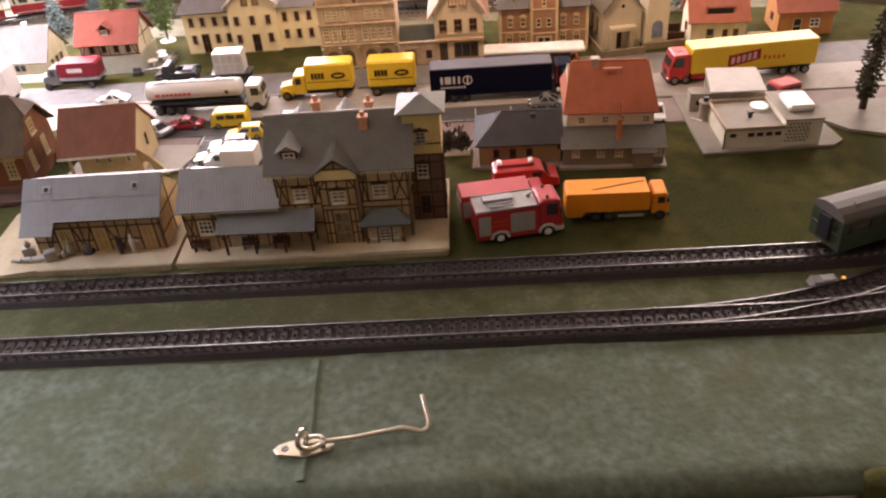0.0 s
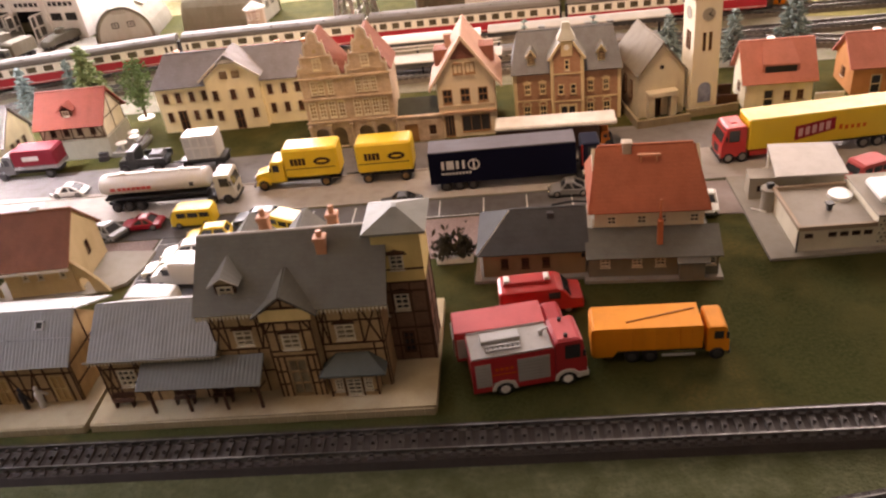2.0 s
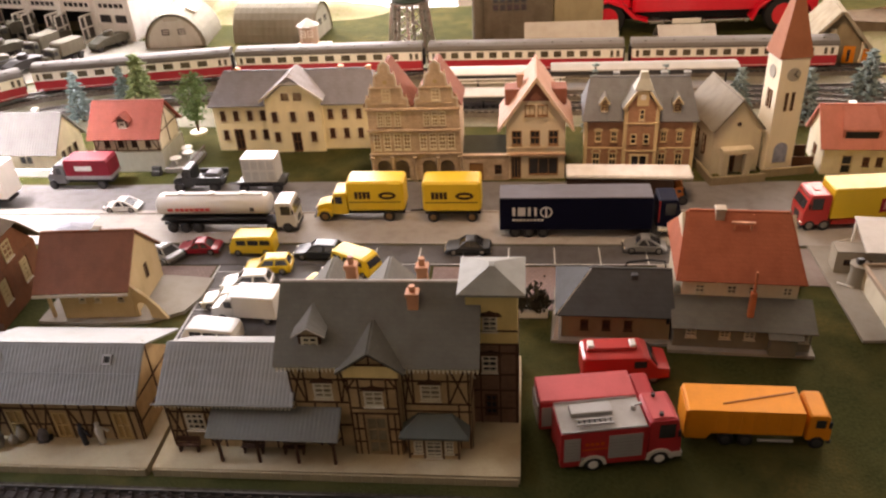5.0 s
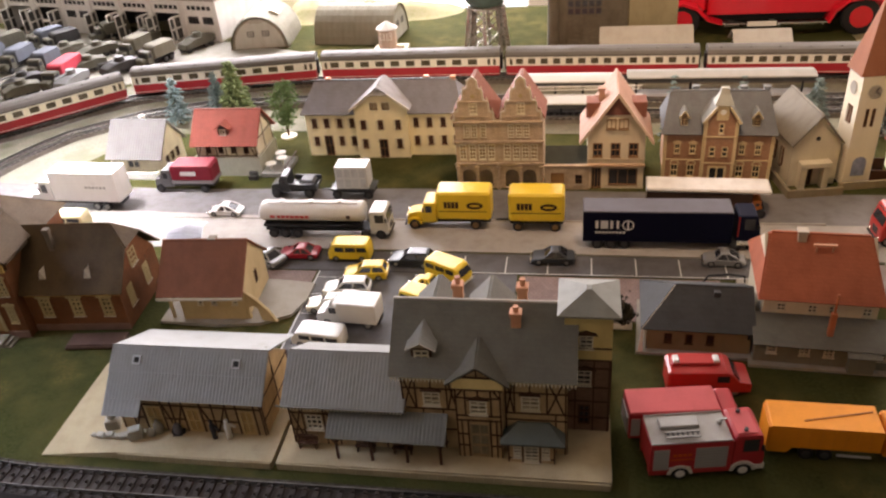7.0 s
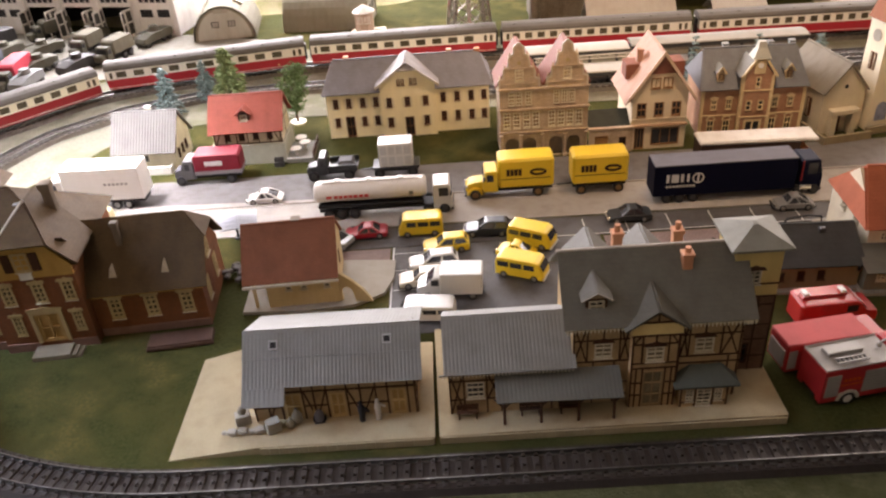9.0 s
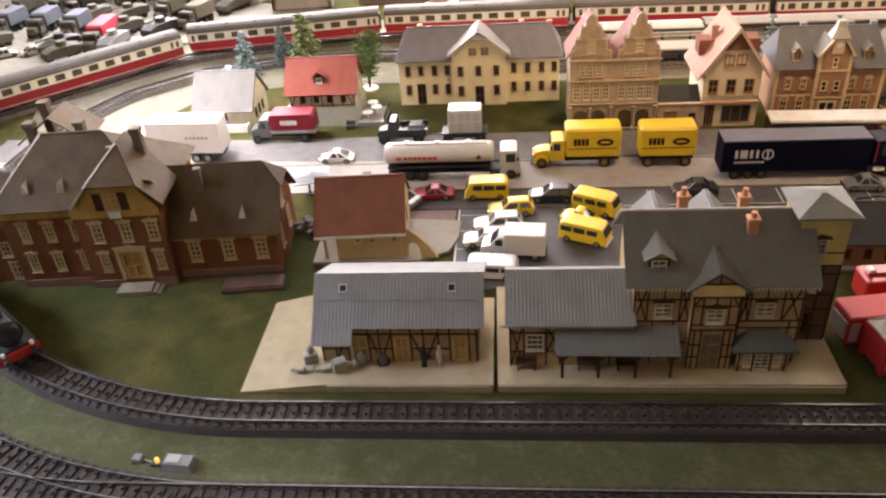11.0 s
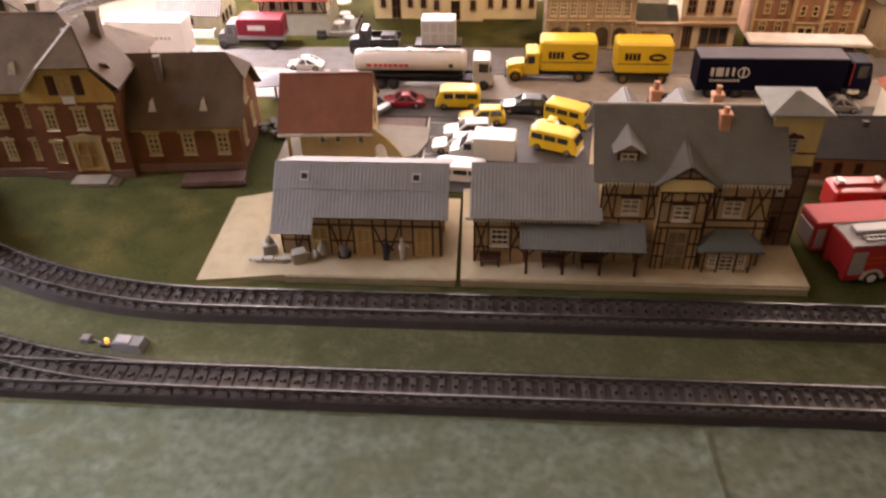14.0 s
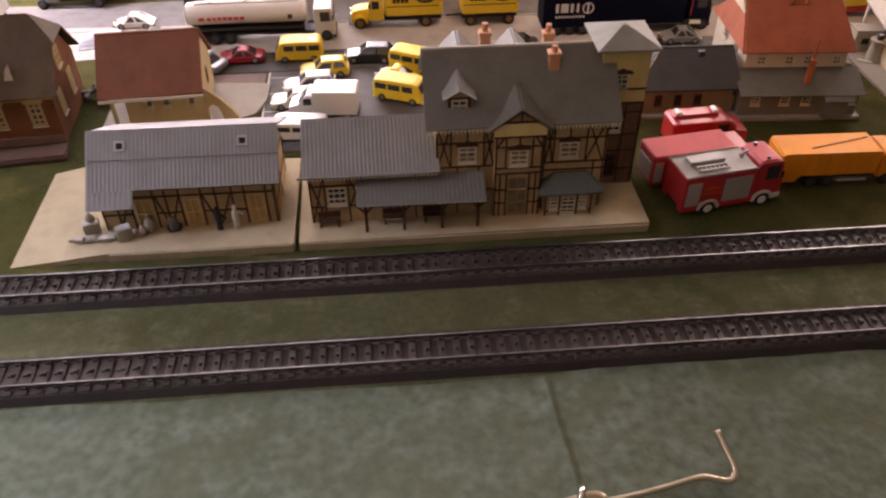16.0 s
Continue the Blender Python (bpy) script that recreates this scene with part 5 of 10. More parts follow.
gable_roof(inn, 7.6, 7.4, 4.6, 3.0, mat("dull_red_tiles", (0.42, 0.125, 0.065), 0.7, 0.16, 40, 0.3, pattern="tile", psize=(0.3, 0.2)), 0.3, 0.3, 0.16, x0=-3.8, y0=-1.8, hip=0.75)
chimney(inn, -1.3, 1.6, 7.0, 0.62, 1.4, mat("pale_brick_chimney", (0.5, 0.42, 0.33), 0.8), False)
part("roof_walk", B().rbox(-0.6, 1.0, 0.7, 0.95, 7.35, 7.5, 0.03).box(-0.4, -0.3, 0.7, 0.9, 6.9, 7.4).box(0.7, 0.8, 0.7, 0.9, 6.9, 7.4), TERRA, inn)
lw = [(x, x + 0.7, 1.1, 1.75) for x in (0.8, 3.0, 4.6, 8.0)]
b = B().at(-4.3, -3.9, 0).panel(8.9, 2.0, 0.2, lw + [(7.2, 7.7, 0.25, 1.7)]).at().box(-4.3, -4.1, -3.7, -1.8, 0, 2.0).box(4.4, 4.6, -3.7, -1.8, 0, 2.0)
part("lean_to_wall", b, GREYST, inn)
put_windows(inn, (-4.3, -3.9, 0, 0), lw, 2, 2, fw=0.09)
put_windows(inn, (-4.3, -3.9, 0, 0), [(7.2, 7.7, 0.25, 1.7)], 1, 2, TIMBER, name="door", sill=False)
slope(inn, "lean_to_roof", (-4.5, -4.3, 1.95), (4.8, -4.3, 1.95), (4.8, -1.75, 3.0), (-4.5, -1.75, 3.0), 0.12, SLATE)
part("shed_porch", B().rbox(1.9, 3.6, -4.5, -3.9, 0.2, 1.7, 0.04), GREYST, inn)
slope(inn, "porch_roof", (1.7, -4.75, 1.7), (3.9, -4.75, 1.7), (3.9, -3.6, 2.2), (1.7, -3.6, 2.2), 0.1, SLATE)
c = part("stove_pipe", B().rbox(0.45, 0.85, -3.35, -2.95, 2.3, 4.4, 0.05).cyl(0.65, -3.15, 4.4, 0.09, 1.6, n=8), mat("orange_brick_stack", (0.5, 0.16, 0.07), 0.7), inn)
annex = thing("annex_building", 6.8, 16, -2, "low tan annex under a dark grey hipped roof", "outbuilding")
part("base_plate", B().prism_z([(-4.6, -3.3), (3.6, -3.3), (3.6, 3.4), (-4.4, 3.4)], 0.004, 0.22), GREYCARD, annex)
hw = [(x, x + 0.55, 0.95, 1.75) for x in (1.3, 2.8, 4.3)]
f = gable_walls(annex, 7.4, 5.8, 2.25, 0, TANW, {"front": hw}, x0=-3.9, y0=-2.8)
put_windows(annex, f["front"], hw, 2, 3, TIMBER, 0.07)
CHARCOAL = mat("charcoal_roof", (0.062, 0.064, 0.064), 0.7, 0.16, pattern="tile", psize=(0.4, 0.25))
slope(annex, "roof_slope", (-4.25, -3.05, 2.15), (3.75, -3.05, 2.15), (3.75, 0.1, 4.05), (-1.8, 0.1, 4.05), 0.14, CHARCOAL)
slope(annex, "roof_slope", (3.75, 3.25, 2.15), (-4.25, 3.25, 2.15), (-1.8, 0.1, 4.05), (3.75, 0.1, 4.05), 0.14, CHARCOAL)
slope(annex, "roof_slope", (-4.25, 3.25, 2.15), (-4.25, -3.05, 2.15), (-1.8, 0.09, 4.05), (-1.8, 0.11, 4.05), 0.14, CHARCOAL)
part("ridge_cap", B().rbox(-1.85, 3.75, -0.02, 0.22, 4.1, 4.26), CHARCOAL, annex)
part("roof_vent", B().rbox(0.9, 1.35, -0.75, -0.35, 3.7, 4.15, 0.04), DARK, annex)
part("downpipe", B().cyl(3.3, -3.0, 1.75, 0.12, 0.28, n=8), BLACK, annex)
part("hip_edge", B().bar((-4.2, -3.0, 2.2), (-1.8, 0.1, 4.1), 0.12), CARD, annex)
part("corner_post", B().loft([[(-4.45, -3.2, 0.2), (-4.1, -3.2, 0.2), (-4.1, -2.85, 0.2), (-4.45, -2.85, 0.2)], [(-4.25, -2.95, 2.0), (-4.1, -2.95, 2.0), (-4.1, -2.85, 2.0), (-4.25, -2.85, 2.0)]]), CARD, annex)

# ---- flat-roofed station kiosk on a pale plate ----
kio = thing("flat_roof_kiosk", 29.5, 17, 0, "cream flat-roofed kiosk with lattice wall on a card base", "kiosk")
part("base_plate", B().prism_z([(-6.3, -3.8), (5.5, -3.5), (6.6, -2.6), (5.6, 5.6), (-2, 8.4), (-6.3, 8.8)], 0.004, 0.22), GREYCARD, kio)
KW = mat("kiosk_cream", (0.66, 0.61, 0.48), 0.75, 0.08)
hw = [(x, x + 0.55, 1.1, 1.45) for x in (0.4, 2.0, 2.8, 3.6, 4.4)]
f = gable_walls(kio, 5.2, 5.8, 1.8, 0, KW, {"front": hw}, x0=-4.3, y0=-3.1, z0=0.2)
put_windows(kio, f["front"], hw, 1, 1, TIMBER, 0.06, False)
hole = [(0.15 + 0.34 * i + (0.17 if k % 2 else 0), 0.38 + 0.34 * i + (0.17 if k % 2 else 0), 0.25 + 0.34 * k, 0.49 + 0.34 * k) for i in range(6) for k in range(6)]
b = B().at(0, 0, 0).panel(3.3, 2.5, 0.2, hole)
part("lattice_wall", b, KW, kio, m=T(0.92, -3.1, 0.2))
# black sheet added to stand for the shade behind the lattice holes
part("lattice_back", B().box(1.1, 4.0, -2.85, -2.8, 0.3, 2.5), BLACK, kio)
part("hall_wall", B().box(0.92, 1.1, -2.89, 2.7, 0.2, 2.7).box(4.04, 4.22, -2.89, 2.7, 0.2, 2.7).box(1.12, 4.02, 2.5, 2.7, 0.2, 2.7), KW, kio)
FLAT = mat("grey_flat_roof", (0.30, 0.265, 0.22), 0.85, 0.12, 20)
part("flat_roof", B().box(-4.2, 0.88, -3.0, 2.6, 1.95, 2.05), FLAT, kio)
for x0, x1, y0, y1 in ((-4.45, 0.9, -3.25, -3.0), (-4.45, 0.9, 2.6, 2.85), (-4.45, -4.2, -3.0, 2.6)):
    part("parapet", B().rbox(x0, x1, y0, y1, 1.95, 2.3, 0.04), mat("brown_parapet", (0.33, 0.25, 0.18), 0.7), kio)
part("hall_roof", B().rbox(0.8, 4.35, -3.25, 2.85, 2.7, 2.85, 0.04), FLAT, kio)
part("roof_light", B().rbox(1.5, 3.9, -1.9, 1.2, 2.85, 3.5, 0.2), WHITE, kio, "white raised roof light")
part("roof_drum", B().cyl(-0.1, 1.1, 2.05, 0.85, 0.28, n=24), WHITE, kio, "white round roof cap")
part("vent", B().rbox(-1.7, -1.35, -0.9, -0.55, 2.05, 2.6, 0.04).rbox(-1.8, -1.25, -1.0, -0.45, 2.55, 2.68, 0.02), DARK, kio)
part("downpipe", B().cyl(-4.4, -3.2, 0.2, 0.07, 1.8, n=8), DARK, kio)
part("round_chimney", B().cyl(-4.5, 3.1, 0.22, 0.62, 1.7, n=18, r2=0.55).cyl(-4.5, 3.1, 1.92, 0.7, 0.14, n=18), GREYCARD, kio, "round plastered stack")
part("stack_cowl", B().rbox(-4.75, -4.25, 2.9, 3.3, 2.06, 2.5, 0.04), DARK, kio)
for rx_, ry_, rz_ in ((-5.3, 2.9, -35), (-3.2, 9.7, 20)):
    solo("white_rod", B().rbox(-0.6, 0.6, -0.07, 0.07, 0, 0.1, 0.02), WHITE, "thin white plastic rod lying on the card base", "rod", group="loose white rods", m=T(29.5 + rx_, 17 + ry_, 0.225 if ry_ < 8 else 0.1, rz_))
can = thing("shelter_roof", 28.2, 22.6, -5, "thin grey slanted shelter roof by the road", "shelter")
part("roof_sheet", B().loft([[(-2.6, -2.4, 2.7), (2.7, -2.2, 2.7), (2.6, 2.4, 3.1), (-2.3, 2.5, 3.1)], [(-2.6, -2.4, 2.82), (2.7, -2.2, 2.82), (2.6, 2.4, 3.22), (-2.3, 2.5, 3.22)]]), mat("pale_shelter_sheet", (0.50, 0.47, 0.43), 0.7, 0.1), can)
f = gable_walls(can, 7.0, 1.6, 2.0, 0, mat("shelter_wall", (0.38, 0.34, 0.27), 0.8), {"front": [(x, x + 0.6, 0.9, 1.4) for x in (0.6, 2.0, 4.0, 5.0)]}, x0=-4.2, y0=-1.2)
put_windows(can, f["front"], [(x, x + 0.6, 0.9, 1.4) for x in (0.6, 2.0, 4.0, 5.0)], 2, 1, TIMBER, 0.07, False)
for x, y in ((-2.2, 2.1), (2.3, 2.1)):
    part("post", B().rbox(x - 0.08, x + 0.08, y - 0.08, y + 0.08, 0.1, 3.05, 0.02), WHITE, can)
part("wall_cap", B().box(-4.2, 2.8, -1.2, 0.4, 2.0, 2.08), FLAT, can)

# ---- back row of town houses ----
wh = thing("white_roof_house", -52.6, 44.0, -2, "cream house under a pale corrugated roof", "house")
hw = [(2.0, 3.6, 1.0, 2.0)]
rw = [(1.0, 1.6, 1.0, 2.0), (2.2, 2.8, 1.0, 2.0), (3.4, 4.0, 1.0, 2.0), (2.2, 2.8, 2.0, 2.6)]
f = gable_walls(wh, 6.4, 5.4, 2.7, 3.0, CREAMW, {"front": hw, "right": rw[:3]}, y0=-2.5)
put_windows(wh, f["front"], hw, 2, 1, PALEW)
put_windows(wh, f["right"], rw[:3], 1, 2, TIMBER, 0.08)
gable_roof(wh, 6.4, 5.4, 2.7, 3.0, mat("pale_corrugated", (0.165, 0.16, 0.148), 0.7, 0.12), 0.45, 0.35, 0.2, y0=-2.5, ribs=0.3)
part("roof_gully", B().at(1.9, 0.0, 5.0, 0, -48).rbox(-0.2, 0.2, -0.2, 1.0, 0.4, 0.75, 0.05), DARK, wh)
part("garden_wall", B().rbox(-3.4, 2.8, -3.5, -3.2, 0, 0.9, 0.05).rbox(2.6, 2.8, -3.2, -2.5, 0, 0.9, 0.05), WHITE, wh)
chimney(wh, 0.3, 0.6, 5.2, 0.5, 1.2, WHITE, False)

rh = thing("red_roof_inn", -41.5, 44.4, 0, "half-timbered house with a red roof on a pale base", "house")
part("base_storey", B().rbox(-4.0, 3.9, -2.9, 2.6, 0, 2.3, 0.05), mat("pale_green_base", (0.45, 0.46, 0.38), 0.8), rh)
hw = [(x, x + 0.6, 0.5, 1.3) for x in (1.2, 2.7, 4.2, 5.7)]
f = gable_walls(rh, 7.2, 5.2, 1.9, 2.6, CREAMW, {"front": hw}, y0=-2.6, z0=2.3)
put_windows(rh, f["front"], hw, 2, 2, TIMBER, 0.08)
beams(rh, T(-3.6, -2.6, 2.3), [(0.1 + i * 1.17, 0, 0.1 + i * 1.17, 1.9) for i in range(7)] + [(0, 0.1, 7.2, 0.1), (0, 1.75, 7.2, 1.75), (0.2, 0.1, 0.9, 1.7), (6.3, 1.7, 7.0, 0.1)])
beams(rh, T(3.6, -2.6, 2.3, 90), [(0.1, 0, 0.1, 1.9), (2.6, 0, 2.6, 4.2), (5.1, 0, 5.1, 1.9), (0, 1.8, 5.2, 1.8), (0.2, 1.8, 2.5, 4.1), (5.0, 1.8, 2.7, 4.1)])
INNRED = mat("weathered_red_tiles", (0.26, 0.066, 0.045), 0.7, 0.2, 40, 0.4, pattern="tile", psize=(0.3, 0.2), pcol=(0.3, 0.07, 0.04))
gable_roof(rh, 7.2, 5.2, 1.9, 2.6, INNRED, 0.5, 0.4, 0.16, y0=-2.6, z0=2.3)
d = part("dormer", B().at(-0.7, -2.2, 4.7).rbox(0, 1.2, 0, 1.4, 0, 0.8, 0.03), TIMBER, rh)
window(rh, T(-0.45, -2.24, 4.85), 0.7, 0.6, 2, 1)
slope(rh, "dormer_slope", (-0.95, -0.6, 5.4), (-0.95, -2.45, 5.4), (-0.1, -2.45, 6.1), (-0.1, 0.2, 6.1), 0.1, INNRED)
slope(rh, "dormer_slope", (0.75, -2.45, 5.4), (0.75, -0.6, 5.4), (-0.1, 0.2, 6.1), (-0.1, -2.45, 6.1), 0.1, INNRED)
ter = thing("beer_garden", -36.3, 43.6, 0, "small fenced terrace with white round tables", "terrace")
part("deck", B().rbox(-1.4, 1.6, -2.4, 2.0, 0, 0.5, 0.04), mat("grey_deck", (0.25, 0.25, 0.23), 0.8), ter)
b = B()
for i in range(8):
    b.rbox(1.5, 1.58, -2.4 + i * 0.6, -2.3 + i * 0.6, 0.5, 1.2, 0.01)
b.rbox(1.48, 1.6, -2.4, 2.0, 1.15, 1.25, 0.02)
part("railing", b, TIMBER, ter)
for i, (x, y) in enumerate(((-0.4, -1.4), (0.4, 0.1), (-0.2, 1.4))):
    tb = thing("garden_table", -36.3 + x, 43.6 + y, 0, "tiny white round garden table", "table", "tables on the terrace", z=0.5)
    part("tabletop", B().cyl(0, 0, 0.7, 0.62, 0.1, n=16), WHITE, tb)
    part("table_leg", B().cyl(0, 0, 0, 0.12, 0.7, n=8), WHITE, tb)
part("stairs", B().rbox(-2.6, -1.6, -3.2, -2.5, 0, 0.5, 0.03).rbox(-2.6, -1.6, -2.9, -2.5, 0.5, 0.9, 0.03), DARK, ter)

yel = thing("yellow_mansion", -24.5, 49.6, 0.5, "long yellow mansion with a grey roof and central gable", "building")
YW = mat("mansion_yellow", (0.88, 0.79, 0.52), 0.7, 0.1, 40, 0.2)
DKW = mat("dark_brown_frame", (0.14, 0.065, 0.035), 0.6)
for x0, w in ((-9.0, 6.3), (3.0, 6.0)):
    cols = (0.75, 2.2, 3.75, 5.2) if x0 < 0 else (0.65, 2.2, 3.75, 5.15)
    hw = [(x, x + 0.58, 3.55, 4.6) for x in cols] + [(x, x + 0.58, 1.35, 2.4) for i, x in enumerate(cols) if not (x0 < 0 and i == 1)]
    dr = [(1.95, 2.95, 0.05, 2.5)] if x0 < 0 else []
    f = gable_walls(yel, w, 6.0, 5.5, 0, YW, {"front": hw + dr}, x0=x0, y0=-2.7)
    put_windows(yel, f["front"], hw, 2, 3, DKW, 0.08)
    if dr:
        put_windows(yel, f["front"], dr, 2, 2, DKW, 0.12, False, "door")
hw = [(x, x + 0.62, z, z + 1.05) for x in (0.6, 2.6, 4.6) for z in (1.3, 3.6) if not (x == 2.6 and z == 1.3)] + [(x, x + 0.32, 6.05, 6.7) for x in (1.95, 2.4, 3.3, 3.75)] + [(2.5, 3.5, 0.05, 2.3)]
b = B().at(-2.9, -3.4, 0).panel(6.0, 5.6, 0.22, [h for h in hw if h[3] < 5.6])
b.at(-2.9, -3.4, 0).prism_y([(0, 5.601), (6.0, 5.601), (6.0, 6.0), (3.0, 8.2), (0, 6.0)], 0, 0.22)
b.at().box(-2.9, -2.7, -3.18, -2.7, 0, 6.0).box(2.9, 3.1, -3.18, -2.7, 0, 6.0)
part("bay_wall", b, YW, yel)
put_windows(yel, (-2.9, -3.4, 0, 0), [h for h in hw[:5]], 2, 3, DKW, 0.08)
put_windows(yel, (-2.9, -3.45, 0, 0), [h for h in hw[5:9]], 1, 2, DKW, 0.08)
put_windows(yel, (-2.9, -3.4, 0, 0), hw[9:], 2, 2, DKW, 0.12, False, "door")
for z in (5.3,):
    part("string_course", B().rbox(-9.05, 9.05, -2.78, -2.705, z, z + 0.14, 0.02), YELLOWP, yel)
SHUT = mat("pale_shutter", (0.78, 0.70, 0.48), 0.6, 0.08)
for x0, cols, y in ((3.0, (0.65, 2.2, 3.75, 5.15), -2.7), (-2.9, (0.6, 2.6, 4.6), -3.4), (-9.0, (0.75, 2.2, 3.75, 5.2), -2.7)):
    for x in cols:
        for z in (1.3, 3.5):
            if (x0 == -2.9 and x == 2.6 or x0 == -9.0 and x == 2.2) and z < 2:
                continue
            part("shutter", B().rbox(x0 + x + 0.58, x0 + x + 0.86, y - 0.05, y - 0.002, z, z + 1.1, 0.01), SHUT, yel)
            part("shutter", B().rbox(x0 + x - 0.28, x0 + x - 0.02, y - 0.05, y - 0.002, z, z + 1.1, 0.01), SHUT, yel)
GREYROOF = mat("grey_mansion_roof", (0.23, 0.23, 0.26), 0.65, 0.14, 40, 0.2, pattern="tile", psize=(0.4, 0.25))
gable_roof(yel, 18.0, 6.0, 5.5, 2.4, GREYROOF, 0.4, 0.3, 0.14, x0=-9.0, y0=-2.7, hip=1.2)
PALEROOF = mat("faded_gable_roof", (0.33, 0.32, 0.33), 0.65, 0.2, 40, 0.2, pattern="tile", psize=(0.4, 0.25))
slope(yel, "gable_slope", (-3.3, 0.4, 5.9), (-3.3, -3.8, 5.9), (0.1, -3.8, 8.5), (0.1, 0.4, 8.5), 0.14, PALEROOF)
slope(yel, "gable_slope", (3.5, -3.8, 5.9), (3.5, 0.4, 5.9), (0.1, 0.4, 8.5), (0.1, -3.8, 8.5), 0.14, PALEROOF)
VERGE = mat("pale_verge_board", (0.62, 0.56, 0.46), 0.65, 0.15)
for s in (-1, 1):
    part("verge_board", B().prism_y([(0.1 + s * 3.45, 5.82), (0.1 + s * 3.45, 6.08), (0.1 + s * 1.05, 7.9), (0.1 + s * 1.05, 7.66)][::s], -3.92, -3.81), VERGE, yel)
slab(yel, "gable_hip", [(-0.95, -3.86, 7.72), (1.15, -3.86, 7.72), (0.1, -2.7, 8.72)], 0.1, mat("pale_hip_slate", (0.36, 0.35, 0.34), 0.65, 0.14))
for cx, cy in ((-6.6, 0.6), (4.9, 0.7), (8.0, 0.4)):
    chimney(yel, cx, cy, 7.0 if abs(cx) > 2 else 7.6, 0.5, 1.5, TERRA, False)

tw_ = thing("twin_gable_house", -10.4, 42.6, 0, "ornate sandstone house with two stepped gables and arcade", "house")
SAND = mat("sandstone_print", (0.60, 0.47, 0.345), 0.75, 0.22, 60, 0.5, pattern="brick", psize=(0.4, 0.2), pcol=(0.5, 0.39, 0.28))
PINKT = mat("weathered_pink_tiles", (0.27, 0.112, 0.082), 0.7, 0.18, 40, 0.4, pattern="tile", psize=(0.28, 0.2))
cols = (0.35, 1.35, 2.35, 3.3, 4.9, 5.85, 6.75, 7.65)
hw = [(x, x + 0.72, 3.3, 5.0) for x in cols] + [(x, x + 0.62, 5.7, 7.2) for x in (0.9, 1.65, 2.6, 5.4, 6.2, 6.95)]
ar = [(0.5, 1.9, 0.05, 2.2), (2.3, 3.7, 0.05, 2.2), (5.0, 6.4, 0.05, 2.2), (6.8, 8.2, 0.05, 2.2)]
f = gable_walls(tw_, 8.9, 4.8, 7.6, 0, SAND, {"front": hw + ar, "left": [(1, 1.7, 3.4, 5), (2.8, 3.5, 3.4, 5)]}, y0=-3.6)
AMBER = mat("amber_pane", (0.30, 0.185, 0.10), 0.3, 0.4, 160, 0.05, spec=0.4)
put_windows(tw_, f["front"], hw, 2, 4, CREAMW, 0.1, pane=AMBER)
for x0, x1, z0, z1 in ar:
    r_ = (x1 - x0) / 2
    b = B().prism_y([(x0, z1 + 0.35), (x0, z1 - r_)] + [(x0 + r_ - r_ * math.cos(radians(a)), z1 - r_ + r_ * math.sin(radians(a))) for a in range(0, 181, 30)] + [(x1, z1 - r_), (x1, z1 + 0.35)], -0.06, -0.005)
    part("arch", b, SAND, tw_, m=T(-4.45, -3.6))
# taupe sheet: the lit interior behind the open arches is painted as its colour
part("shop_window", B().box(-4.2, 4.2, -3.0, -2.95, 0.1, 2.3), mat("lit_arcade_interior", (0.27, 0.22, 0.17), 0.4, 0.6, 60), tw_)
for x in (-4.35, -2.35, -0.15, 2.15, 4.3):
    part("column", B().cyl(x, -3.75, 0.2, 0.14, 2.2, n=10).rbox(x - 0.2, x + 0.2, -3.95, -3.55, 0, 0.25, 0.03).rbox(x - 0.2, x + 0.2, -3.95, -3.55, 2.35, 2.6, 0.03), SAND, tw_)
for z in (2.75, 5.25, 7.4):
    part("cornice", B().rbox(-4.6, 4.6, -3.82, -3.605, z, z + 0.22, 0.04), SAND, tw_)
for gx in (-2.45, 2.3):
    # stepped, scrolled gable front
    prof = [(-2.0, 7.6), (-2.0, 8.5), (-1.6, 8.6), (-1.5, 9.6), (-1.05, 9.8), (-0.95, 10.8), (-0.5, 11.1), (-0.45, 11.8), (0, 12.2)]
    prof = prof + [(-x, z) for x, z in prof[::-1][1:]]
    part("gable_front", B().prism_y([(gx + x, z) for x, z in prof], -3.65, -3.35), SAND, tw_)
    for (xa, za), (xb, zb) in zip(prof, prof[1:]):
        part("coping_stone", B().bar((gx + xa, -3.6, za), (gx + xb, -3.6, zb), 0.17), VERGE, tw_)
    window(tw_, T(gx - 0.42, -3.68, 8.35), 0.84, 1.15, 2, 3, CREAMW, 0.1, pane=CURTAIN)
    part("gable_niche", B().cyl(gx, -3.67, 10.2, 0.2, 0.05, "y", 12), BSURR, tw_)
    for z in (8.05, 9.65):
        part("gable_band", B().rbox(gx - 1.6, gx + 1.6, -3.75, -3.655, z - 0.1, z + 0.06, 0.02), SAND, tw_)
    slope(tw_, "roof_slope", (gx - 2.3, 1.3, 7.6), (gx - 2.3, -3.3, 7.6), (gx, -3.3, 11.6), (gx, 0.2, 11.6), 0.14, PINKT)
    slope(tw_, "roof_slope", (gx + 2.3, -3.3, 7.6), (gx + 2.3, 1.3, 7.6), (gx, 0.2, 11.6), (gx, -3.3, 11.6), 0.14, PINKT)
    for s in (-1, 1):
        for (x, z) in ((1.9, 8.6), (1.4, 9.7), (0.9, 10.9)):
            part("finial", B().cyl(gx + s * x, -3.5, z - 0.1, 0.12, 0.45, n=8, r2=0.04), SAND, tw_)
    part("rear_gable", B().prism_y([(gx - 2.0, 7.6), (gx + 2.0, 7.6), (gx, 10.6)], 0.3, 0.6), SAND, tw_)

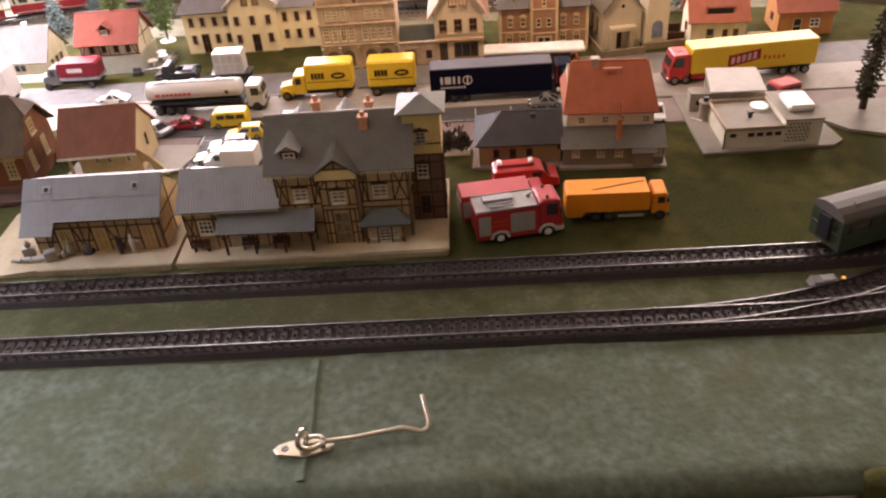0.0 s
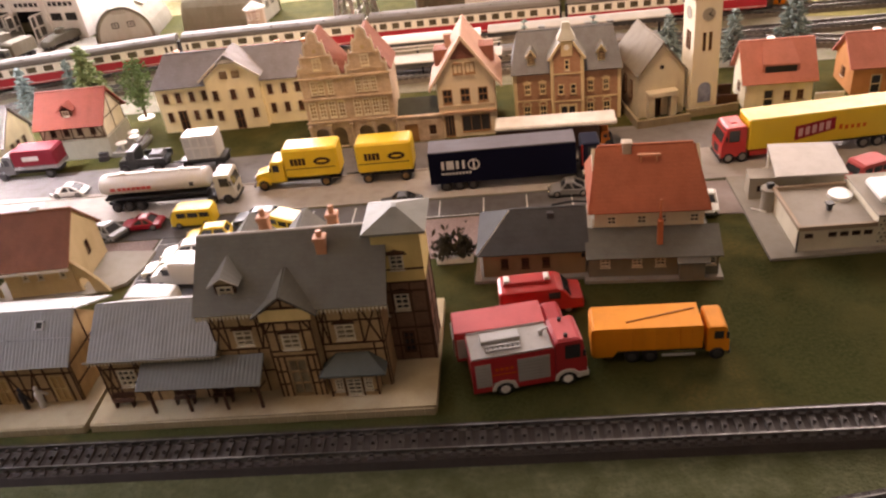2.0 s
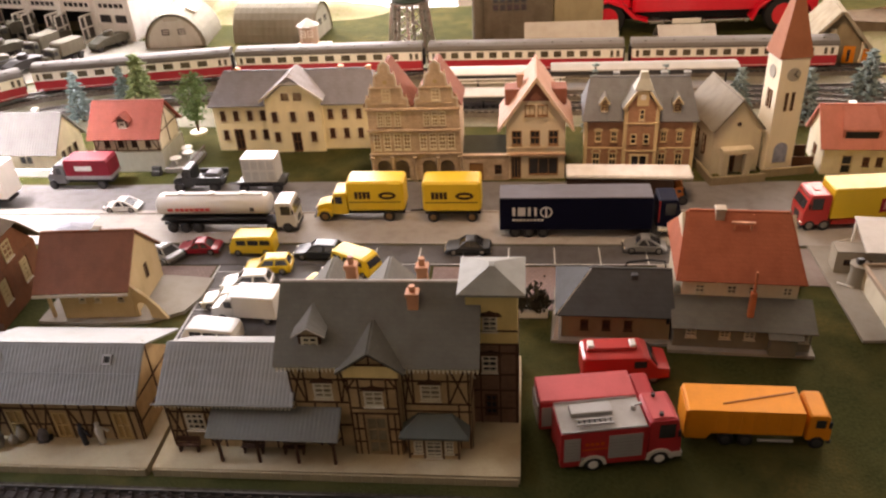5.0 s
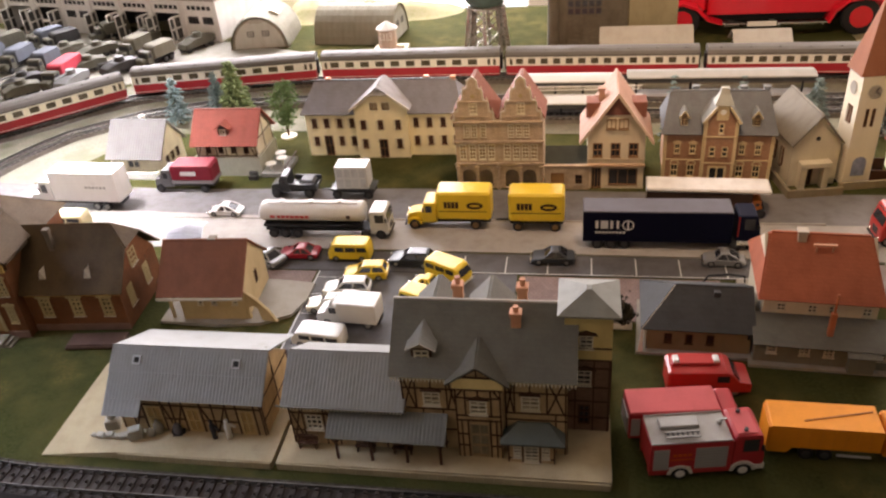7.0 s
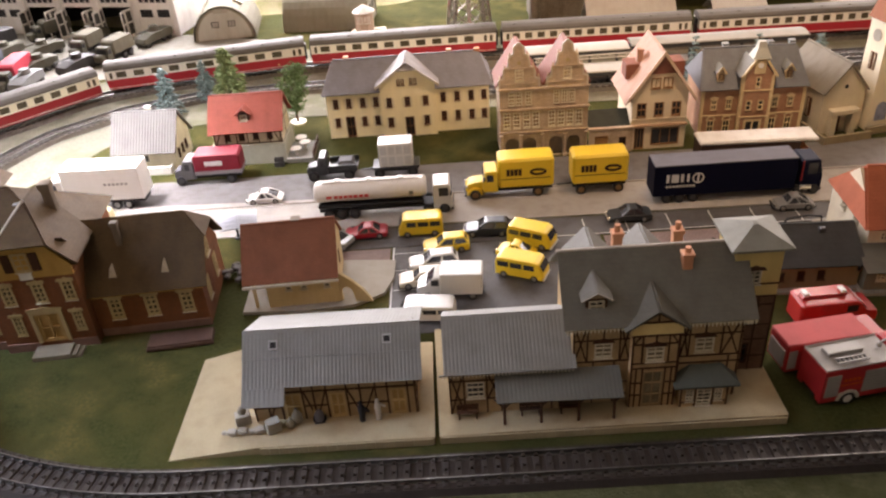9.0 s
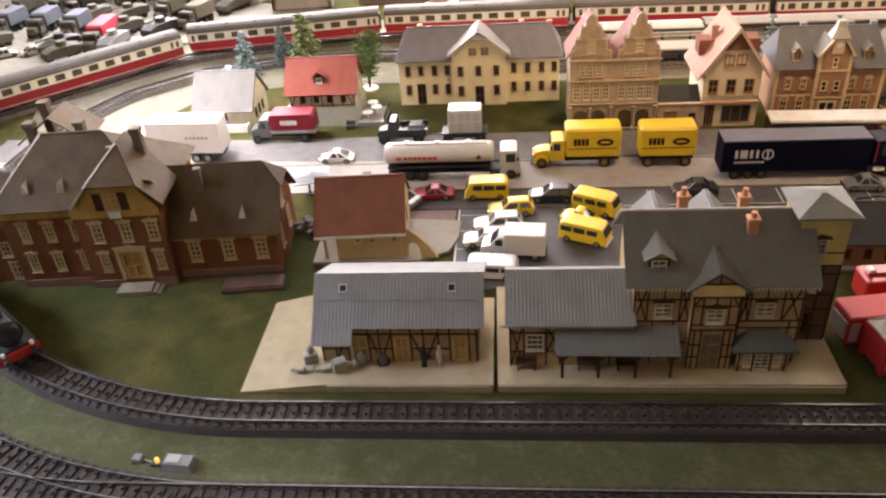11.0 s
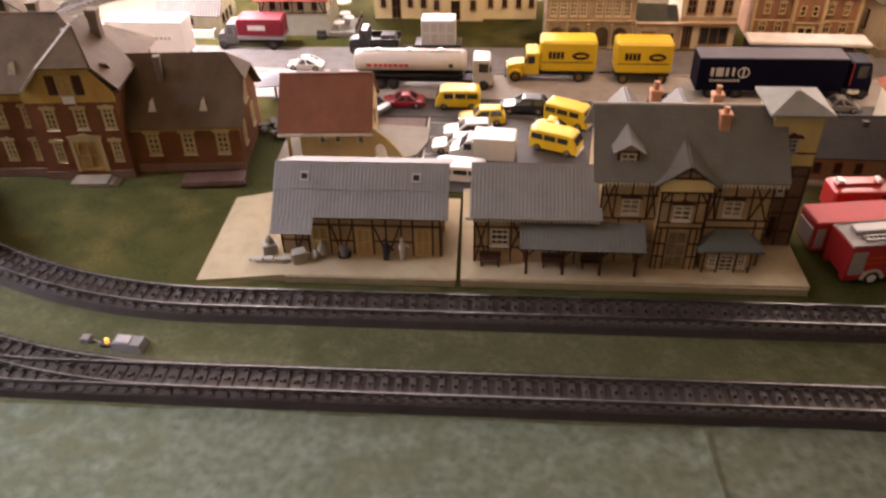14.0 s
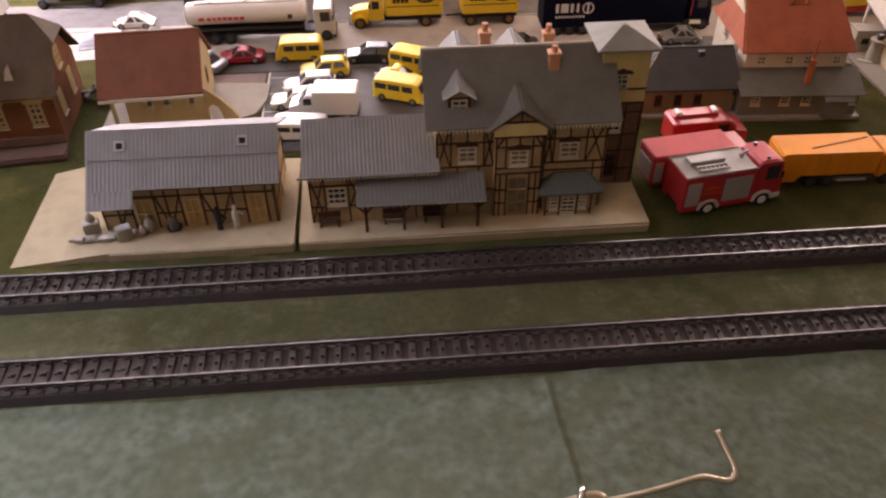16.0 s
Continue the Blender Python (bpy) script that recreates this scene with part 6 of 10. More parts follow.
gate = thing("courtyard_wall", -3.6, 38.7, 0, "sandstone courtyard wall with a wooden gate", "wall")
b = B().panel(4.5, 2.6, 0.25, [(0.6, 2.0, 0.0, 1.9), (3.1, 3.8, 0.7, 1.7)])
part("wall", b, SAND, gate, m=T(-2.2, 0))
part("gate_leaf", B().rbox(-1.58, -0.22, 0.1, 0.2, 0, 1.88, 0.03), mat("gate_wood", (0.32, 0.17, 0.07), 0.6, 0.2), gate)
window(gate, T(0.9, 0, 0.7), 0.7, 1.0, 2, 2, TIMBER)
part("coping", B().rbox(-2.3, 2.4, -0.1, 0.35, 2.6, 2.78, 0.04), SAND, gate)
part("shed_roof", B().loft([[(-2.2, 0.4, 2.5), (2.3, 0.4, 2.5), (2.3, 2.6, 3.6), (-2.2, 2.6, 3.6)], [(-2.2, 0.4, 2.65), (2.3, 0.4, 2.65), (2.3, 2.6, 3.75), (-2.2, 2.6, 3.75)]]), mat("dark_green_shed", (0.05, 0.055, 0.045), 0.8), gate)

pk = thing("gabled_shop_house", 1.3, 42.2, 0, "cream shop house with a steep pinkish tiled gable roof", "house")
PKW = mat("pale_cream_wall", (0.72, 0.62, 0.45), 0.75, 0.1, 40, 0.25)
OAK = mat("brown_frame", (0.27, 0.15, 0.07), 0.6)
hw = [(x, x + 0.95, 3.6, 5.1) for x in (0.5, 2.25, 4.0)]
sh_ = [(0.4, 1.4, 0.05, 2.4), (2.1, 5.0, 0.4, 2.3)]
f = gable_walls(pk, 5.6, 6.4, 6.1, 3.9, PKW, {"front": hw + sh_, "right": [(1.5, 2.3, 3.6, 5), (4, 4.8, 3.6, 5)]}, y0=-3.2, axis="y")
put_windows(pk, f["front"], hw, 2, 2, OAK, 0.1)
put_windows(pk, f["front"], sh_, 3, 1, OAK, 0.1, False, "shop_window")
put_windows(pk, f["right"], [(1.5, 2.3, 3.6, 5), (4, 4.8, 3.6, 5)], 2, 2, OAK, 0.1)
for wx in (1.75, 2.95):
    window(pk, T(-2.8 + wx, -3.26, 6.6), 0.95, 1.1, 2, 1, OAK, 0.1)
part("awning_band", B().rbox(-2.9, 2.9, -3.5, -3.205, 2.55, 2.8, 0.04), mat("faded_pink_band", (0.45, 0.30, 0.2), 0.7), pk)
part("sill_band", B().rbox(-2.85, 2.85, -3.3, -3.205, 3.25, 3.42, 0.03), PKW, pk)
part("gable_infill", B().prism_y([(-1.5, 8.1), (1.5, 8.1), (0, 10.0)], -3.3, -3.21), PINKT, pk)
PINK2 = mat("pale_pink_tiles", (0.46, 0.27, 0.20), 0.7, 0.15, 40, 0.4, pattern="tile", psize=(0.28, 0.2))
gable_roof(pk, 5.6, 6.4, 6.1, 4.0, PINK2, 0.7, 0.4, 0.16, y0=-3.2, axis="y")
for s in (-1, 1):
    part("verge_board", B().prism_y([(s * 3.55, 5.1), (s * 3.55, 5.5), (0, 10.55), (0, 10.05)][::s], -3.72, -3.615), mat("pink_verge_board", (0.66, 0.50, 0.38), 0.65, 0.15), pk)
    part("roof_dormer", B().rbox(min(s * 1.3, s * 3.0), max(s * 1.3, s * 3.0), -0.4, 1.6, 6.6, 8.2, 0.05), PINKT, pk)
chimney(pk, -1.5, 0.4, 8.0, 0.6, 1.8, PINK2, False)

th = thing("town_hall", 11.4, 43.8, -2.5, "brick town hall with pale quoins, grey roof and clock gable", "building")
TB = mat("town_hall_brick", (0.46, 0.245, 0.145), 0.75, 0.2, 50, 0.3, pattern="brick", psize=(0.3, 0.1), pcol=(0.38, 0.25, 0.17))
hw = [(x, x + 0.62, 3.0, 4.2) for x in (0.9, 2.4, 7.1, 8.6)] + [(x, x + 0.75, 0.5, 1.9) for x in (0.7, 2.3, 7.0, 8.6)]
f = gable_walls(th, 10.2, 6.4, 5.5, 0, TB, {"front": hw}, y0=-3.2)
put_windows(th, f["front"], hw, 2, 2, SURR, 0.1)
cw = [(0.5, 1.1, 3.1, 4.2), (1.7, 2.3, 3.1, 4.2), (0.55, 2.35, 0.05, 2.1), (1.2, 1.7, 5.6, 6.7)]
b = B().at(-1.4, -3.9, 0).panel(2.9, 6.9, 0.22, cw).at(-1.4, -3.9, 0).prism_y([(0, 6.901), (2.9, 6.901), (2.0, 8.0), (0.9, 8.0)], 0, 0.22).at().box(-1.4, -1.2, -3.68, -3.2, 0, 6.9).box(1.3, 1.5, -3.68, -3.2, 0, 6.9)
part("clock_bay", b, TB, th)
put_windows(th, (-1.4, -3.9, 0, 0), cw[:2] + cw[3:], 1, 2, SURR, 0.1)
put_windows(th, (-1.4, -3.9, 0, 0), cw[2:3], 2, 1, SURR, 0.22, False, "door")
for x in (-5.1, -1.42, 1.5, 5.1):
    part("quoin", B().rbox(x - 0.17, x + 0.17, -3.96 if abs(x) < 3 else -3.28, -3.6 if abs(x) < 3 else -3.1, 0, 5.6 if abs(x) > 3 else 6.9, 0.04), SURR, th)
for z in (2.35, 5.2):
    part("string_course", B().rbox(-5.15, 5.15, -3.28, -3.205, z, z + 0.16, 0.03), SURR, th)
    part("string_course", B().rbox(-1.5, 1.6, -4.0, -3.905, z, z + 0.16, 0.03), SURR, th)
for x in (0.7, 2.3, 7.0, 8.6):
    b = B().prism_y([(0.375 + r * math.cos(radians(g)), r * math.sin(radians(g))) for r, gs in ((0.5, range(0, 181, 30)), (0.36, range(180, -1, -30))) for g in gs], -0.07, 0.0)
    part("window_arch", b, SURR, th, m=T(-5.1 + x, -3.2, 1.9))
for x in (0.9, 2.4, 7.1, 8.6):
    part("window_hood", B().prism_y([(-0.12, 0), (0.74, 0), (0.74, 0.12), (0.31, 0.32), (-0.12, 0.12)], -0.08, 0.0), SURR, th, m=T(-5.1 + x, -3.2, 4.22))
TSLATE = mat("blue_grey_slate", (0.150, 0.158, 0.172), 0.6, 0.2, 40, 0.2, pattern="tile", psize=(0.4, 0.22))
gable_roof(th, 10.2, 6.4, 5.5, 2.9, TSLATE, 0.3, 0.25, 0.14, y0=-3.2, hip=0.7)
for p, q, r, s in (((-1.75, -1.0, 6.7), (-1.75, -4.1, 6.7), (-0.5, -4.1, 8.3), (-0.5, -1.0, 8.3)), ((1.85, -4.1, 6.7), (1.85, -1.0, 6.7), (0.6, -1.0, 8.3), (0.6, -4.1, 8.3))):
    slope(th, "gable_slope", p, q, r, s, 0.12, SLATE)
for s in (-1, 1):
    part("gable_edge", B().bar((0.05 + s * 1.75, -4.08, 6.75), (0.05 + s * 0.6, -4.08, 8.4), 0.2), SURR, th)
part("clock_turret", B().rbox(-0.5, 0.6, -3.98, -2.7, 7.0, 8.6, 0.05), SURR, th)
part("clock_face", B().cyl(0.05, -4.03, 7.9, 0.28, 0.04, "y", 18), WHITE, th, "small white clock face")
part("turret_cap", B().loft([[(-0.85, -4.15, 8.6), (0.95, -4.15, 8.6), (0.95, -2.5, 8.6), (-0.85, -2.5, 8.6)], [(-0.4, -3.7, 9.6), (0.5, -3.7, 9.6), (0.5, -3.0, 9.6), (-0.4, -3.0, 9.6)], [(-0.3, -3.6, 10.2), (0.4, -3.6, 10.2), (0.4, -3.1, 10.2), (-0.3, -3.1, 10.2)]]), mat("verdigris_pale", (0.42, 0.43, 0.38), 0.6), th)
for x in (-3.4, 3.4):
    part("dormer", B().rbox(x - 0.33, x + 0.33, -2.9, -1.6, 6.0, 6.9, 0.03), SURR, th)
    for s in (-1, 1):
        slope(th, "dormer_slope", (x + s * 0.5, -2.2 - s * 0.8, 6.8), (x + s * 0.5, -2.2 + s * 0.8, 6.8), (x, -2.2 + s * 0.8, 7.55), (x, -2.2 - s * 0.8, 7.55), 0.08, SLATE)
    part("dormer_edge", B().bar((x - 0.48, -3.02, 6.82), (x, -3.02, 7.55), 0.12).bar((x + 0.48, -3.02, 6.82), (x, -3.02, 7.55), 0.12), SURR, th)
    window(th, T(x - 0.25, -2.95, 6.15), 0.5, 0.7, 1, 2, TIMBER, 0.08)
for x in (-2.2, 2.4, 4.6):
    chimney(th, x, 1.0, 7.4, 0.55, 1.5, mat("grey_chimney", (0.22, 0.23, 0.23), 0.7), False)

ch = thing("church", 21.6, 43, 9, "pale village church with grey roof and tall square tower", "church")
CW = mat("church_plaster", (0.60, 0.545, 0.41), 0.8, 0.12, 40, 0.3)
hw = [(1.6, 2.3, 0.05, 2.0)]
sw_ = [(x, x + 0.6, 1.3, 3.3) for x in (1.2, 3.0, 4.8)]
f = gable_walls(ch, 4.6, 7.4, 4.5, 2.8, CW, {"front": hw, "left": sw_, "right": sw_}, x0=-4.0, y0=-2.8, axis="y")
put_windows(ch, f["front"], hw, 2, 1, DKW, 0.1, False, "door")
put_windows(ch, f["left"], sw_, 1, 3, DKW, 0.08)
put_windows(ch, f["right"], sw_, 1, 3, DKW, 0.08)
part("round_window", B().cyl(-1.7, -2.85, 5.0, 0.22, 0.06, "y", 12), GLASS, ch)
gable_roof(ch, 4.6, 7.4, 4.5, 2.8, mat("grey_church_roof", (0.19, 0.172, 0.14), 0.8, 0.22, 30), 0.12, 0.3, 0.16, x0=-4.0, y0=-2.8, axis="y")
part("porch", B().rbox(-3.2, -2.6, -3.7, -2.8, 0, 2.3, 0.03).rbox(-1.0, -0.4, -3.7, -2.8, 0, 2.3, 0.03).rbox(-3.3, -0.3, -3.8, -2.8, 2.3, 2.8, 0.04), CW, ch)
TWH = mat("tower_plaster", (0.70, 0.64, 0.50), 0.75, 0.07, 40, 0.2)
tf = [(0.85, 1.15, 6.2, 8.0), (1.45, 1.75, 6.2, 8.0)]
f = gable_walls(ch, 2.6, 2.8, 11.2, 0, TWH, {"front": tf, "left": [(1.0, 1.3, 6.2, 8.0), (1.5, 1.8, 6.2, 8.0)]}, x0=1.1, y0=-3.4)
put_windows(ch, f["front"], tf, 1, 1, DKW, 0.06, False)
put_windows(ch, f["left"], [(1.0, 1.3, 6.2, 8.0), (1.5, 1.8, 6.2, 8.0)], 1, 1, DKW, 0.06, False)
part("clock_face", B().cyl(2.4, -3.46, 9.7, 0.62, 0.05, "y", 24), mat("clock_grey", (0.33, 0.31, 0.27), 0.6), ch, "round grey clock face")
part("clock_face", B().at(1.08, -2.0, 9.7).cyl(0, 0, 0, 0.62, -0.05, "x", 24), mat("clock_grey", (0.33, 0.31, 0.27), 0.6), ch)
for a in (35, 120):
    part("clock_hand", B().at(2.4, -3.5, 9.7, 0, 0, a).box(-0.04, 0.04, -0.02, 0.0, 0, 0.48), BLACK, ch)
b = B().prism_y([(1.75, 1.0), (3.05, 1.0), (3.05, 2.4)] + [(2.4 + 0.65 * math.cos(radians(a)), 2.4 + 0.65 * math.sin(radians(a))) for a in (30, 60, 90, 120, 150)] + [(1.75, 2.4)], -3.45, -3.405)
part("painted_panel", b, mat("faded_blue_mural", (0.22, 0.25, 0.36), 0.8, 0.6, 220), ch, "faded blue painted arched wall panel")
b = B()
b.loft([[(2.4 + r * sx, -1.9 + r * sy, z) for sx, sy in ((-1, -1), (1, -1), (1, 1), (-1, 1))] for r, z in ((1.55, 11.2), (1.52, 11.35), (0.8, 14.6), (0.02, 18.2))])
part("spire", b, mat("spire_shingle", (0.30, 0.12, 0.065), 0.7, 0.12, 40, 0.3, pattern="tile", psize=(0.25, 0.2)), ch)
part("churchyard_wall", B().rbox(-4.6, 0.4, -5.4, -5.1, 0, 0.9, 0.04).rbox(-4.9, -4.6, -5.4, 2.5, 0, 0.9, 0.04).rbox(0.4, 5.6, -4.4, -4.1, 0, 0.8, 0.04), mat("mossy_stone", (0.25, 0.21, 0.14), 0.85, 0.2), ch)

for nm, x, y, W, lab, wallm, door_ in (("red_roof_house", 31.5, 41.8, 6.2, "cream cottage with a salmon red roof and wide dormer", CREAMW, True), ("timber_cottage", 42.0, 43.2, 6.2, "orange timber cottage with a faded red roof", mat("orange_timber", (0.5, 0.23, 0.09), 0.7, 0.15), False)):
    hs = thing(nm, x, y, -3, lab, "house")
    hw = [(3.6, 4.2, 0.9, 1.8), (4.8, 5.4, 0.9, 1.8)] if door_ else [(3.6, 4.7, 0.9, 1.9)]
    dw = [(1.7, 2.7, 0.05, 2.0)]
    f = gable_walls(hs, W, 5.2, 2.9, 3.0 if door_ else 2.4, wallm, {"front": hw + dw, "left": [(2, 2.8, 1, 2)]}, y0=-2.6)
    put_windows(hs, f["front"], hw, 2, 2, WHITE if not door_ else DKW, 0.1)
    put_windows(hs, f["front"], dw, 1, 2, mat("pale_door", (0.5, 0.42, 0.28), 0.6), 0.1, False, "door")
    put_windows(hs, f["left"], [(2, 2.8, 1, 2)], 2, 2, DKW, 0.08)
    SALMON = mat("salmon_tiles", (0.50, 0.195, 0.155), 0.7, 0.12, 40, 0.4, pattern="tile", psize=(0.3, 0.2), pcol=(0.42, 0.13, 0.09))
    gable_roof(hs, W, 5.2, 2.9, 3.0 if door_ else 2.4, SALMON, 0.25, 0.4, 0.16, y0=-2.6)
    if door_:
        b = B().loft([[(-1.6, -2.2, 3.2), (1.8, -2.2, 3.2), (1.3, 0.0, 5.8), (-1.3, 0.0, 5.8)], [(-1.6, -2.2, 4.35), (1.8, -2.2, 4.35), (1.35, -0.2, 5.98), (-1.3, -0.2, 5.98)]])
        part("shed_dormer", b, SALMON, hs)
        part("dormer_opening", B().box(-1.35, 1.55, -2.27, -2.21, 3.55, 4.2), BLACK, hs)
        part("side_pen", B().rbox(-5.6, -3.6, -1.8, -1.6, 0, 1.4, 0.03).rbox(-5.6, -5.4, -1.6, 1.0, 0, 1.4, 0.03).rbox(-5.6, -3.6, 1.0, 1.2, 0, 1.4, 0.03), TIMBER, hs)
        part("garden_wall", B().rbox(3.5, 6.2, -2.4, -2.2, 0, 1.2, 0.03), CREAMW, hs)
    chimney(hs, -0.4, 0.5, 5.0 if door_ else 4.4, 0.55, 1.3, WHITE, False)


# ---- vehicles ----
RIM = mat("silver_rim", (0.24, 0.235, 0.225), 0.5, 0.1, metal=0.3)
WHEELS = {}


def wheel(parent, x, y, r, w=0.3, rim=None):
    """A tyre with its rim; y is the outer face's side."""
    rim = rim or RIM
    key = (round(r, 2), w, rim.name)
    if key not in WHEELS:
        t = B()
        t.loft([[(rr * math.cos(a), yy, rr * math.sin(a)) for a in [2 * math.pi * i / 18 for i in range(18)]] for rr, yy in ((r * 0.9, -w / 2), (r, -w / 2 + 0.05), (r, w / 2 - 0.05), (r * 0.9, w / 2))])
        q = B()
        q.loft([[(rr * math.cos(a), yy, rr * math.sin(a)) for a in [2 * math.pi * i / 14 for i in range(14)]] for rr, yy in ((r * 0.2, -w / 2 - 0.03), (r * 0.34, -w / 2 - 0.03), (r * 0.6, -w / 2 - 0.012), (r * 0.6, w / 2 + 0.012), (r * 0.34, w / 2 + 0.03), (r * 0.2, w / 2 + 0.03))])
        WHEELS[key] = (t.mesh("wheel", BLACK, True), q.mesh("rim", rim))
    o = part("wheel", WHEELS[key][0], None, parent, m=T(x, y, r))
    part("rim", WHEELS[key][1], None, o)


def shell(b, prof, W, edge=0.14, k=0.94):
    """A body from a side profile (x, z), W wide, its side edges rounded."""
    cx = sum(p[0] for p in prof) / len(prof)
    cz = sum(p[1] for p in prof) / len(prof)
    rings = []
    for y, s in ((-W / 2, k), (-W / 2 + edge * 0.35, (1 + k) / 2 + 0.01), (-W / 2 + edge, 1), (W / 2 - edge, 1), (W / 2 - edge * 0.35, (1 + k) / 2 + 0.01), (W / 2, k)):
        rings.append([(cx + (x - cx) * s, y, cz + (z - cz) * s) for x, z in prof])
    return b.loft(rings)


def paint(name, col, rough=0.32):
    return mat(name, col, rough, 0.05, 30, 0.02, spec=0.5)


YEL = paint("yellow_paint", (0.76, 0.52, 0.025), 0.42)
WHT = paint("white_paint", (0.58, 0.565, 0.525))
BLK = paint("black_paint", (0.025, 0.028, 0.03))
RED = paint("bright_red_paint", (0.5, 0.035, 0.03))
NAVY = mat("navy_paint", (0.004, 0.005, 0.018), 0.55, 0.08, 30, 0.05, spec=0.08)
ORANGE = paint("orange_paint", (0.8, 0.26, 0.01), 0.45)
OLIVE = mat("olive_drab", (0.115, 0.112, 0.088), 0.7, 0.2, 60)


def car(label, x, y, rz, paint_, L=4.4, W=1.85, H=1.55, style="sedan", group="parked model cars", z=0.07):
    L, W, H = L * 0.88, W * 0.9, H * 0.86
    t = thing("model_car", x, y, rz, label, "car", group, z=z)
    h, g = L / 2, 0.22
    if style == "van":
        prof = [(-h, g), (-h, H * 0.72), (-h + 0.15, H * 0.96), (-h + 0.4, H), (h * 0.62, H), (h * 0.78, H * 0.93), (h * 0.96, H * 0.55), (h, H * 0.45), (h, g)]
        part("body", shell(B(), prof, W, 0.2, 0.93), paint_, t, smooth=False)
        for s in (-1, 1):
            for i, (a, c) in enumerate(((-h + 0.25, -h * 0.42), (-h * 0.36, h * 0.12), (h * 0.2, h * 0.62))):
                yy = s * (W / 2 - 0.012)
                part("side_window", B().box(a, c, min(yy, yy + s * 0.03), max(yy, yy + s * 0.03), H * 0.58, H * 0.84), GLASS, t)
        part("windscreen", B().loft([[(h * 0.825, y_, H * 0.86) for y_ in (-W * 0.38, W * 0.38)] + [(h * 0.965, y_, H * 0.575) for y_ in (W * 0.42, -W * 0.42)], [(h * 0.825 + 0.05, y_, H * 0.87) for y_ in (-W * 0.38, W * 0.38)] + [(h * 0.965 + 0.05, y_, H * 0.585) for y_ in (W * 0.42, -W * 0.42)]]), GLASS, t)
        part("bumper", B().rbox(h - 0.06, h + 0.07, -W / 2, W / 2, g, g + 0.2, 0.04), WHT if paint_ is not WHT else DARK, t)
    else:
        belt = H * 0.58
        if style == "beetle":
            low = [(-h, g), (-h, belt * 0.6), (-h * 0.75, belt * 0.95), (h * 0.45, belt * 0.98), (h * 0.85, belt * 0.8), (h, belt * 0.5), (h, g)]
            c0, c1, r0, r1 = (-h * 0.72, h * 0.42, -h * 0.22, h * 0.18)
        elif style == "wagon":
            low = [(-h, g), (-h, belt), (-h * 0.9, belt * 1.04), (h * 0.38, belt * 1.02), (h * 0.9, belt * 0.84), (h, belt * 0.66), (h, g)]
            c0, c1, r0, r1 = (-h * 0.96, h * 0.42, -h * 0.8, h * 0.1)
        else:
            low = [(-h, g), (-h, belt * 0.85), (-h * 0.92, belt * 0.98), (h * 0.34, belt), (h * 0.9, belt * 0.8), (h, belt * 0.6), (h, g)]
            c0, c1, r0, r1 = (-h * 0.66, h * 0.4, -h * 0.34, h * 0.08)
        part("body", shell(B(), low, W, 0.2, 0.92), paint_, t)
        wb, wt = W * 0.43, W * 0.34
        quad = lambda a, c, w_, z_: [(a, -w_, z_), (c, -w_, z_), (c, w_, z_), (a, w_, z_)]
        part("glasshouse", B().loft([quad(c0, c1, wb, belt * 0.94), quad(r0, r1, wt, H - 0.1)]), GLASS, t)
        part("roof", B().loft([quad(r0 - 0.04, r1 + 0.04, wt + 0.02, H - 0.12), quad(r0, r1, wt, H - 0.02), quad(r0 + 0.2, r1 - 0.2, wt * 0.8, H + 0.03)]), paint_, t)
        for s in (-1, 1):
            for (a, c) in (((c0, r0), (0, 0)), ((c1, r1), (0, 0)), (((c0 + c1) / 2 - 0.05, (r0 + r1) / 2), (0, 0))):
                part("pillar", B().bar((a[0], s * wb, belt * 0.94), (a[1], s * wt, H - 0.08), 0.13), paint_, t)
        for s in (-1, 1):
            part("headlight", B().cyl(h - 0.09, s * W * 0.33, belt * 0.62, 0.13, 0.1, "x", 10), CHROME, t)
        for e in (-1, 1):
            part("bumper", B().rbox(min(e * (h - 0.06), e * (h + 0.07)), max(e * (h - 0.06), e * (h + 0.07)), -W * 0.46, W * 0.46, g + 0.04, g + 0.2, 0.03), DARK if paint_ is not BLK else CHROME, t)
    for wx in (-h * 0.62, h * 0.62):
        for s in (-1, 1):
            wheel(t, wx, s * (W / 2 - 0.1), 0.32, 0.24)
    return t


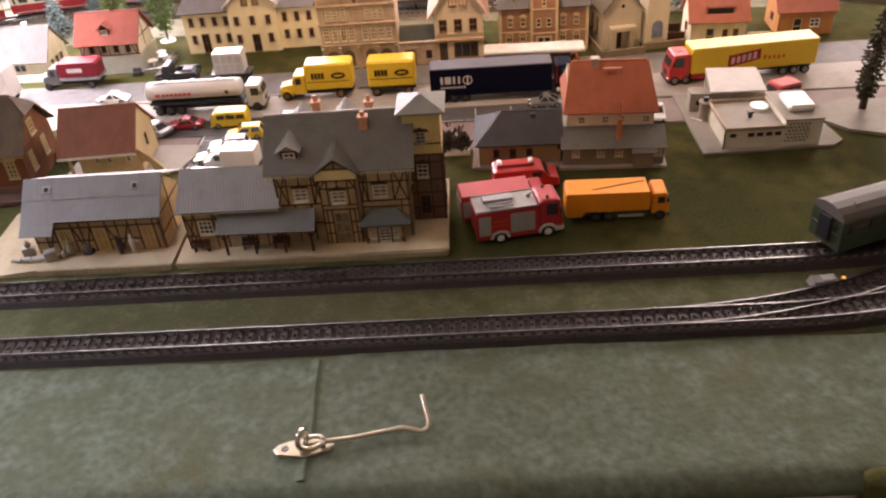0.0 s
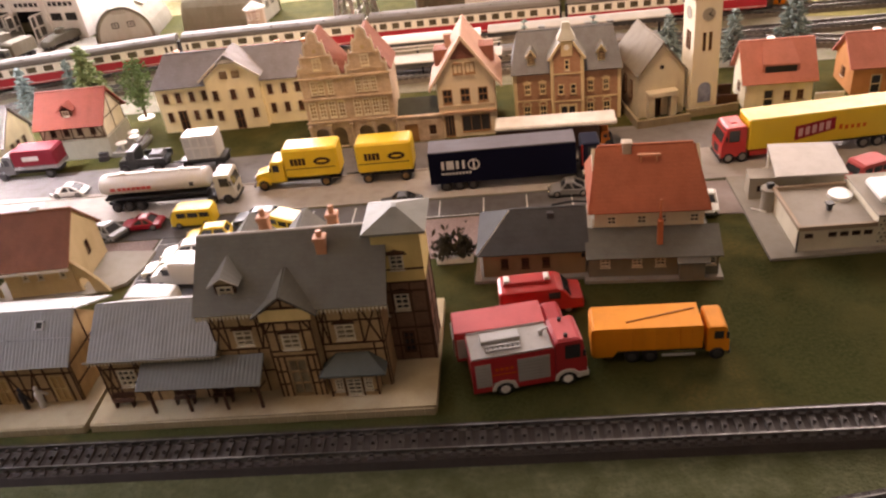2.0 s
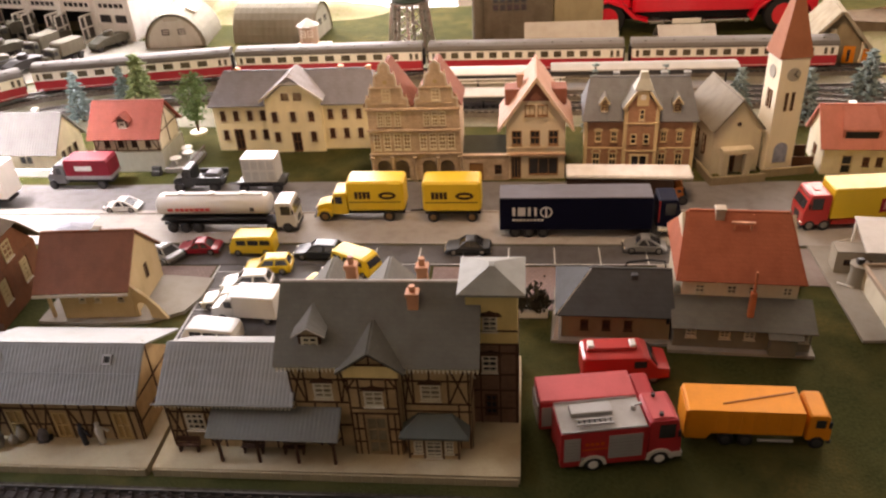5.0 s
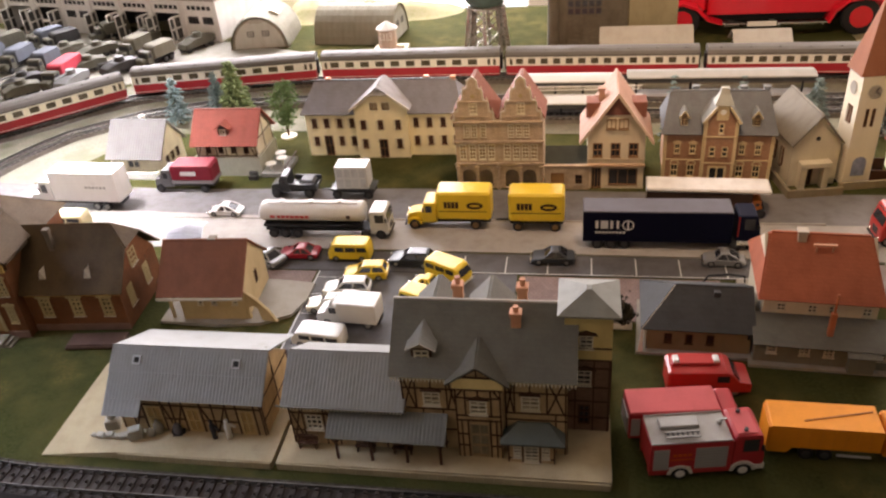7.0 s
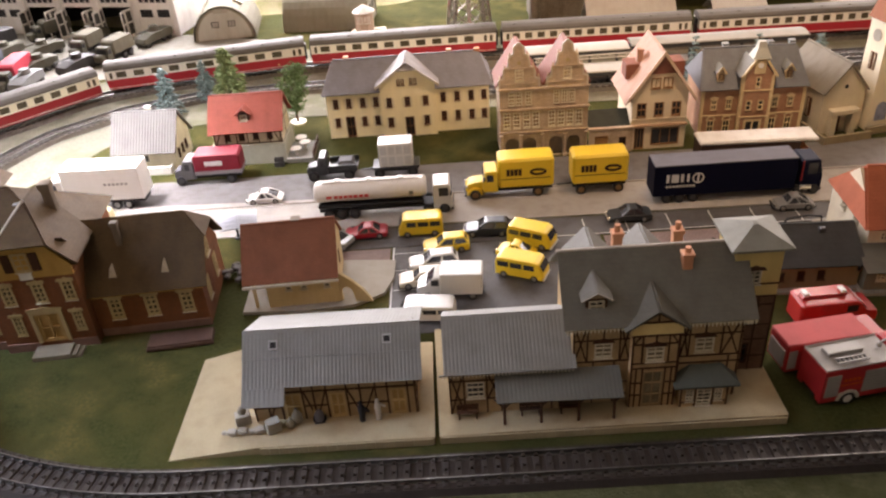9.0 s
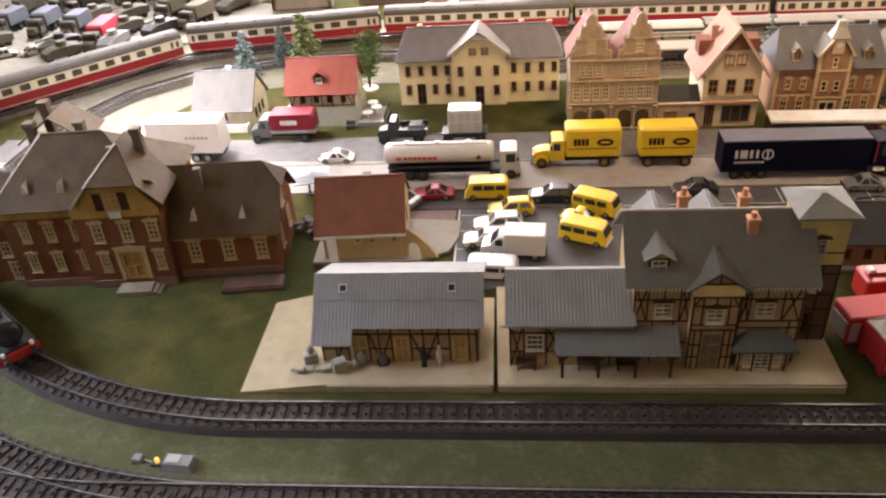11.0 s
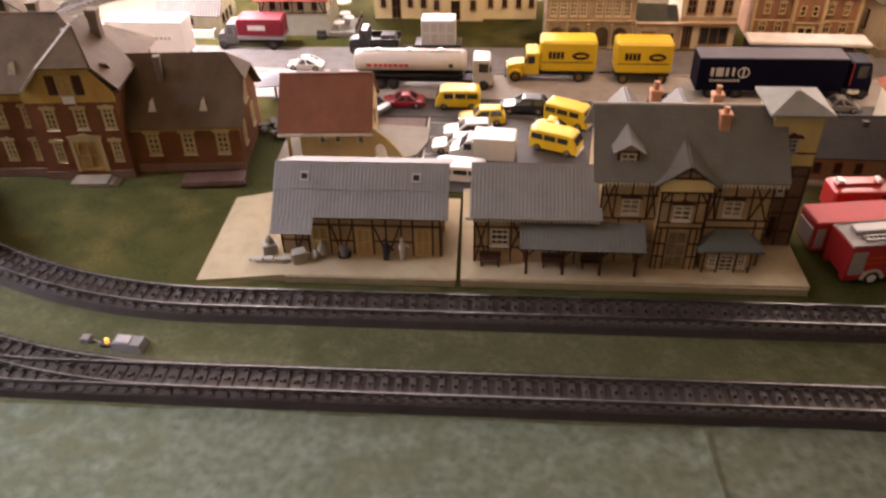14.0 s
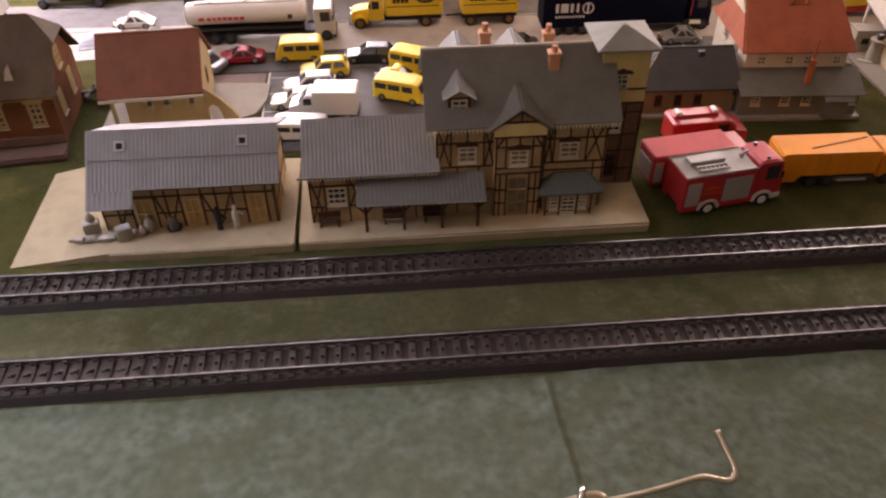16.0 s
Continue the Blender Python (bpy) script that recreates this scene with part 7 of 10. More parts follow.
def cab(t, x0, x1, W, H, paint_, z0=0.5, round_=0.2, rake=0.25):
    """A cab-over lorry cab whose front is at x1."""
    prof = [(x0, z0), (x0, H - 0.15), (x0 + 0.15, H), (x1 - rake - 0.15, H), (x1 - rake, H - 0.12), (x1 - 0.04, z0 + (H - z0) * 0.48), (x1, z0 + (H - z0) * 0.4), (x1, z0)]
    part("cab", shell(B(), prof, W, round_, 0.95), paint_, t)
    zb, zt = z0 + (H - z0) * 0.52, H - 0.32
    part("windscreen", B().loft([[(x1 - 0.05 + d, y_, zb) for y_ in (-W * 0.42, W * 0.42)] + [(x1 - rake - 0.0 + d, y_, zt) for y_ in (W * 0.4, -W * 0.4)] for d in (-0.02, 0.035)]), GLASS, t)
    for s in (-1, 1):
        yy = s * (W / 2 - 0.01)
        part("side_window", B().box(x0 + (x1 - x0) * 0.3, x1 - rake - 0.18, min(yy, yy + s * 0.025), max(yy, yy + s * 0.025), zb, zt), GLASS, t)
        part("mirror", B().rbox(x1 - rake - 0.05, x1 - rake + 0.1, s * (W / 2 + 0.08) - 0.06, s * (W / 2 + 0.08) + 0.06, zb + 0.1, zb + 0.55, 0.02), BLACK, t)
        part("headlight", B().rbox(x1 - 0.03, x1 + 0.03, s * W * 0.36 - 0.16, s * W * 0.36 + 0.16, z0 + 0.1, z0 + 0.32, 0.03), CHROME, t)
    part("grille", B().rbox(x1 - 0.03, x1 + 0.025, -W * 0.2, W * 0.2, z0 + 0.3, z0 + (H - z0) * 0.34, 0.02), DARK, t)
    part("bumper", B().rbox(x1 - 0.15, x1 + 0.08, -W / 2, W / 2, z0 - 0.2, z0 + 0.06, 0.04), DARK, t)


def chassis(t, x0, x1, W, z=0.62, wheels=(), r=0.52, rim=None):
    part("chassis", B().rbox(x0, x1, -W * 0.3, W * 0.3, z - 0.15, z + 0.12, 0.03), BLACK, t)
    for wx in wheels:
        for s in (-1, 1):
            wheel(t, wx, s * (W / 2 - 0.22), r, 0.36, rim)


def lettering_bar(t, name, x0, x1, z0, z1, W, material, label="", side=1):
    """A flat printed bar or shape on a cargo box's side."""
    yy = side * (W / 2 + 0.006)
    part(name, B().box(x0, x1, min(yy, yy + side * 0.012), max(yy, yy + side * 0.012), z0, z1), material, t, label)


# yellow bonneted lorry with its trailer
BROWNINK = mat("dark_brown_print", (0.05, 0.025, 0.012), 0.5)


def yellow_print(t, x0, W, side):
    for a, c in ((2.9, 3.2), (3.27, 3.57), (3.64, 3.94), (4.01, 4.31)):
        lettering_bar(t, "print_bar", x0 + a, x0 + c, 2.35, 3.05, W, BROWNINK, side=side)
    lettering_bar(t, "print_line", x0 + 0.2, x0 + 4.9, 1.98, 2.06, W, BROWNINK, side=side)
    yy = side * (W / 2 + 0.006)
    part("print_oval", B().at(x0 + 1.35, yy, 2.65).loft([[(0.8 * math.cos(a), d, 0.38 * math.sin(a)) for a in [2 * math.pi * i / 20 for i in range(20)]] for d in (0, side * 0.012)]), BROWNINK, t)
    part("print_oval", B().at(x0 + 1.35, yy, 2.65).loft([[(0.5 * math.cos(a), d, 0.1 * math.sin(a)) for a in [2 * math.pi * i / 20 for i in range(20)]] for d in (side * 0.013, side * 0.02)]), YEL, t)


t = thing("yellow_lorry", -14.6, 31.5, 180, "bright yellow bonneted box lorry with dark printed lettering bars", "lorry", z=0.1)
W = 2.5
part("cargo_box", B().rbox(-4.1, 1.1, -W / 2, W / 2, 1.05, 4.0, 0.22), YEL, t)
yellow_print(t, -3.95, W, 1)
yellow_print(t, -3.95, W, -1)
cab(t, 1.15, 2.6, 2.3, 2.85, YEL, 0.7, 0.25, 0.2)
part("bonnet", shell(B(), [(2.5, 0.65), (2.5, 1.75), (3.3, 1.7), (4.0, 1.5), (4.2, 1.2), (4.2, 0.65)], 1.5, 0.35, 0.85), YEL, t)
for s in (-1, 1):
    part("wing", B().at(3.35, s * 0.85, 0).loft([[(0.75 * math.cos(radians(a)), y_, 0.52 + 0.62 * math.sin(radians(a))) for a in range(0, 181, 20)] for y_ in (-0.3, 0.3)]), YEL, t)
    part("headlight", B().cyl(4.05, s * 0.62, 1.15, 0.16, 0.15, "x", 10), CHROME, t)
part("bumper", B().rbox(4.2, 4.35, -1.15, 1.15, 0.4, 0.6, 0.04), DARK, t)
chassis(t, -4.0, 3.9, W, 0.75, (-2.6, 3.35), 0.52, paint("dusty_brown_rim", (0.16, 0.09, 0.03)))
t = thing("yellow_trailer", -6.2, 31.3, 180, "bright yellow two-axle box trailer with printed bars", "trailer", z=0.1)
part("cargo_box", B().rbox(-2.6, 2.6, -W / 2, W / 2, 1.05, 4.0, 0.22), YEL, t)
yellow_print(t, -2.5, W, 1)
yellow_print(t, -2.5, W, -1)
chassis(t, -2.5, 2.5, W, 0.75, (-1.75, 1.75), 0.5, paint("dusty_brown_rim", (0.16, 0.09, 0.03)))
part("drawbar", B().bar((2.4, 0, 0.65), (3.9, 0, 0.6), 0.12), BLACK, t)

# navy articulated lorry
t = thing("navy_articulated_lorry", 6.4, 28.6, 0, "dark navy articulated lorry with white printed shapes", "lorry", z=0.1)
W = 2.6
part("trailer_box", B().rbox(-8.3, 4.5, -W / 2, W / 2, 0.75, 3.75, 0.06), NAVY, t)
part("trailer_roof", B().rbox(-8.28, 4.48, -W / 2 + 0.03, W / 2 - 0.03, 3.755, 3.86, 0.04), mat("dusty_grey_tarp", (0.11, 0.105, 0.12), 0.75, 0.12), t)
PRINTW = mat("white_print", (0.7, 0.7, 0.7), 0.5)
for a, c in ((-7.2, -6.95), (-6.75, -6.1), (-5.9, -5.65), (-5.35, -5.15)):
    lettering_bar(t, "print_bar", a, c, 2.15, 2.95, W, PRINTW, side=-1)
b = B().at(-4.35, -W / 2 - 0.006, 2.5)
ringo = [(0.52 * math.cos(a), 0.52 * math.sin(a)) for a in [2 * math.pi * i / 22 for i in range(22)]]
ringi = [(x * 0.78, z * 0.78) for x, z in ringo]
b.loft([[(x, 0, z) for x, z in ringo], [(x, -0.012, z) for x, z in ringo], [(x, -0.012, z) for x, z in ringi], [(x, 0, z) for x, z in ringi]], cap=False)
part("print_ring", b, PRINTW, t)
lettering_bar(t, "print_bar", -4.43, -4.27, 2.1, 2.9, W, PRINTW, side=-1)
for i in range(9):
    lettering_bar(t, "print_bar", -7.2 + i * 0.3, -7.0 + i * 0.3, 1.65, 1.85, W, PRINTW, side=-1)
cab(t, 4.9, 6.9, 2.4, 3.5, NAVY, 0.55, 0.2, 0.35)
part("cab_stripe", B().rbox(4.95, 5.1, -1.22, 1.22, 1.4, 3.4, 0.03), mat("dull_red_stripe", (0.3, 0.03, 0.03), 0.5), t)
part("tank", B().cyl(5.0, -1.1, 0.75, 0.3, 1.0, "x", 12), CHROME, t)
chassis(t, -8.0, 6.8, W, 0.7, (-7.0, -5.8, -4.6, 4.9, 6.3), 0.5, DARK)

# older articulated lorry with a white roof behind it
t = thing("brown_articulated_lorry", 9.6, 34.45, -2.5, "brown box lorry with a dusty white roof", "lorry", z=0.08)
W = 2.5
part("trailer_box", B().rbox(-5.5, 4.0, -W / 2, W / 2, 0.55, 2.55, 0.05), mat("dark_brown_planks", (0.06, 0.035, 0.025), 0.6, 0.2), t)
part("trailer_roof", B().rbox(-5.6, 5.6, -W / 2 - 0.06, W / 2 + 0.06, 2.55, 2.95, 0.14), mat("dusty_white", (0.70, 0.68, 0.65), 0.7), t)
cab(t, 4.1, 5.0, 2.0, 1.8, mat("dull_orange", (0.45, 0.14, 0.03), 0.6), 0.5, 0.2, 0.1)
chassis(t, -5.4, 5.3, W, 0.6, (-4.5, -3.5, 4.9), 0.45, DARK)

# white tanker
t = thing("tanker_lorry", -26.3, 29.5, 0, "white articulated tanker lorry with a red printed stripe", "lorry", z=0.1)
b = B()
b.loft([[(x, 1.25 * s * math.cos(a), 2.45 + 0.92 * s * math.sin(a)) for a in [2 * math.pi * i / 20 for i in range(20)]] for x, s in ((-6.6, 0.75), (-6.45, 0.96), (-6.2, 1), (3.4, 1), (3.65, 0.96), (3.8, 0.75))])
part("tank", b, WHT, t, smooth=True)
part("walkway", B().rbox(-5.8, 3.2, -0.3, 0.3, 3.33, 3.45, 0.03), mat("grey_walkway", (0.55, 0.53, 0.5), 0.6), t)
for x in (-4.4, -1.5, 1.4):
    part("hatch", B().cyl(x, 0, 3.4, 0.26, 0.16, n=12), WHT, t)
part("skirt", B().rbox(-6.3, 3.5, -1.2, 1.2, 1.25, 1.5, 0.05), BLACK, t)
for i, (a, c) in enumerate(((-5.4, -4.9), (-4.7, -4.35), (-4.25, -3.9), (-3.8, -3.45), (-3.35, -3.0), (-2.9, -2.5), (-2.4, -2.0), (-1.9, -1.5))):
    part("print_bar", B().rbox(a, c, -1.275, -1.24, 2.25, 2.55, 0.005), RED, t)
part("print_bar", B().rbox(2.2, 2.6, -1.275, -1.24, 2.2, 2.6, 0.005), DARK, t)
cab(t, 4.4, 6.2, 2.35, 2.95, WHT, 0.5, 0.25, 0.2)
chassis(t, -6.3, 6.0, 2.5, 0.75, (-5.4, -4.2, -3.0, 3.9, 5.4), 0.5, DARK)

# white box lorry
t = thing("white_box_lorry", -55.5, 34.5, 178, "white long-nosed box lorry with a worn grey print", "lorry", z=0.1)
W = 2.6
BRIGHTW = paint("fresh_white_paint", (0.80, 0.79, 0.76))
part("cargo_box", B().rbox(-5.2, 2.6, -W / 2, W / 2, 1.1, 4.5, 0.06), BRIGHTW, t)
for i in range(6):
    lettering_bar(t, "print_bar", -3.9 + i * 0.42, -3.65 + i * 0.42, 2.7, 2.95, W, mat("grey_print", (0.3, 0.29, 0.28), 0.6), side=1)
cab(t, 2.8, 4.4, 2.4, 3.3, WHT, 0.6, 0.22, 0.25)
part("bonnet", shell(B(), [(4.3, 0.6), (4.3, 1.8), (5.5, 1.65), (5.8, 1.3), (5.8, 0.6)], 1.8, 0.3, 0.9), WHT, t)
chassis(t, -5.0, 5.6, W, 0.75, (-3.4, -2.2, 4.9), 0.5)

# red-topped lorry, dark army lorry and container trailer
t = thing("red_tarpaulin_lorry", -45.0, 38.5, 180, "grey bonneted lorry with a dark red tarpaulin", "lorry", z=0.08)
W = 2.4
MAROON = mat("maroon_tarp", (0.21, 0.016, 0.03), 0.55, 0.12)
part("tarpaulin", shell(B(), [(-3.4, 1.5), (-3.4, 3.0), (-3.2, 3.25), (1.2, 3.25), (1.4, 3.0), (1.4, 1.5)], W, 0.25, 0.95), MAROON, t)
part("flatbed", B().rbox(-3.45, 1.45, -W / 2, W / 2, 1.1, 1.5, 0.04), mat("grey_blue_bed", (0.25, 0.24, 0.25), 0.5), t)
lettering_bar(t, "print_patch", -1.6, 0.2, 2.1, 2.6, W, PRINTW, side=1)
cab(t, 1.5, 2.7, 2.2, 2.7, mat("grey_cab", (0.12, 0.12, 0.125), 0.4), 0.6, 0.2, 0.15)
part("bonnet", shell(B(), [(2.6, 0.6), (2.6, 1.7), (3.5, 1.55), (3.7, 1.2), (3.7, 0.6)], 1.5, 0.3, 0.88), mat("grey_cab", (0.12, 0.12, 0.125), 0.4), t)
chassis(t, -3.2, 3.5, W, 0.75, (-2.2, 3.0), 0.5, DARK)
t = thing("army_lorry", -32.2, 37.4, 180, "black army lorry with an open loading bed", "lorry", z=0.08)
part("flatbed", B().rbox(-2.6, 0.4, -1.15, 1.15, 1.0, 1.25, 0.04), BLK, t)
for a in ((-2.6, 0.4, -1.18, -1.05), (-2.6, 0.4, 1.05, 1.18)):
    part("drop_side", B().rbox(*a, 1.25, 1.7, 0.03), BLK, t)
part("load", B().rbox(-2.3, -0.6, -0.8, 0.8, 1.26, 1.9, 0.25), DARK, t)
cab(t, 0.45, 1.5, 2.0, 2.55, BLK, 0.6, 0.25, 0.2)
part("bonnet", shell(B(), [(1.4, 0.6), (1.4, 1.6), (2.4, 1.45), (2.6, 1.1), (2.6, 0.6)], 1.5, 0.3, 0.88), BLK, t)
chassis(t, -2.4, 2.4, 2.3, 0.75, (-1.7, 1.9), 0.55, DARK)
t = thing("container_trailer", -25.7, 37.2, 180, "black flat trailer carrying a white ribbed container", "trailer", z=0.08)
part("flatbed", B().rbox(-2.4, 2.3, -1.1, 1.1, 1.0, 1.2, 0.03), BLK, t)
chassis(t, -2.2, 2.2, 2.2, 0.72, (-1.7, 1.7), 0.5, DARK)
part("drawbar", B().bar((2.2, 0, 0.7), (3.6, 0, 0.65), 0.12), BLK, t)
c = thing("white_container", -25.6, 37.2, 180, "small white ribbed freight container on the trailer", "container", z=1.285)
b = B().rbox(-1.7, 1.7, -1.05, 1.05, 0, 2.5, 0.05)
part("container_body", b, WHT, c)
for i in range(4):
    for k in range(2):
        part("container_panel", B().rbox(-1.55 + i * 0.8, -0.9 + i * 0.8, 1.04, 1.09, 0.2 + k * 1.15, 1.15 + k * 1.15, 0.03), mat("container_grey", (0.5, 0.5, 0.48), 0.5), c)

# yellow supermarket lorry with a red cab
t = thing("yellow_articulated_lorry", 31.5, 30.2, 184.5, "long yellow articulated lorry with a red cab", "lorry", z=0.1)
W = 2.6
part("trailer_box", B().rbox(-7.4, 6.0, -W / 2, W / 2, 1.05, 3.8, 0.08), YEL, t)
part("trailer_roof", B().rbox(-7.37, 5.97, -W / 2 + 0.04, W / 2 - 0.04, 3.805, 3.87, 0.03), mat("pale_yellow_roof", (0.82, 0.66, 0.26), 0.5), t)
yy = W / 2 + 0.006
CRIM = mat("crimson_print", (0.3, 0.02, 0.03), 0.5)
poly = [(-1.75, -0.2), (1.65, -0.85), (1.65, 0.45), (-1.7, 0.95)]
badge = part("print_badge", B().at(0.45, yy, 2.35).loft([[(x, d, z) for x, z in poly] for d in (0.0, 0.012)]), CRIM, t, "tilted crimson badge with pale bars")
for i in range(5):
    x = -1.3 + i * 0.57
    dz = -0.17 * (x + 0.05)
    part("print_bar", B().at(0.45, yy, 2.42).prism_y([(x, dz - 0.38), (x + 0.36, dz - 0.45), (x + 0.36, dz + 0.3), (x, dz + 0.38)], 0.013, 0.02), mat("pale_pink_print", (0.66, 0.42, 0.42), 0.5), badge)
for i in range(5):
    part("print_bar", B().at(-2.4, yy, 2.2).box(-1.5 + i * 0.5, -1.22 + i * 0.5, 0.0, 0.012, -0.12 - 0.05 * (i % 2), 0.22 + 0.12 * (i == 4)), mat("orange_print", (0.6, 0.12, 0.01), 0.5), t)
cab(t, 6.1, 8.3, 2.5, 3.35, RED, 0.5, 0.3, 0.45)
part("sun_visor", B().rbox(7.65, 7.95, -1.05, 1.05, 2.95, 3.08, 0.04), DARK, t)
part("roof_hatch", B().rbox(6.8, 7.3, -0.4, 0.4, 3.35, 3.43, 0.03), RED, t)
chassis(t, -7.2, 8.1, W, 0.8, (-6.4, -5.2, -4.0, 6.4, 7.6), 0.5)
part("side_skirt", B().rbox(2.6, 5.8, -1.2, 1.2, 0.45, 0.95, 0.05), RED, t)

# fire engines
SILVER = mat("silver_shutter", (0.36, 0.35, 0.335), 0.5, 0.08, metal=0.2)
t = thing("fire_engine", 5.5, 2.55, 9.5, "red and white fire engine with silver shutters and roof ladder", "fire engine", "red fire engines")
W = 2.55
DKRED = paint("fire_red", (0.40, 0.022, 0.026), 0.38)
FADED = mat("faded_red_roof", (0.50, 0.085, 0.085), 0.6, 0.1)
b = B().at(-3.5, -W / 2, 0.45).panel(5.0, 2.5, 0.5, [(1.2, 2.6, -0.01, 0.62)])
b.at(-3.5, W / 2 - 0.5, 0.45).panel(5.0, 2.5, 0.5, [(1.2, 2.6, -0.01, 0.62)])
b.at().box(-3.5, 1.5, -W / 2 + 0.5, W / 2 - 0.5, 0.75, 2.95)
part("body", b, DKRED, t)
part("roof_deck", B().rbox(-3.45, 1.45, -W / 2 + 0.04, W / 2 - 0.04, 2.955, 3.04, 0.03), mat("silver_roof_deck", (0.34, 0.32, 0.295), 0.6), t)
for a, c in ((-3.3, -2.35), (-0.75, 1.2)):
    for s in (-1, 1):
        sh_t = part("shutter", B().rbox(a, c, s * W / 2 - 0.03, s * W / 2 + 0.03, 0.85, 2.6, 0.02), SILVER, t)
        for k in range(6):
            part("shutter_groove", B().box(a + 0.06, c - 0.06, s * W / 2 - 0.04, s * W / 2 + 0.038, 1.05 + k * 0.25, 1.08 + k * 0.25), mat("shutter_line", (0.25, 0.245, 0.24), 0.5), sh_t)
part("roof_rail", B().rbox(-3.45, 1.45, -1.27, -1.2, 3.04, 3.12, 0.02).rbox(-3.45, 1.45, 1.2, 1.27, 3.04, 3.12, 0.02), SILVER, t)
lad = part("ladder", B().bar((-2.5, -0.85, 3.2), (-0.4, -0.85, 3.2), 0.1).bar((-2.5, -0.45, 3.2), (-0.4, -0.45, 3.2), 0.1), SILVER, t)
for i in range(7):
    part("rung", B().bar((-2.35 + i * 0.3, -0.85, 3.2), (-2.35 + i * 0.3, -0.45, 3.2), 0.07), DARK, lad)
part("roof_box", B().rbox(-2.7, -0.3, -0.1, 0.75, 3.04, 3.35, 0.05), SILVER, t)
part("monitor", B().cyl(1.0, 0.2, 3.04, 0.16, 0.3, n=10).bar((1.0, 0.2, 3.35), (1.45, 0.2, 3.45), 0.12), SILVER, t)
cab(t, 1.55, 3.5, 2.45, 3.3, DKRED, 0.5, 0.22, 0.25)
part("cab_roof", B().rbox(1.75, 2.95, -1.05, 1.05, 3.3, 3.35, 0.02), FADED, t)
part("white_band", B().rbox(2.85, 3.58, -1.26, 1.26, 0.38, 0.85, 0.06), WHT, t)
for wx in (-1.6, 2.25):
    for s in (-1, 1):
        part("wheel_arch", B().at(wx, s * 1.24, 0).loft([[(0.8 * math.cos(radians(a)), y_, 0.45 + 0.74 * math.sin(radians(a))) for a in range(0, 181, 20)] + [(0.58 * math.cos(radians(a)), y_, 0.45 + 0.55 * math.sin(radians(a))) for a in range(180, -1, -20)] for y_ in (-0.1, 0.1)]), WHT, t)
for s in (-1, 1):
    for i in range(4):
        part("print_bar", B().rbox(-2.1 + i * 0.3, -1.9 + i * 0.3, s * W / 2 - 0.012, s * W / 2 + 0.012, 1.95, 2.15, 0.004), mat("orange_print", (0.6, 0.12, 0.01), 0.5), t)
    part("stripe", B().rbox(-2.3, -0.8, s * W / 2 - 0.012, s * W / 2 + 0.012, 1.62, 1.7, 0.004), mat("orange_print", (0.6, 0.12, 0.01), 0.5), t)
chassis(t, -3.4, 3.4, W + 0.22, 0.6, (-1.6, 2.25), 0.5, WHITE)
for s in (-0.8, 0.8):
    part("beacon", B().cyl(2.3, s, 3.33, 0.13, 0.2, n=10), BLK, t)

t = thing("fire_tender", 3.95, 5.2, 8, "plain red fire tender with a flat faded roof", "fire engine", "red fire engines")
part("body", B().rbox(-3.0, 2.75, -1.15, 1.15, 0.5, 2.7, 0.08), DKRED, t)
part("roof", B().rbox(-2.98, 2.73, -1.13, 1.13, 2.705, 2.78, 0.03), FADED, t)
part("side_panel", B().rbox(-2.9, -2.3, -1.2, -1.15, 0.8, 2.3, 0.02), SILVER, t)
part("hose_box", B().rbox(-3.12, -3.0, -0.9, 0.9, 0.8, 2.2, 0.04), SILVER, t)
cab(t, 2.8, 4.3, 2.25, 2.5, DKRED, 0.5, 0.22, 0.35)
part("white_band", B().rbox(3.7, 4.36, -1.15, 1.15, 0.4, 0.8, 0.06), WHT, t)
chassis(t, -2.9, 4.1, 2.4, 0.6, (-1.6, 3.3), 0.48, WHITE)
t = thing("fire_van", 6.6, 9.6, 4, "red fire command van with two white roof lamps", "fire engine", "red fire engines")
part("body", shell(B(), [(-2.7, 0.4), (-2.7, 2.05), (-2.5, 2.2), (1.2, 2.2), (1.6, 2.0), (2.1, 1.35), (2.9, 1.2), (3.0, 0.9), (3.0, 0.4)], 2.2, 0.22, 0.94), RED, t)
part("windscreen", B().loft([[(1.66 + d, y_, 1.95) for y_ in (-0.85, 0.85)] + [(2.1 + d, y_, 1.4) for y_ in (0.9, -0.9)] for d in (-0.02, 0.05)]), GLASS, t)
for s in (-1, 1):
    yy = s * 1.085
    part("side_window", B().box(0.6, 1.4, min(yy, yy + s * 0.03), max(yy, yy + s * 0.03), 1.35, 1.9), GLASS, t)
part("light_bar", B().rbox(-2.4, 0.9, -0.3, 0.4, 2.2, 2.4, 0.08), RED, t)
for x in (-2.1, 0.6):
    part("roof_lamp", B().rbox(x - 0.2, x + 0.2, -0.32, 0.42, 2.4, 2.65, 0.06), WHITE, t)
chassis(t, -2.6, 2.8, 2.2, 0.55, (-1.7, 1.9), 0.42)

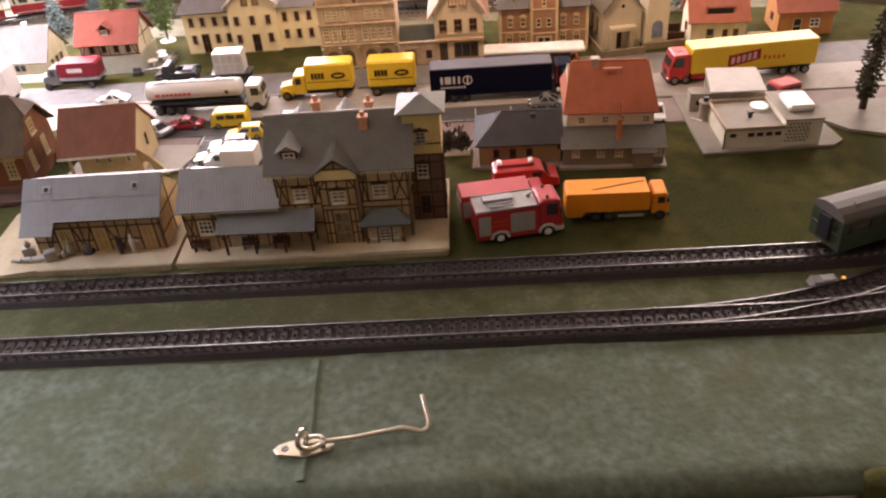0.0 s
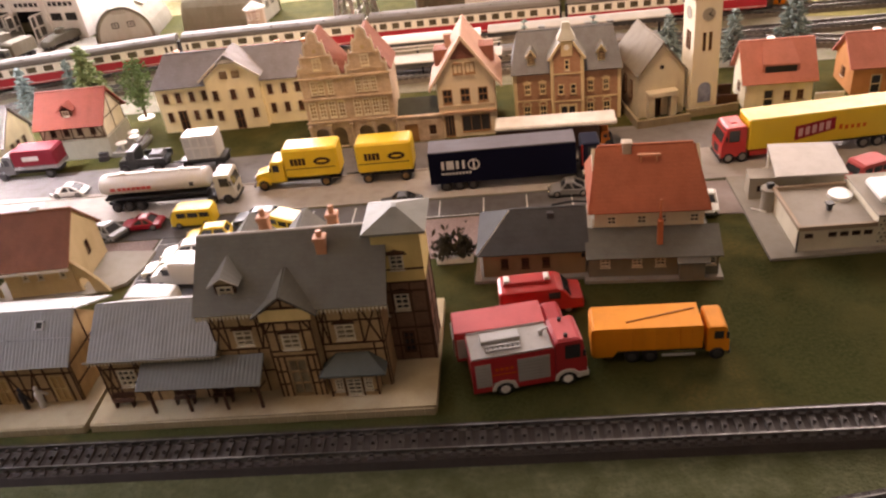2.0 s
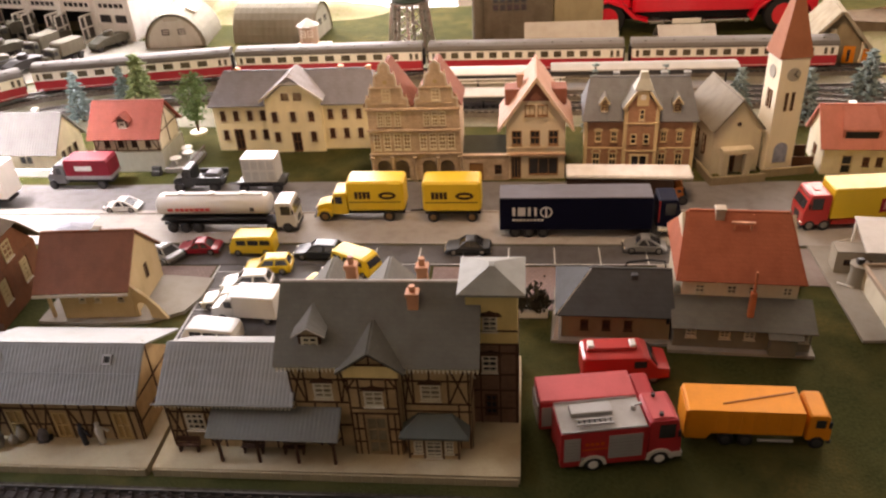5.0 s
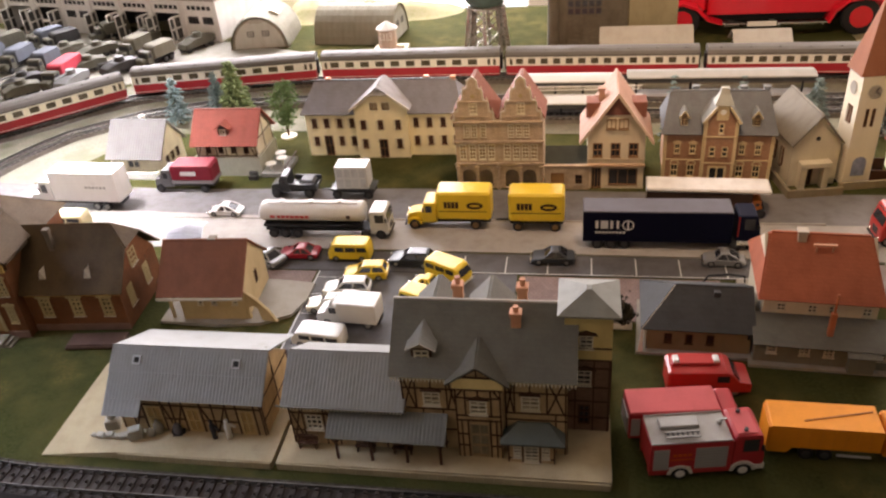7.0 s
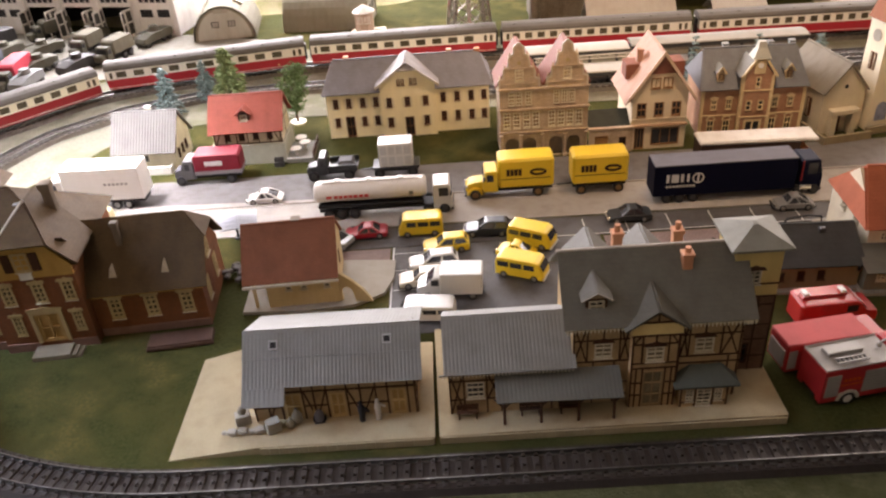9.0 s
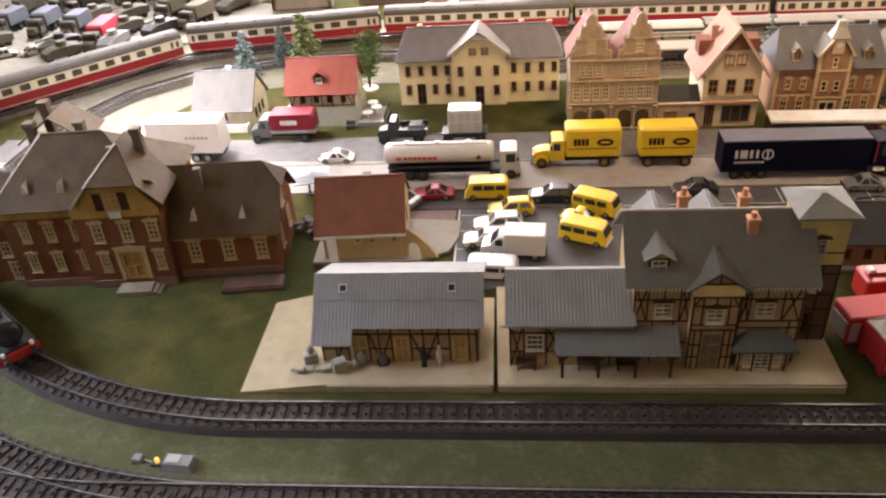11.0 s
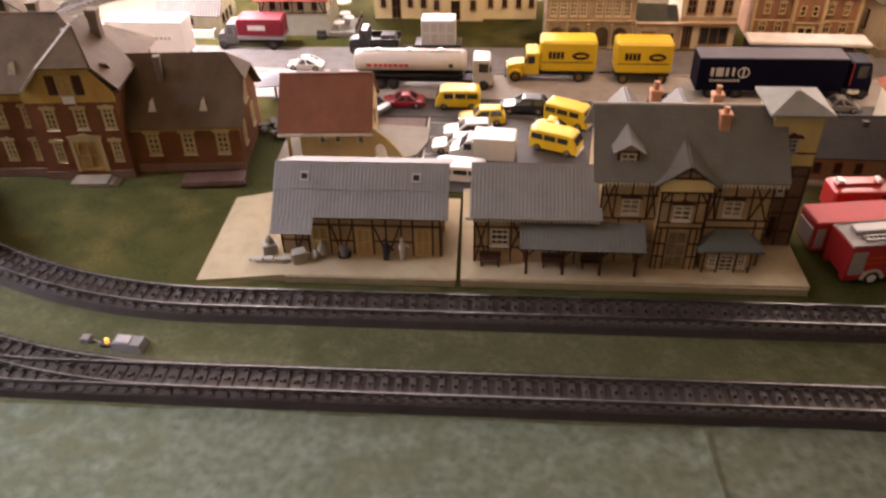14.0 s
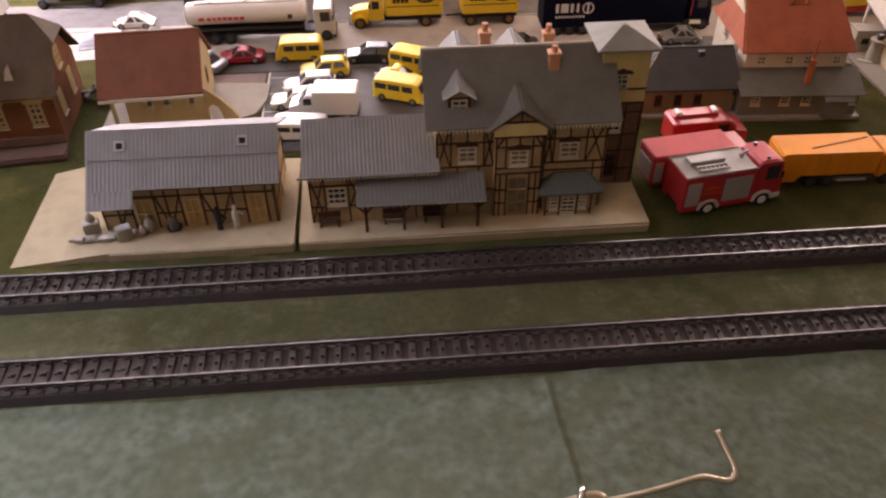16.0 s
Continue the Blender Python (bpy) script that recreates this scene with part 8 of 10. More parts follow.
# orange refuse lorry
t = thing("orange_refuse_lorry", 13.6, 4.35, -1, "orange refuse collection lorry with ribbed sides", "lorry")
W = 2.35
ORM = mat("matte_orange", (0.72, 0.25, 0.012), 0.6, 0.1, 40, 0.15)
part("hopper", shell(B(), [(-3.95, 0.55), (-3.95, 2.65), (-3.85, 2.75), (2.55, 2.72), (2.6, 2.6), (2.6, 1.0), (-2.5, 1.0), (-2.8, 0.55)], W, 0.06, 0.985), ORM, t)
for i in range(7):
    for s in (-1, 1):
        part("rib", B().rbox(-2.3 + i * 0.7, -2.24 + i * 0.7, s * W / 2 - 0.04, s * W / 2 + 0.012, 1.05, 2.6, 0.01), ORM, t)
part("tailgate", B().rbox(-4.05, -3.94, -1.1, 1.1, 0.6, 2.6, 0.04), ORM, t)
part("roof_seam", B().bar((-1.9, -0.55, 2.74), (2.3, 0.6, 2.72), 0.09), mat("dark_orange_seam", (0.3, 0.09, 0.01), 0.6), t)
cab(t, 2.85, 4.2, 2.2, 2.5, ORM, 0.6, 0.2, 0.2)
chassis(t, -2.9, 4.0, W, 0.62, (-1.6, -0.5, 3.5), 0.46, DARK)
part("side_guard", B().rbox(0.2, 2.2, -1.15, -1.0, 0.4, 0.55, 0.03), SILVER, t)

# parked cars
car("cream white rally coupe with a dark stripe", -38.5, 32.9, 180, WHT, 4.0, 1.8, 1.4, "beetle", z=0.1)
car("dark red low sports coupe on cobbles", -28.05, 25.2, 182, paint("dark_red_paint", (0.3, 0.01, 0.02)), 4.4, 1.85, 1.35, "sedan")
car("grey saloon parked beside the cream house", -31.0, 24.3, 150, paint("grey_paint", (0.2, 0.2, 0.2)), 4.4, 1.85, 1.5, "sedan")
car("yellow postal minibus in the car park", -23.1, 25.2, 180, YEL, 4.5, 1.95, 2.15, "van")
car("yellow breakdown service estate car with printed bars", -20.9, 22.1, 184, YEL, 4.5, 1.85, 1.65, "wagon")
car("black estate car in a parking bay", -17.2, 24.4, 176, BLK, 4.7, 1.9, 1.6, "wagon")
car("yellow minibus parked askew", -13.5, 22.2, -28, YEL, 4.6, 1.95, 2.15, "van")
car("small yellow saloon between two vans", -15.0, 20.5, 155, YEL, 3.8, 1.75, 1.5, "beetle")
car("yellow minibus with dark windscreen parked askew", -14.8, 17.6, -24, YEL, 4.7, 1.95, 2.15, "van")
car("white estate car with dark windows", -22.0, 19.6, 184, WHT, 4.7, 1.85, 1.65, "wagon")
car("cream white saloon half hidden by a van", -22.9, 17.2, 182, paint("cream_paint", (0.66, 0.6, 0.46)), 4.4, 1.85, 1.6, "wagon")
car("white rounded delivery van in the car park", -22.5, 12.7, 174, WHT, 4.9, 1.95, 1.75, "van")
car("black saloon car by the kerb", -4.5, 25.2, 180, BLK, 4.4, 1.85, 1.5, "sedan")
car("dull grey beetle-shaped car", 10.1, 25.4, 178, paint("grey_paint", (0.2, 0.2, 0.2)), 4.0, 1.75, 1.5, "beetle")
car("pale cream bus-shaped van", -55.5, 29.9, 180, paint("pale_yellow_paint", (0.66, 0.6, 0.36)), 6.6, 2.1, 2.0, "van", z=0.1)
car("small white saloon beside the inn", 20.6, 21.4, 262, WHT, 4.0, 1.8, 1.5, "sedan")
car("small red and white van by the shelter", 33.6, 23.6, 200, FADED, 3.6, 2.0, 2.3, "van")
t = thing("white_box_van", -20.5, 15.6, 175, "white delivery van with a tall box body", "van", "parked model cars", z=0.07)
part("cargo_box", B().rbox(-2.4, 0.9, -1.05, 1.05, 0.55, 2.45, 0.08), WHT, t)
part("cab", shell(B(), [(0.9, 0.4), (0.9, 2.1), (1.3, 2.15), (2.0, 1.4), (2.7, 1.2), (2.8, 0.9), (2.8, 0.4)], 1.9, 0.2, 0.94), WHT, t)
part("windscreen", B().loft([[(1.36 + d, y_, 2.05) for y_ in (-0.75, 0.75)] + [(1.98 + d, y_, 1.45) for y_ in (0.8, -0.8)] for d in (-0.02, 0.05)]), GLASS, t)
for s in (-1, 1):
    yy = s * 0.938
    part("side_window", B().box(1.0, 1.6, min(yy, yy + s * 0.03), max(yy, yy + s * 0.03), 1.35, 1.9), GLASS, t)
chassis(t, -2.5, 2.6, 2.0, 0.5, (-1.6, 1.9), 0.38)


# ---- railway vehicles ----
def coach(x0, y0, x1, y1, lower, upper, roofm, label, nwin=10, group="express coaches", name="railway_coach", z=0.9, stripe=None):
    L = math.hypot(x1 - x0, y1 - y0) - 0.7
    t = thing(name, (x0 + x1) / 2, (y0 + y1) / 2, math.degrees(math.atan2(y1 - y0, x1 - x0)), label, "railway coach", group, z=z)
    h, W = L / 2, 3.1
    part("lower_body", B().rbox(-h, h, -W / 2, W / 2, 0.42, 1.75, 0.05), lower, t)
    ww = [(1.3 + i * (L - 3.4) / nwin, 1.3 + i * (L - 3.4) / nwin + (L - 3.4) / nwin * 0.58, 0.18, 0.98) for i in range(nwin)]
    ends = [(0.45, 0.85, 0.1, 0.95), (L - 1.6, L - 1.2, 0.1, 0.95), (L - 0.85, L - 0.45, 0.1, 0.95)]
    for s in (0, 1):
        part("window_band", B().panel(L, 1.2, 0.1, ww + ends), upper, t, m=T(-h, -W / 2, 1.75) if not s else T(h, W / 2, 1.75, 180))
        part("glazing", B().box(-h + 0.1, h - 0.1, -0.02, 0.02, 1.8, 2.9), mat("coach_glass", (0.11, 0.095, 0.065), 0.15, 0.5, 60), t, m=T(0, (1 if s else -1) * (W / 2 - 0.14)))
        if stripe:
            part("waist_stripe", B().box(-h + 0.02, h - 0.02, (1 if s else -1) * (W / 2 + 0.005) - 0.008, (1 if s else -1) * (W / 2 + 0.005) + 0.008, 0.62, 0.68), stripe, t)
    part("end_wall", B().rbox(-h, -h + 0.12, -W / 2 + 0.11, W / 2 - 0.11, 1.75, 2.95, 0.02), upper, t)
    part("end_wall", B().rbox(h - 0.12, h, -W / 2 + 0.11, W / 2 - 0.11, 1.75, 2.95, 0.02), upper, t)
    ring = [(-1.6, 2.93), (-1.55, 3.15), (-1.25, 3.5), (-0.7, 3.74), (0, 3.82), (0.7, 3.74), (1.25, 3.5), (1.55, 3.15), (1.6, 2.93)]
    part("roof", B().prism_x(ring, -h - 0.08, h + 0.08), roofm, t)
    for i in range(7):
        part("roof_vent", B().rbox(-h + 1.6 + i * (L - 3.2) / 6 - 0.18, -h + 1.6 + i * (L - 3.2) / 6 + 0.18, -0.85, -0.5, 3.55, 3.8, 0.05), roofm, t)
    for bx in (-h * 0.7, h * 0.7):
        g = part("bogie", B().rbox(bx - 1.9, bx + 1.9, -1.15, 1.15, 0.3, 0.7, 0.06), BLACK, t)
        for wx in (bx - 1.2, bx + 1.2):
            for s in (-1, 1):
                part("wheel", B().cyl(wx, s * 0.85 - 0.08, 0.5, 0.5, 0.16, "y", 14), mat("wheel_steel", (0.12, 0.11, 0.1), 0.5, metal=0.5), g)
    part("underframe", B().rbox(-h * 0.45, h * 0.45, -1.0, 1.0, 0.25, 0.74, 0.08), BLACK, t)
    for e in (-h - 0.3, h):
        part("gangway", B().rbox(e, e + 0.3, -0.6, 0.6, 0.9, 2.9, 0.05), BLACK, t)
    return t


CRED = paint("coach_red", (0.40, 0.018, 0.03), 0.4)
DEEPRED = paint("coach_deep_red", (0.27, 0.012, 0.016), 0.35)
CCREAM = paint("coach_cream", (0.80, 0.75, 0.58), 0.4)
CWHITE = paint("coach_white", (0.80, 0.77, 0.70), 0.4)
CROOF = mat("coach_roof_grey", (0.115, 0.105, 0.095), 0.6, 0.1)
SILVR = mat("silver_coach_roof", (0.55, 0.54, 0.55), 0.38, 0.06, metal=0.3)
GREEN = paint("coach_green", (0.035, 0.05, 0.03), 0.45)
for p, q in (((-83.2, 46.0), (-65.5, 63.7)), ((-64.9, 65.2), (-38.8, 70.0)), ((-38.4, 70.1), (-12.8, 70.2)), ((-12.5, 70.1), (13.0, 69.3)), ((13.4, 69.2), (38.6, 68.3))):
    coach(*p, *q, DEEPRED if p[0] < -80 else CRED, CCREAM if p[0] < -80 else CWHITE, CROOF, "red and cream express coach with a grey roof", 10 if p[0] < -20 else 13, stripe=WHITE)
coach(27.2, -2.95, 48.0, 4.2, GREEN, GREEN, CROOF, "dark green passenger coach with a dull grey roof", 9, "green passenger coaches")
coach(48.5, 4.6, 60.2, 21.2, GREEN, GREEN, SILVR, "dark green passenger coach with a silver roof", 9, "green passenger coaches")


def on_loop(a):
    return -37 + 36 * math.cos(radians(a)), 33 + 36 * math.sin(radians(a))



# steam locomotive with tender
REDW = paint("wheel_red", (0.4, 0.02, 0.015), 0.45)


def steam_engine(x, y, rz, label, tender=True):
    t = thing("steam_locomotive", x, y, rz, label, "locomotive", z=0.9)
    part("boiler", B().cyl(-1.5, 0, 2.65, 0.95, 7.3, "x", 20), BLK, t, smooth=False)
    part("smokebox_door", B().cyl(5.8, 0, 2.65, 0.85, 0.18, "x", 20, r2=0.6), BLK, t)
    part("running_board", B().rbox(-2.2, 6.3, -1.4, 1.4, 1.5, 1.68, 0.03), BLK, t)
    part("frame", B().rbox(-4.6, 6.0, -0.6, 0.6, 0.55, 1.5, 0.05), REDW, t)
    part("cab", B().rbox(-4.6, -1.6, -1.45, 1.45, 1.5, 3.7, 0.08), BLK, t)
    part("cab_roof", B().prism_x([(-1.6, 3.65), (-1.2, 4.0), (0, 4.2), (1.2, 4.0), (1.6, 3.65)], -4.8, -1.4), BLK, t)
    part("chimney", B().cyl(4.9, 0, 3.5, 0.3, 0.75, n=12), BLK, t)
    for dx in (3.2, 1.4, -0.2):
        part("dome", B().cyl(dx, 0, 3.45, 0.42, 0.42, n=12, r2=0.3), BLK, t)
    part("buffer_beam", B().rbox(6.2, 6.45, -1.45, 1.45, 0.8, 1.5, 0.03), REDW, t)
    for s in (-1, 1):
        part("buffer", B().cyl(6.45, s * 0.95, 1.15, 0.22, 0.45, "x", 10), BLK, t)
        part("lantern", B().cyl(6.25, s * 1.0, 1.62, 0.16, 0.22, "x", 8), WHITE, t)
        part("cylinder", B().cyl(4.0, s * 1.15, 0.95, 0.4, 1.6, "x", 12), BLK, t)
        part("coupling_rod", B().rbox(-2.8, 3.6, s * 1.1 - 0.05, s * 1.1 + 0.05, 0.75, 0.92, 0.02), STEEL, t)
        for wx in (-2.6, -0.8, 1.0, 2.8):
            part("driving_wheel", B().cyl(wx, s * 0.85 - 0.1, 0.78, 0.78, 0.2, "y", 18), REDW, t)
        for wx in (5.1,):
            part("leading_wheel", B().cyl(wx, s * 0.85 - 0.1, 0.45, 0.45, 0.2, "y", 14), REDW, t)
    if not tender:
        return
    td = thing("locomotive_tender", x, y, rz, "black four-axle tender behind the locomotive", "tender", z=0.9)
    td.matrix_basis = t.matrix_basis @ T(-8.6, -0.75, 0, 11)
    part("tank", B().rbox(-3.2, 3.2, -1.45, 1.45, 1.1, 3.1, 0.1), BLK, td)
    part("coal", B().rbox(-2.0, 2.6, -1.1, 1.1, 3.0, 3.5, 0.3), mat("coal", (0.02, 0.02, 0.02), 0.5, 0.4, 300, 1.0), td)
    part("frame", B().rbox(-3.1, 3.1, -0.7, 0.7, 0.5, 1.1, 0.05), REDW, td)
    for wx in (-2.3, -0.9, 0.9, 2.3):
        for s in (-1, 1):
            part("wheel", B().cyl(wx, s * 0.85 - 0.1, 0.48, 0.48, 0.2, "y", 14), REDW, td)


lx, ly = on_loop(231.0)
steam_engine(lx, ly, 231.0 + 90, "black steam locomotive with red wheels entering the curve")



# ---- trees ----
def leaf_clump(b, c, d, r, n=3):
    """A small tuft: a pinched double pyramid along d."""
    d = Vector(d).normalized()
    s = d.cross(Vector((0.3, 0.2, 0.9))).normalized()
    u = s.cross(d)
    c = Vector(c)
    pts = [tuple(c - d * r)] + [tuple(c + (s * math.cos(2 * math.pi * i / n) + u * math.sin(2 * math.pi * i / n)) * r * 0.42) for i in range(n)] + [tuple(c + d * r)]
    fs = [(0, 1 + i, 1 + (i + 1) % n) for i in range(n)] + [(n + 1, 1 + (i + 1) % n, 1 + i) for i in range(n)]
    b.add(pts, fs)


def conifer(x, y, H, R, material, label, dark=TIMBER, dense=1.0, seed=0, group="little model trees", taper=0.85):
    rnd = random.Random(seed)
    t = thing("model_tree", x, y, rnd.uniform(0, 360), label, "tree", group)
    part("trunk", B().cyl(0, 0, 0, H * 0.035, H * 0.95, n=8, r2=0.04), dark, t)
    b, limb = B(), B()
    tiers = int(13 * dense)
    for k in range(tiers):
        f = k / (tiers - 1)
        z = H * (0.16 + 0.8 * f)
        rad = R * (1 - f) ** taper * (1 if taper > 0.6 else min(1, 0.55 + 2 * f)) + 0.12
        n = max(4, int(11 * (1 - 0.6 * f)))
        for i in range(n):
            a = 2 * math.pi * (i + 0.5 * (k % 2) + rnd.uniform(-0.25, 0.25)) / n
            r1 = rad * rnd.uniform(0.7, 1.12)
            tip = Vector((r1 * math.cos(a), r1 * math.sin(a), z - 0.25 * r1 + rnd.uniform(-0.1, 0.1)))
            limb.bar((0, 0, z), tuple(tip * 0.8 + Vector((0, 0, z * 0.2))), 0.05)
            for j in range(3):
                q = 0.35 + 0.3 * j
                c = Vector((0, 0, z)).lerp(tip, q) + Vector((rnd.uniform(-1, 1), rnd.uniform(-1, 1), rnd.uniform(-0.6, 0.6))) * 0.11 * R
                leaf_clump(b, c, (math.cos(a + rnd.uniform(-0.6, 0.6)), math.sin(a + rnd.uniform(-0.6, 0.6)), rnd.uniform(-0.5, 0.4)), R * rnd.uniform(0.2, 0.32), 4)
    part("branchwork", limb, dark, t, kind="stuff")
    part("crown", b, material, t, kind="stuff")
    return t


def broadleaf(x, y, H, R, material, label, seed=0, trunk=0.25, group="little model trees", base=None):
    rnd = random.Random(seed)
    t = thing("model_tree", x, y, 0, label, "tree", group)
    part("trunk", B().cyl(0, 0, 0, 0.16, H * 0.6, n=8, r2=0.07), TIMBER, t)
    if base:
        part("disc_base", B().cyl(0, 0, 0.002, 1.0, 0.14, n=18), base, t)
    b, limb = B(), B()
    for i in range(44):
        a, f = rnd.uniform(0, 6.28), rnd.uniform(0, 1)
        z = H * (trunk + (1 - trunk) * f)
        r1 = R * math.sin(math.pi * min(1, 0.12 + 0.86 * (1 - f) ** 0.8)) * rnd.uniform(0.6, 1.1)
        c0 = Vector((r1 * math.cos(a), r1 * math.sin(a), z))
        limb.bar((0, 0, max(0.2, z - 0.6)), tuple(c0), 0.05)
        for j in range(22):
            c = c0 + Vector((rnd.gauss(0, 1), rnd.gauss(0, 1), rnd.gauss(0, 1))) * R * 0.26
            leaf_clump(b, c, (rnd.uniform(-1, 1), rnd.uniform(-1, 1), rnd.uniform(-1, 1)), R * rnd.uniform(0.13, 0.24), 3)
    part("branchwork", limb, TIMBER, t, kind="stuff")
    part("crown", b, material, t, kind="stuff")
    return t


BLUEG = mat("blue_spruce_needles", (0.17, 0.23, 0.23), 0.8, 0.5, 200)
PINEG = mat("pine_needles", (0.15, 0.20, 0.085), 0.8, 0.55, 200)
LEAFG = mat("leaf_green", (0.11, 0.18, 0.07), 0.8, 0.5, 200)
DARKG = mat("dark_green_needles", (0.045, 0.045, 0.02), 0.85, 0.4, 200)
conifer(-54.2, 56.2, 6.4, 1.7, BLUEG, "blue-grey model spruce behind the white house", seed=1)
conifer(-50.8, 61.0, 5.4, 1.4, BLUEG, "blue-grey model spruce by the rear track", seed=2)
conifer(-47.0, 58.5, 7.6, 2.4, PINEG, "full green model pine with pale tips", seed=3, dense=1.2)
broadleaf(-38.0, 52.2, 7.0, 1.45, LEAFG, "slim green model tree on a pale disc base", seed=4, base=CREAMW)
conifer(23.8, 54.5, 5.6, 1.6, BLUEG, "blue-grey model spruce behind the church", seed=5)
conifer(30.3, 52.0, 6.2, 1.7, BLUEG, "blue-grey model spruce beside the tower", seed=6)
conifer(38.8, 58.3, 6.0, 1.9, BLUEG, "blue-grey model spruce by the rear track", seed=7)
conifer(7.6, 49.5, 8.2, 1.2, BLUEG, "blue-grey spruce tip behind the town hall", seed=8)
conifer(15.0, 50.5, 7.6, 1.2, BLUEG, "blue-grey spruce tip behind the town hall", seed=9)
conifer(40.2, 20.2, 10.6, 1.15, DARKG, "tall narrow dark green model cypress", seed=10, dense=2.0, taper=0.4)
solo("tree_island", B().prism_z([(35.6, 18.5), (37.3, 16.2), (40.2, 14.9), (44.5, 15.2), (47, 18), (45.5, 21.5), (40, 22.8), (36.6, 21.6)], 0.004, 0.3), GREYCARD, "rounded pale island under the tall tree", "traffic island", "structure")
for px in (-0.1, 1.2):
    pl = thing("flower_planter", px, 16.2, 0, "white planter box with a dark shrub", "planter", "planters on the square")
    part("tub", B().rbox(-0.75, 0.75, -0.5, 0.5, 0, 0.55, 0.06), WHITE, pl)
    b = B()
    rnd = random.Random(int(px * 10))
    for i in range(200):
        leaf_clump(b, (rnd.gauss(0, 0.35), rnd.gauss(0, 0.3), 0.6 + abs(rnd.gauss(0.6, 0.6))), (rnd.uniform(-1, 1), rnd.uniform(-1, 1), 1.2), rnd.uniform(0.18, 0.4), 3)
    part("shrub", b, mat("dark_shrub", (0.045, 0.04, 0.025), 0.85, 0.4, 200), pl, kind="stuff")
b = B().bar((-1.6, 0, 0.1), (-1.3, 0, 0.75), 0.12).bar((-1.3, 0, 0.75), (0.4, 0, 0.95), 0.14).bar((0.4, 0, 0.95), (1.6, 0, 0.8), 0.12).bar((1.6, 0, 0.8), (1.7, 0, 0.1), 0.1)
solo("iron_railing", b, BLACK, "black bent iron railing beside the inn", "railing", m=T(9.7, 22.3, 0.05))

# ---- platforms and sidings behind the town ----
PALEROOF = mat("pale_platform_roof", (0.42, 0.40, 0.36), 0.7, 0.08)
for x0, x1, y, z, mt_, lab in ((-10.0, 2.6, 60.6, 3.9, PALEROOF, "long pale wagon roof on the rear track"), (-10.0, 5.0, 56.8, 2.6, PALEROOF, "long pale platform roof on dark posts"), (3.4, 25.4, 62.6, 3.4, mat("grey_platform_roof", (0.28, 0.26, 0.23), 0.7, 0.1), "long grey platform roof on posts")):
    pr = thing("platform_canopy", (x0 + x1) / 2, y, -1, lab, "platform roof")
    h = (x1 - x0) / 2
    part("roof_sheet", B().prism_x([(-1.6, z - 0.15), (-1.5, z), (0, z + 0.25), (1.5, z), (1.6, z - 0.15)], -h, h), mt_, pr)
    part("fascia", B().rbox(-h, h, -1.45, -1.35, z - 0.7, z - 0.16, 0.03), DARK, pr)
    for i in range(4):
        px = -h + 1.2 + i * (2 * h - 2.4) / 3
        part("post", B().rbox(px - 0.12, px + 0.12, -0.12, 0.12, 0.35, z, 0.03), BLACK, pr)
    part("platform", B().rbox(-h, h, -1.3, 1.3, 0.0, 0.85 if z > 3 else 0.5, 0.05), mat("platform_grey", (0.2, 0.18, 0.16), 0.8), pr)
b = B()
for i in range(46):
    b.bar((-9 + i * 0.3, 0, 0.1), (-8.85 + i * 0.3, 0, 0.55), 0.05)
b.rbox(-9.2, 5.0, -0.04, 0.04, 0.5, 0.6, 0.02).rbox(-9.2, 5.0, -0.04, 0.04, 0.05, 0.13, 0.02)
solo("lattice_fence", b, WHITE, "low white lattice fence along the platform", "fence", m=T(0, 58.6, 2.9))

# ---- the yard at the back: sheds, garage, army vehicles ----
HUTG = mat("hut_grey_green", (0.215, 0.20, 0.15), 0.75, 0.16, 20, 0.2)


def hut(x, y, rz, W, L, H, label, ends=True):
    t = thing("nissen_hut", x, y, rz, label, "hut", "round-roofed huts")
    n = 14
    prof = [(W / 2 * math.cos(math.pi * i / n), H * math.sin(math.pi * i / n)) for i in range(n + 1)]
    rings = []
    k = 28
    for i in range(k + 1):
        s = 1.0 + (0.004 if i % 2 else -0.004)
        rings.append([(x_ * s, -L / 2 + L * i / k, z_ * s) for x_, z_ in prof])
    part("curved_roof", B().loft(rings, cap=False, closed=False).loft([[(x_ * 0.96, y_, z_ * 0.96) for x_, z_ in prof] for y_ in (-L / 2, L / 2)], cap=False, closed=False), HUTG, t)
    for yy in (-L / 2 + 0.15, L / 2 - 0.3):
        part("end_wall", B().prism_y([(x_ * 0.95, z_ * 0.95) for x_, z_ in prof], yy, yy + 0.15), HUTG, t)
    for wx in (-1.7, 0.8):
        window(t, T(wx, -L / 2 + 0.1, H * 0.38), 1.1, 0.9, 2, 2, BLACK, 0.12, False)
    part("end_panel", B().prism_y([(x_ * 0.86, 0.15 + z_ * 0.86) for x_, z_ in prof], -L / 2 + 0.10, -L / 2 + 0.148), mat("hut_end_olive", (0.44, 0.44, 0.38), 0.75, 0.15, 30), t)
    part("name_board", B().rbox(-1.1, 1.1, -L / 2 + 0.05, -L / 2 + 0.14, H * 0.78, H * 0.9, 0.02), mat("faded_board", (0.35, 0.34, 0.28), 0.7), t)
    part("roof_hatch", B().at(W * 0.24, -L * 0.1, H * 0.88, 0, 0, 28).rbox(-0.8, 0.8, -0.9, 0.9, 0, 0.35, 0.05), CARD, t)


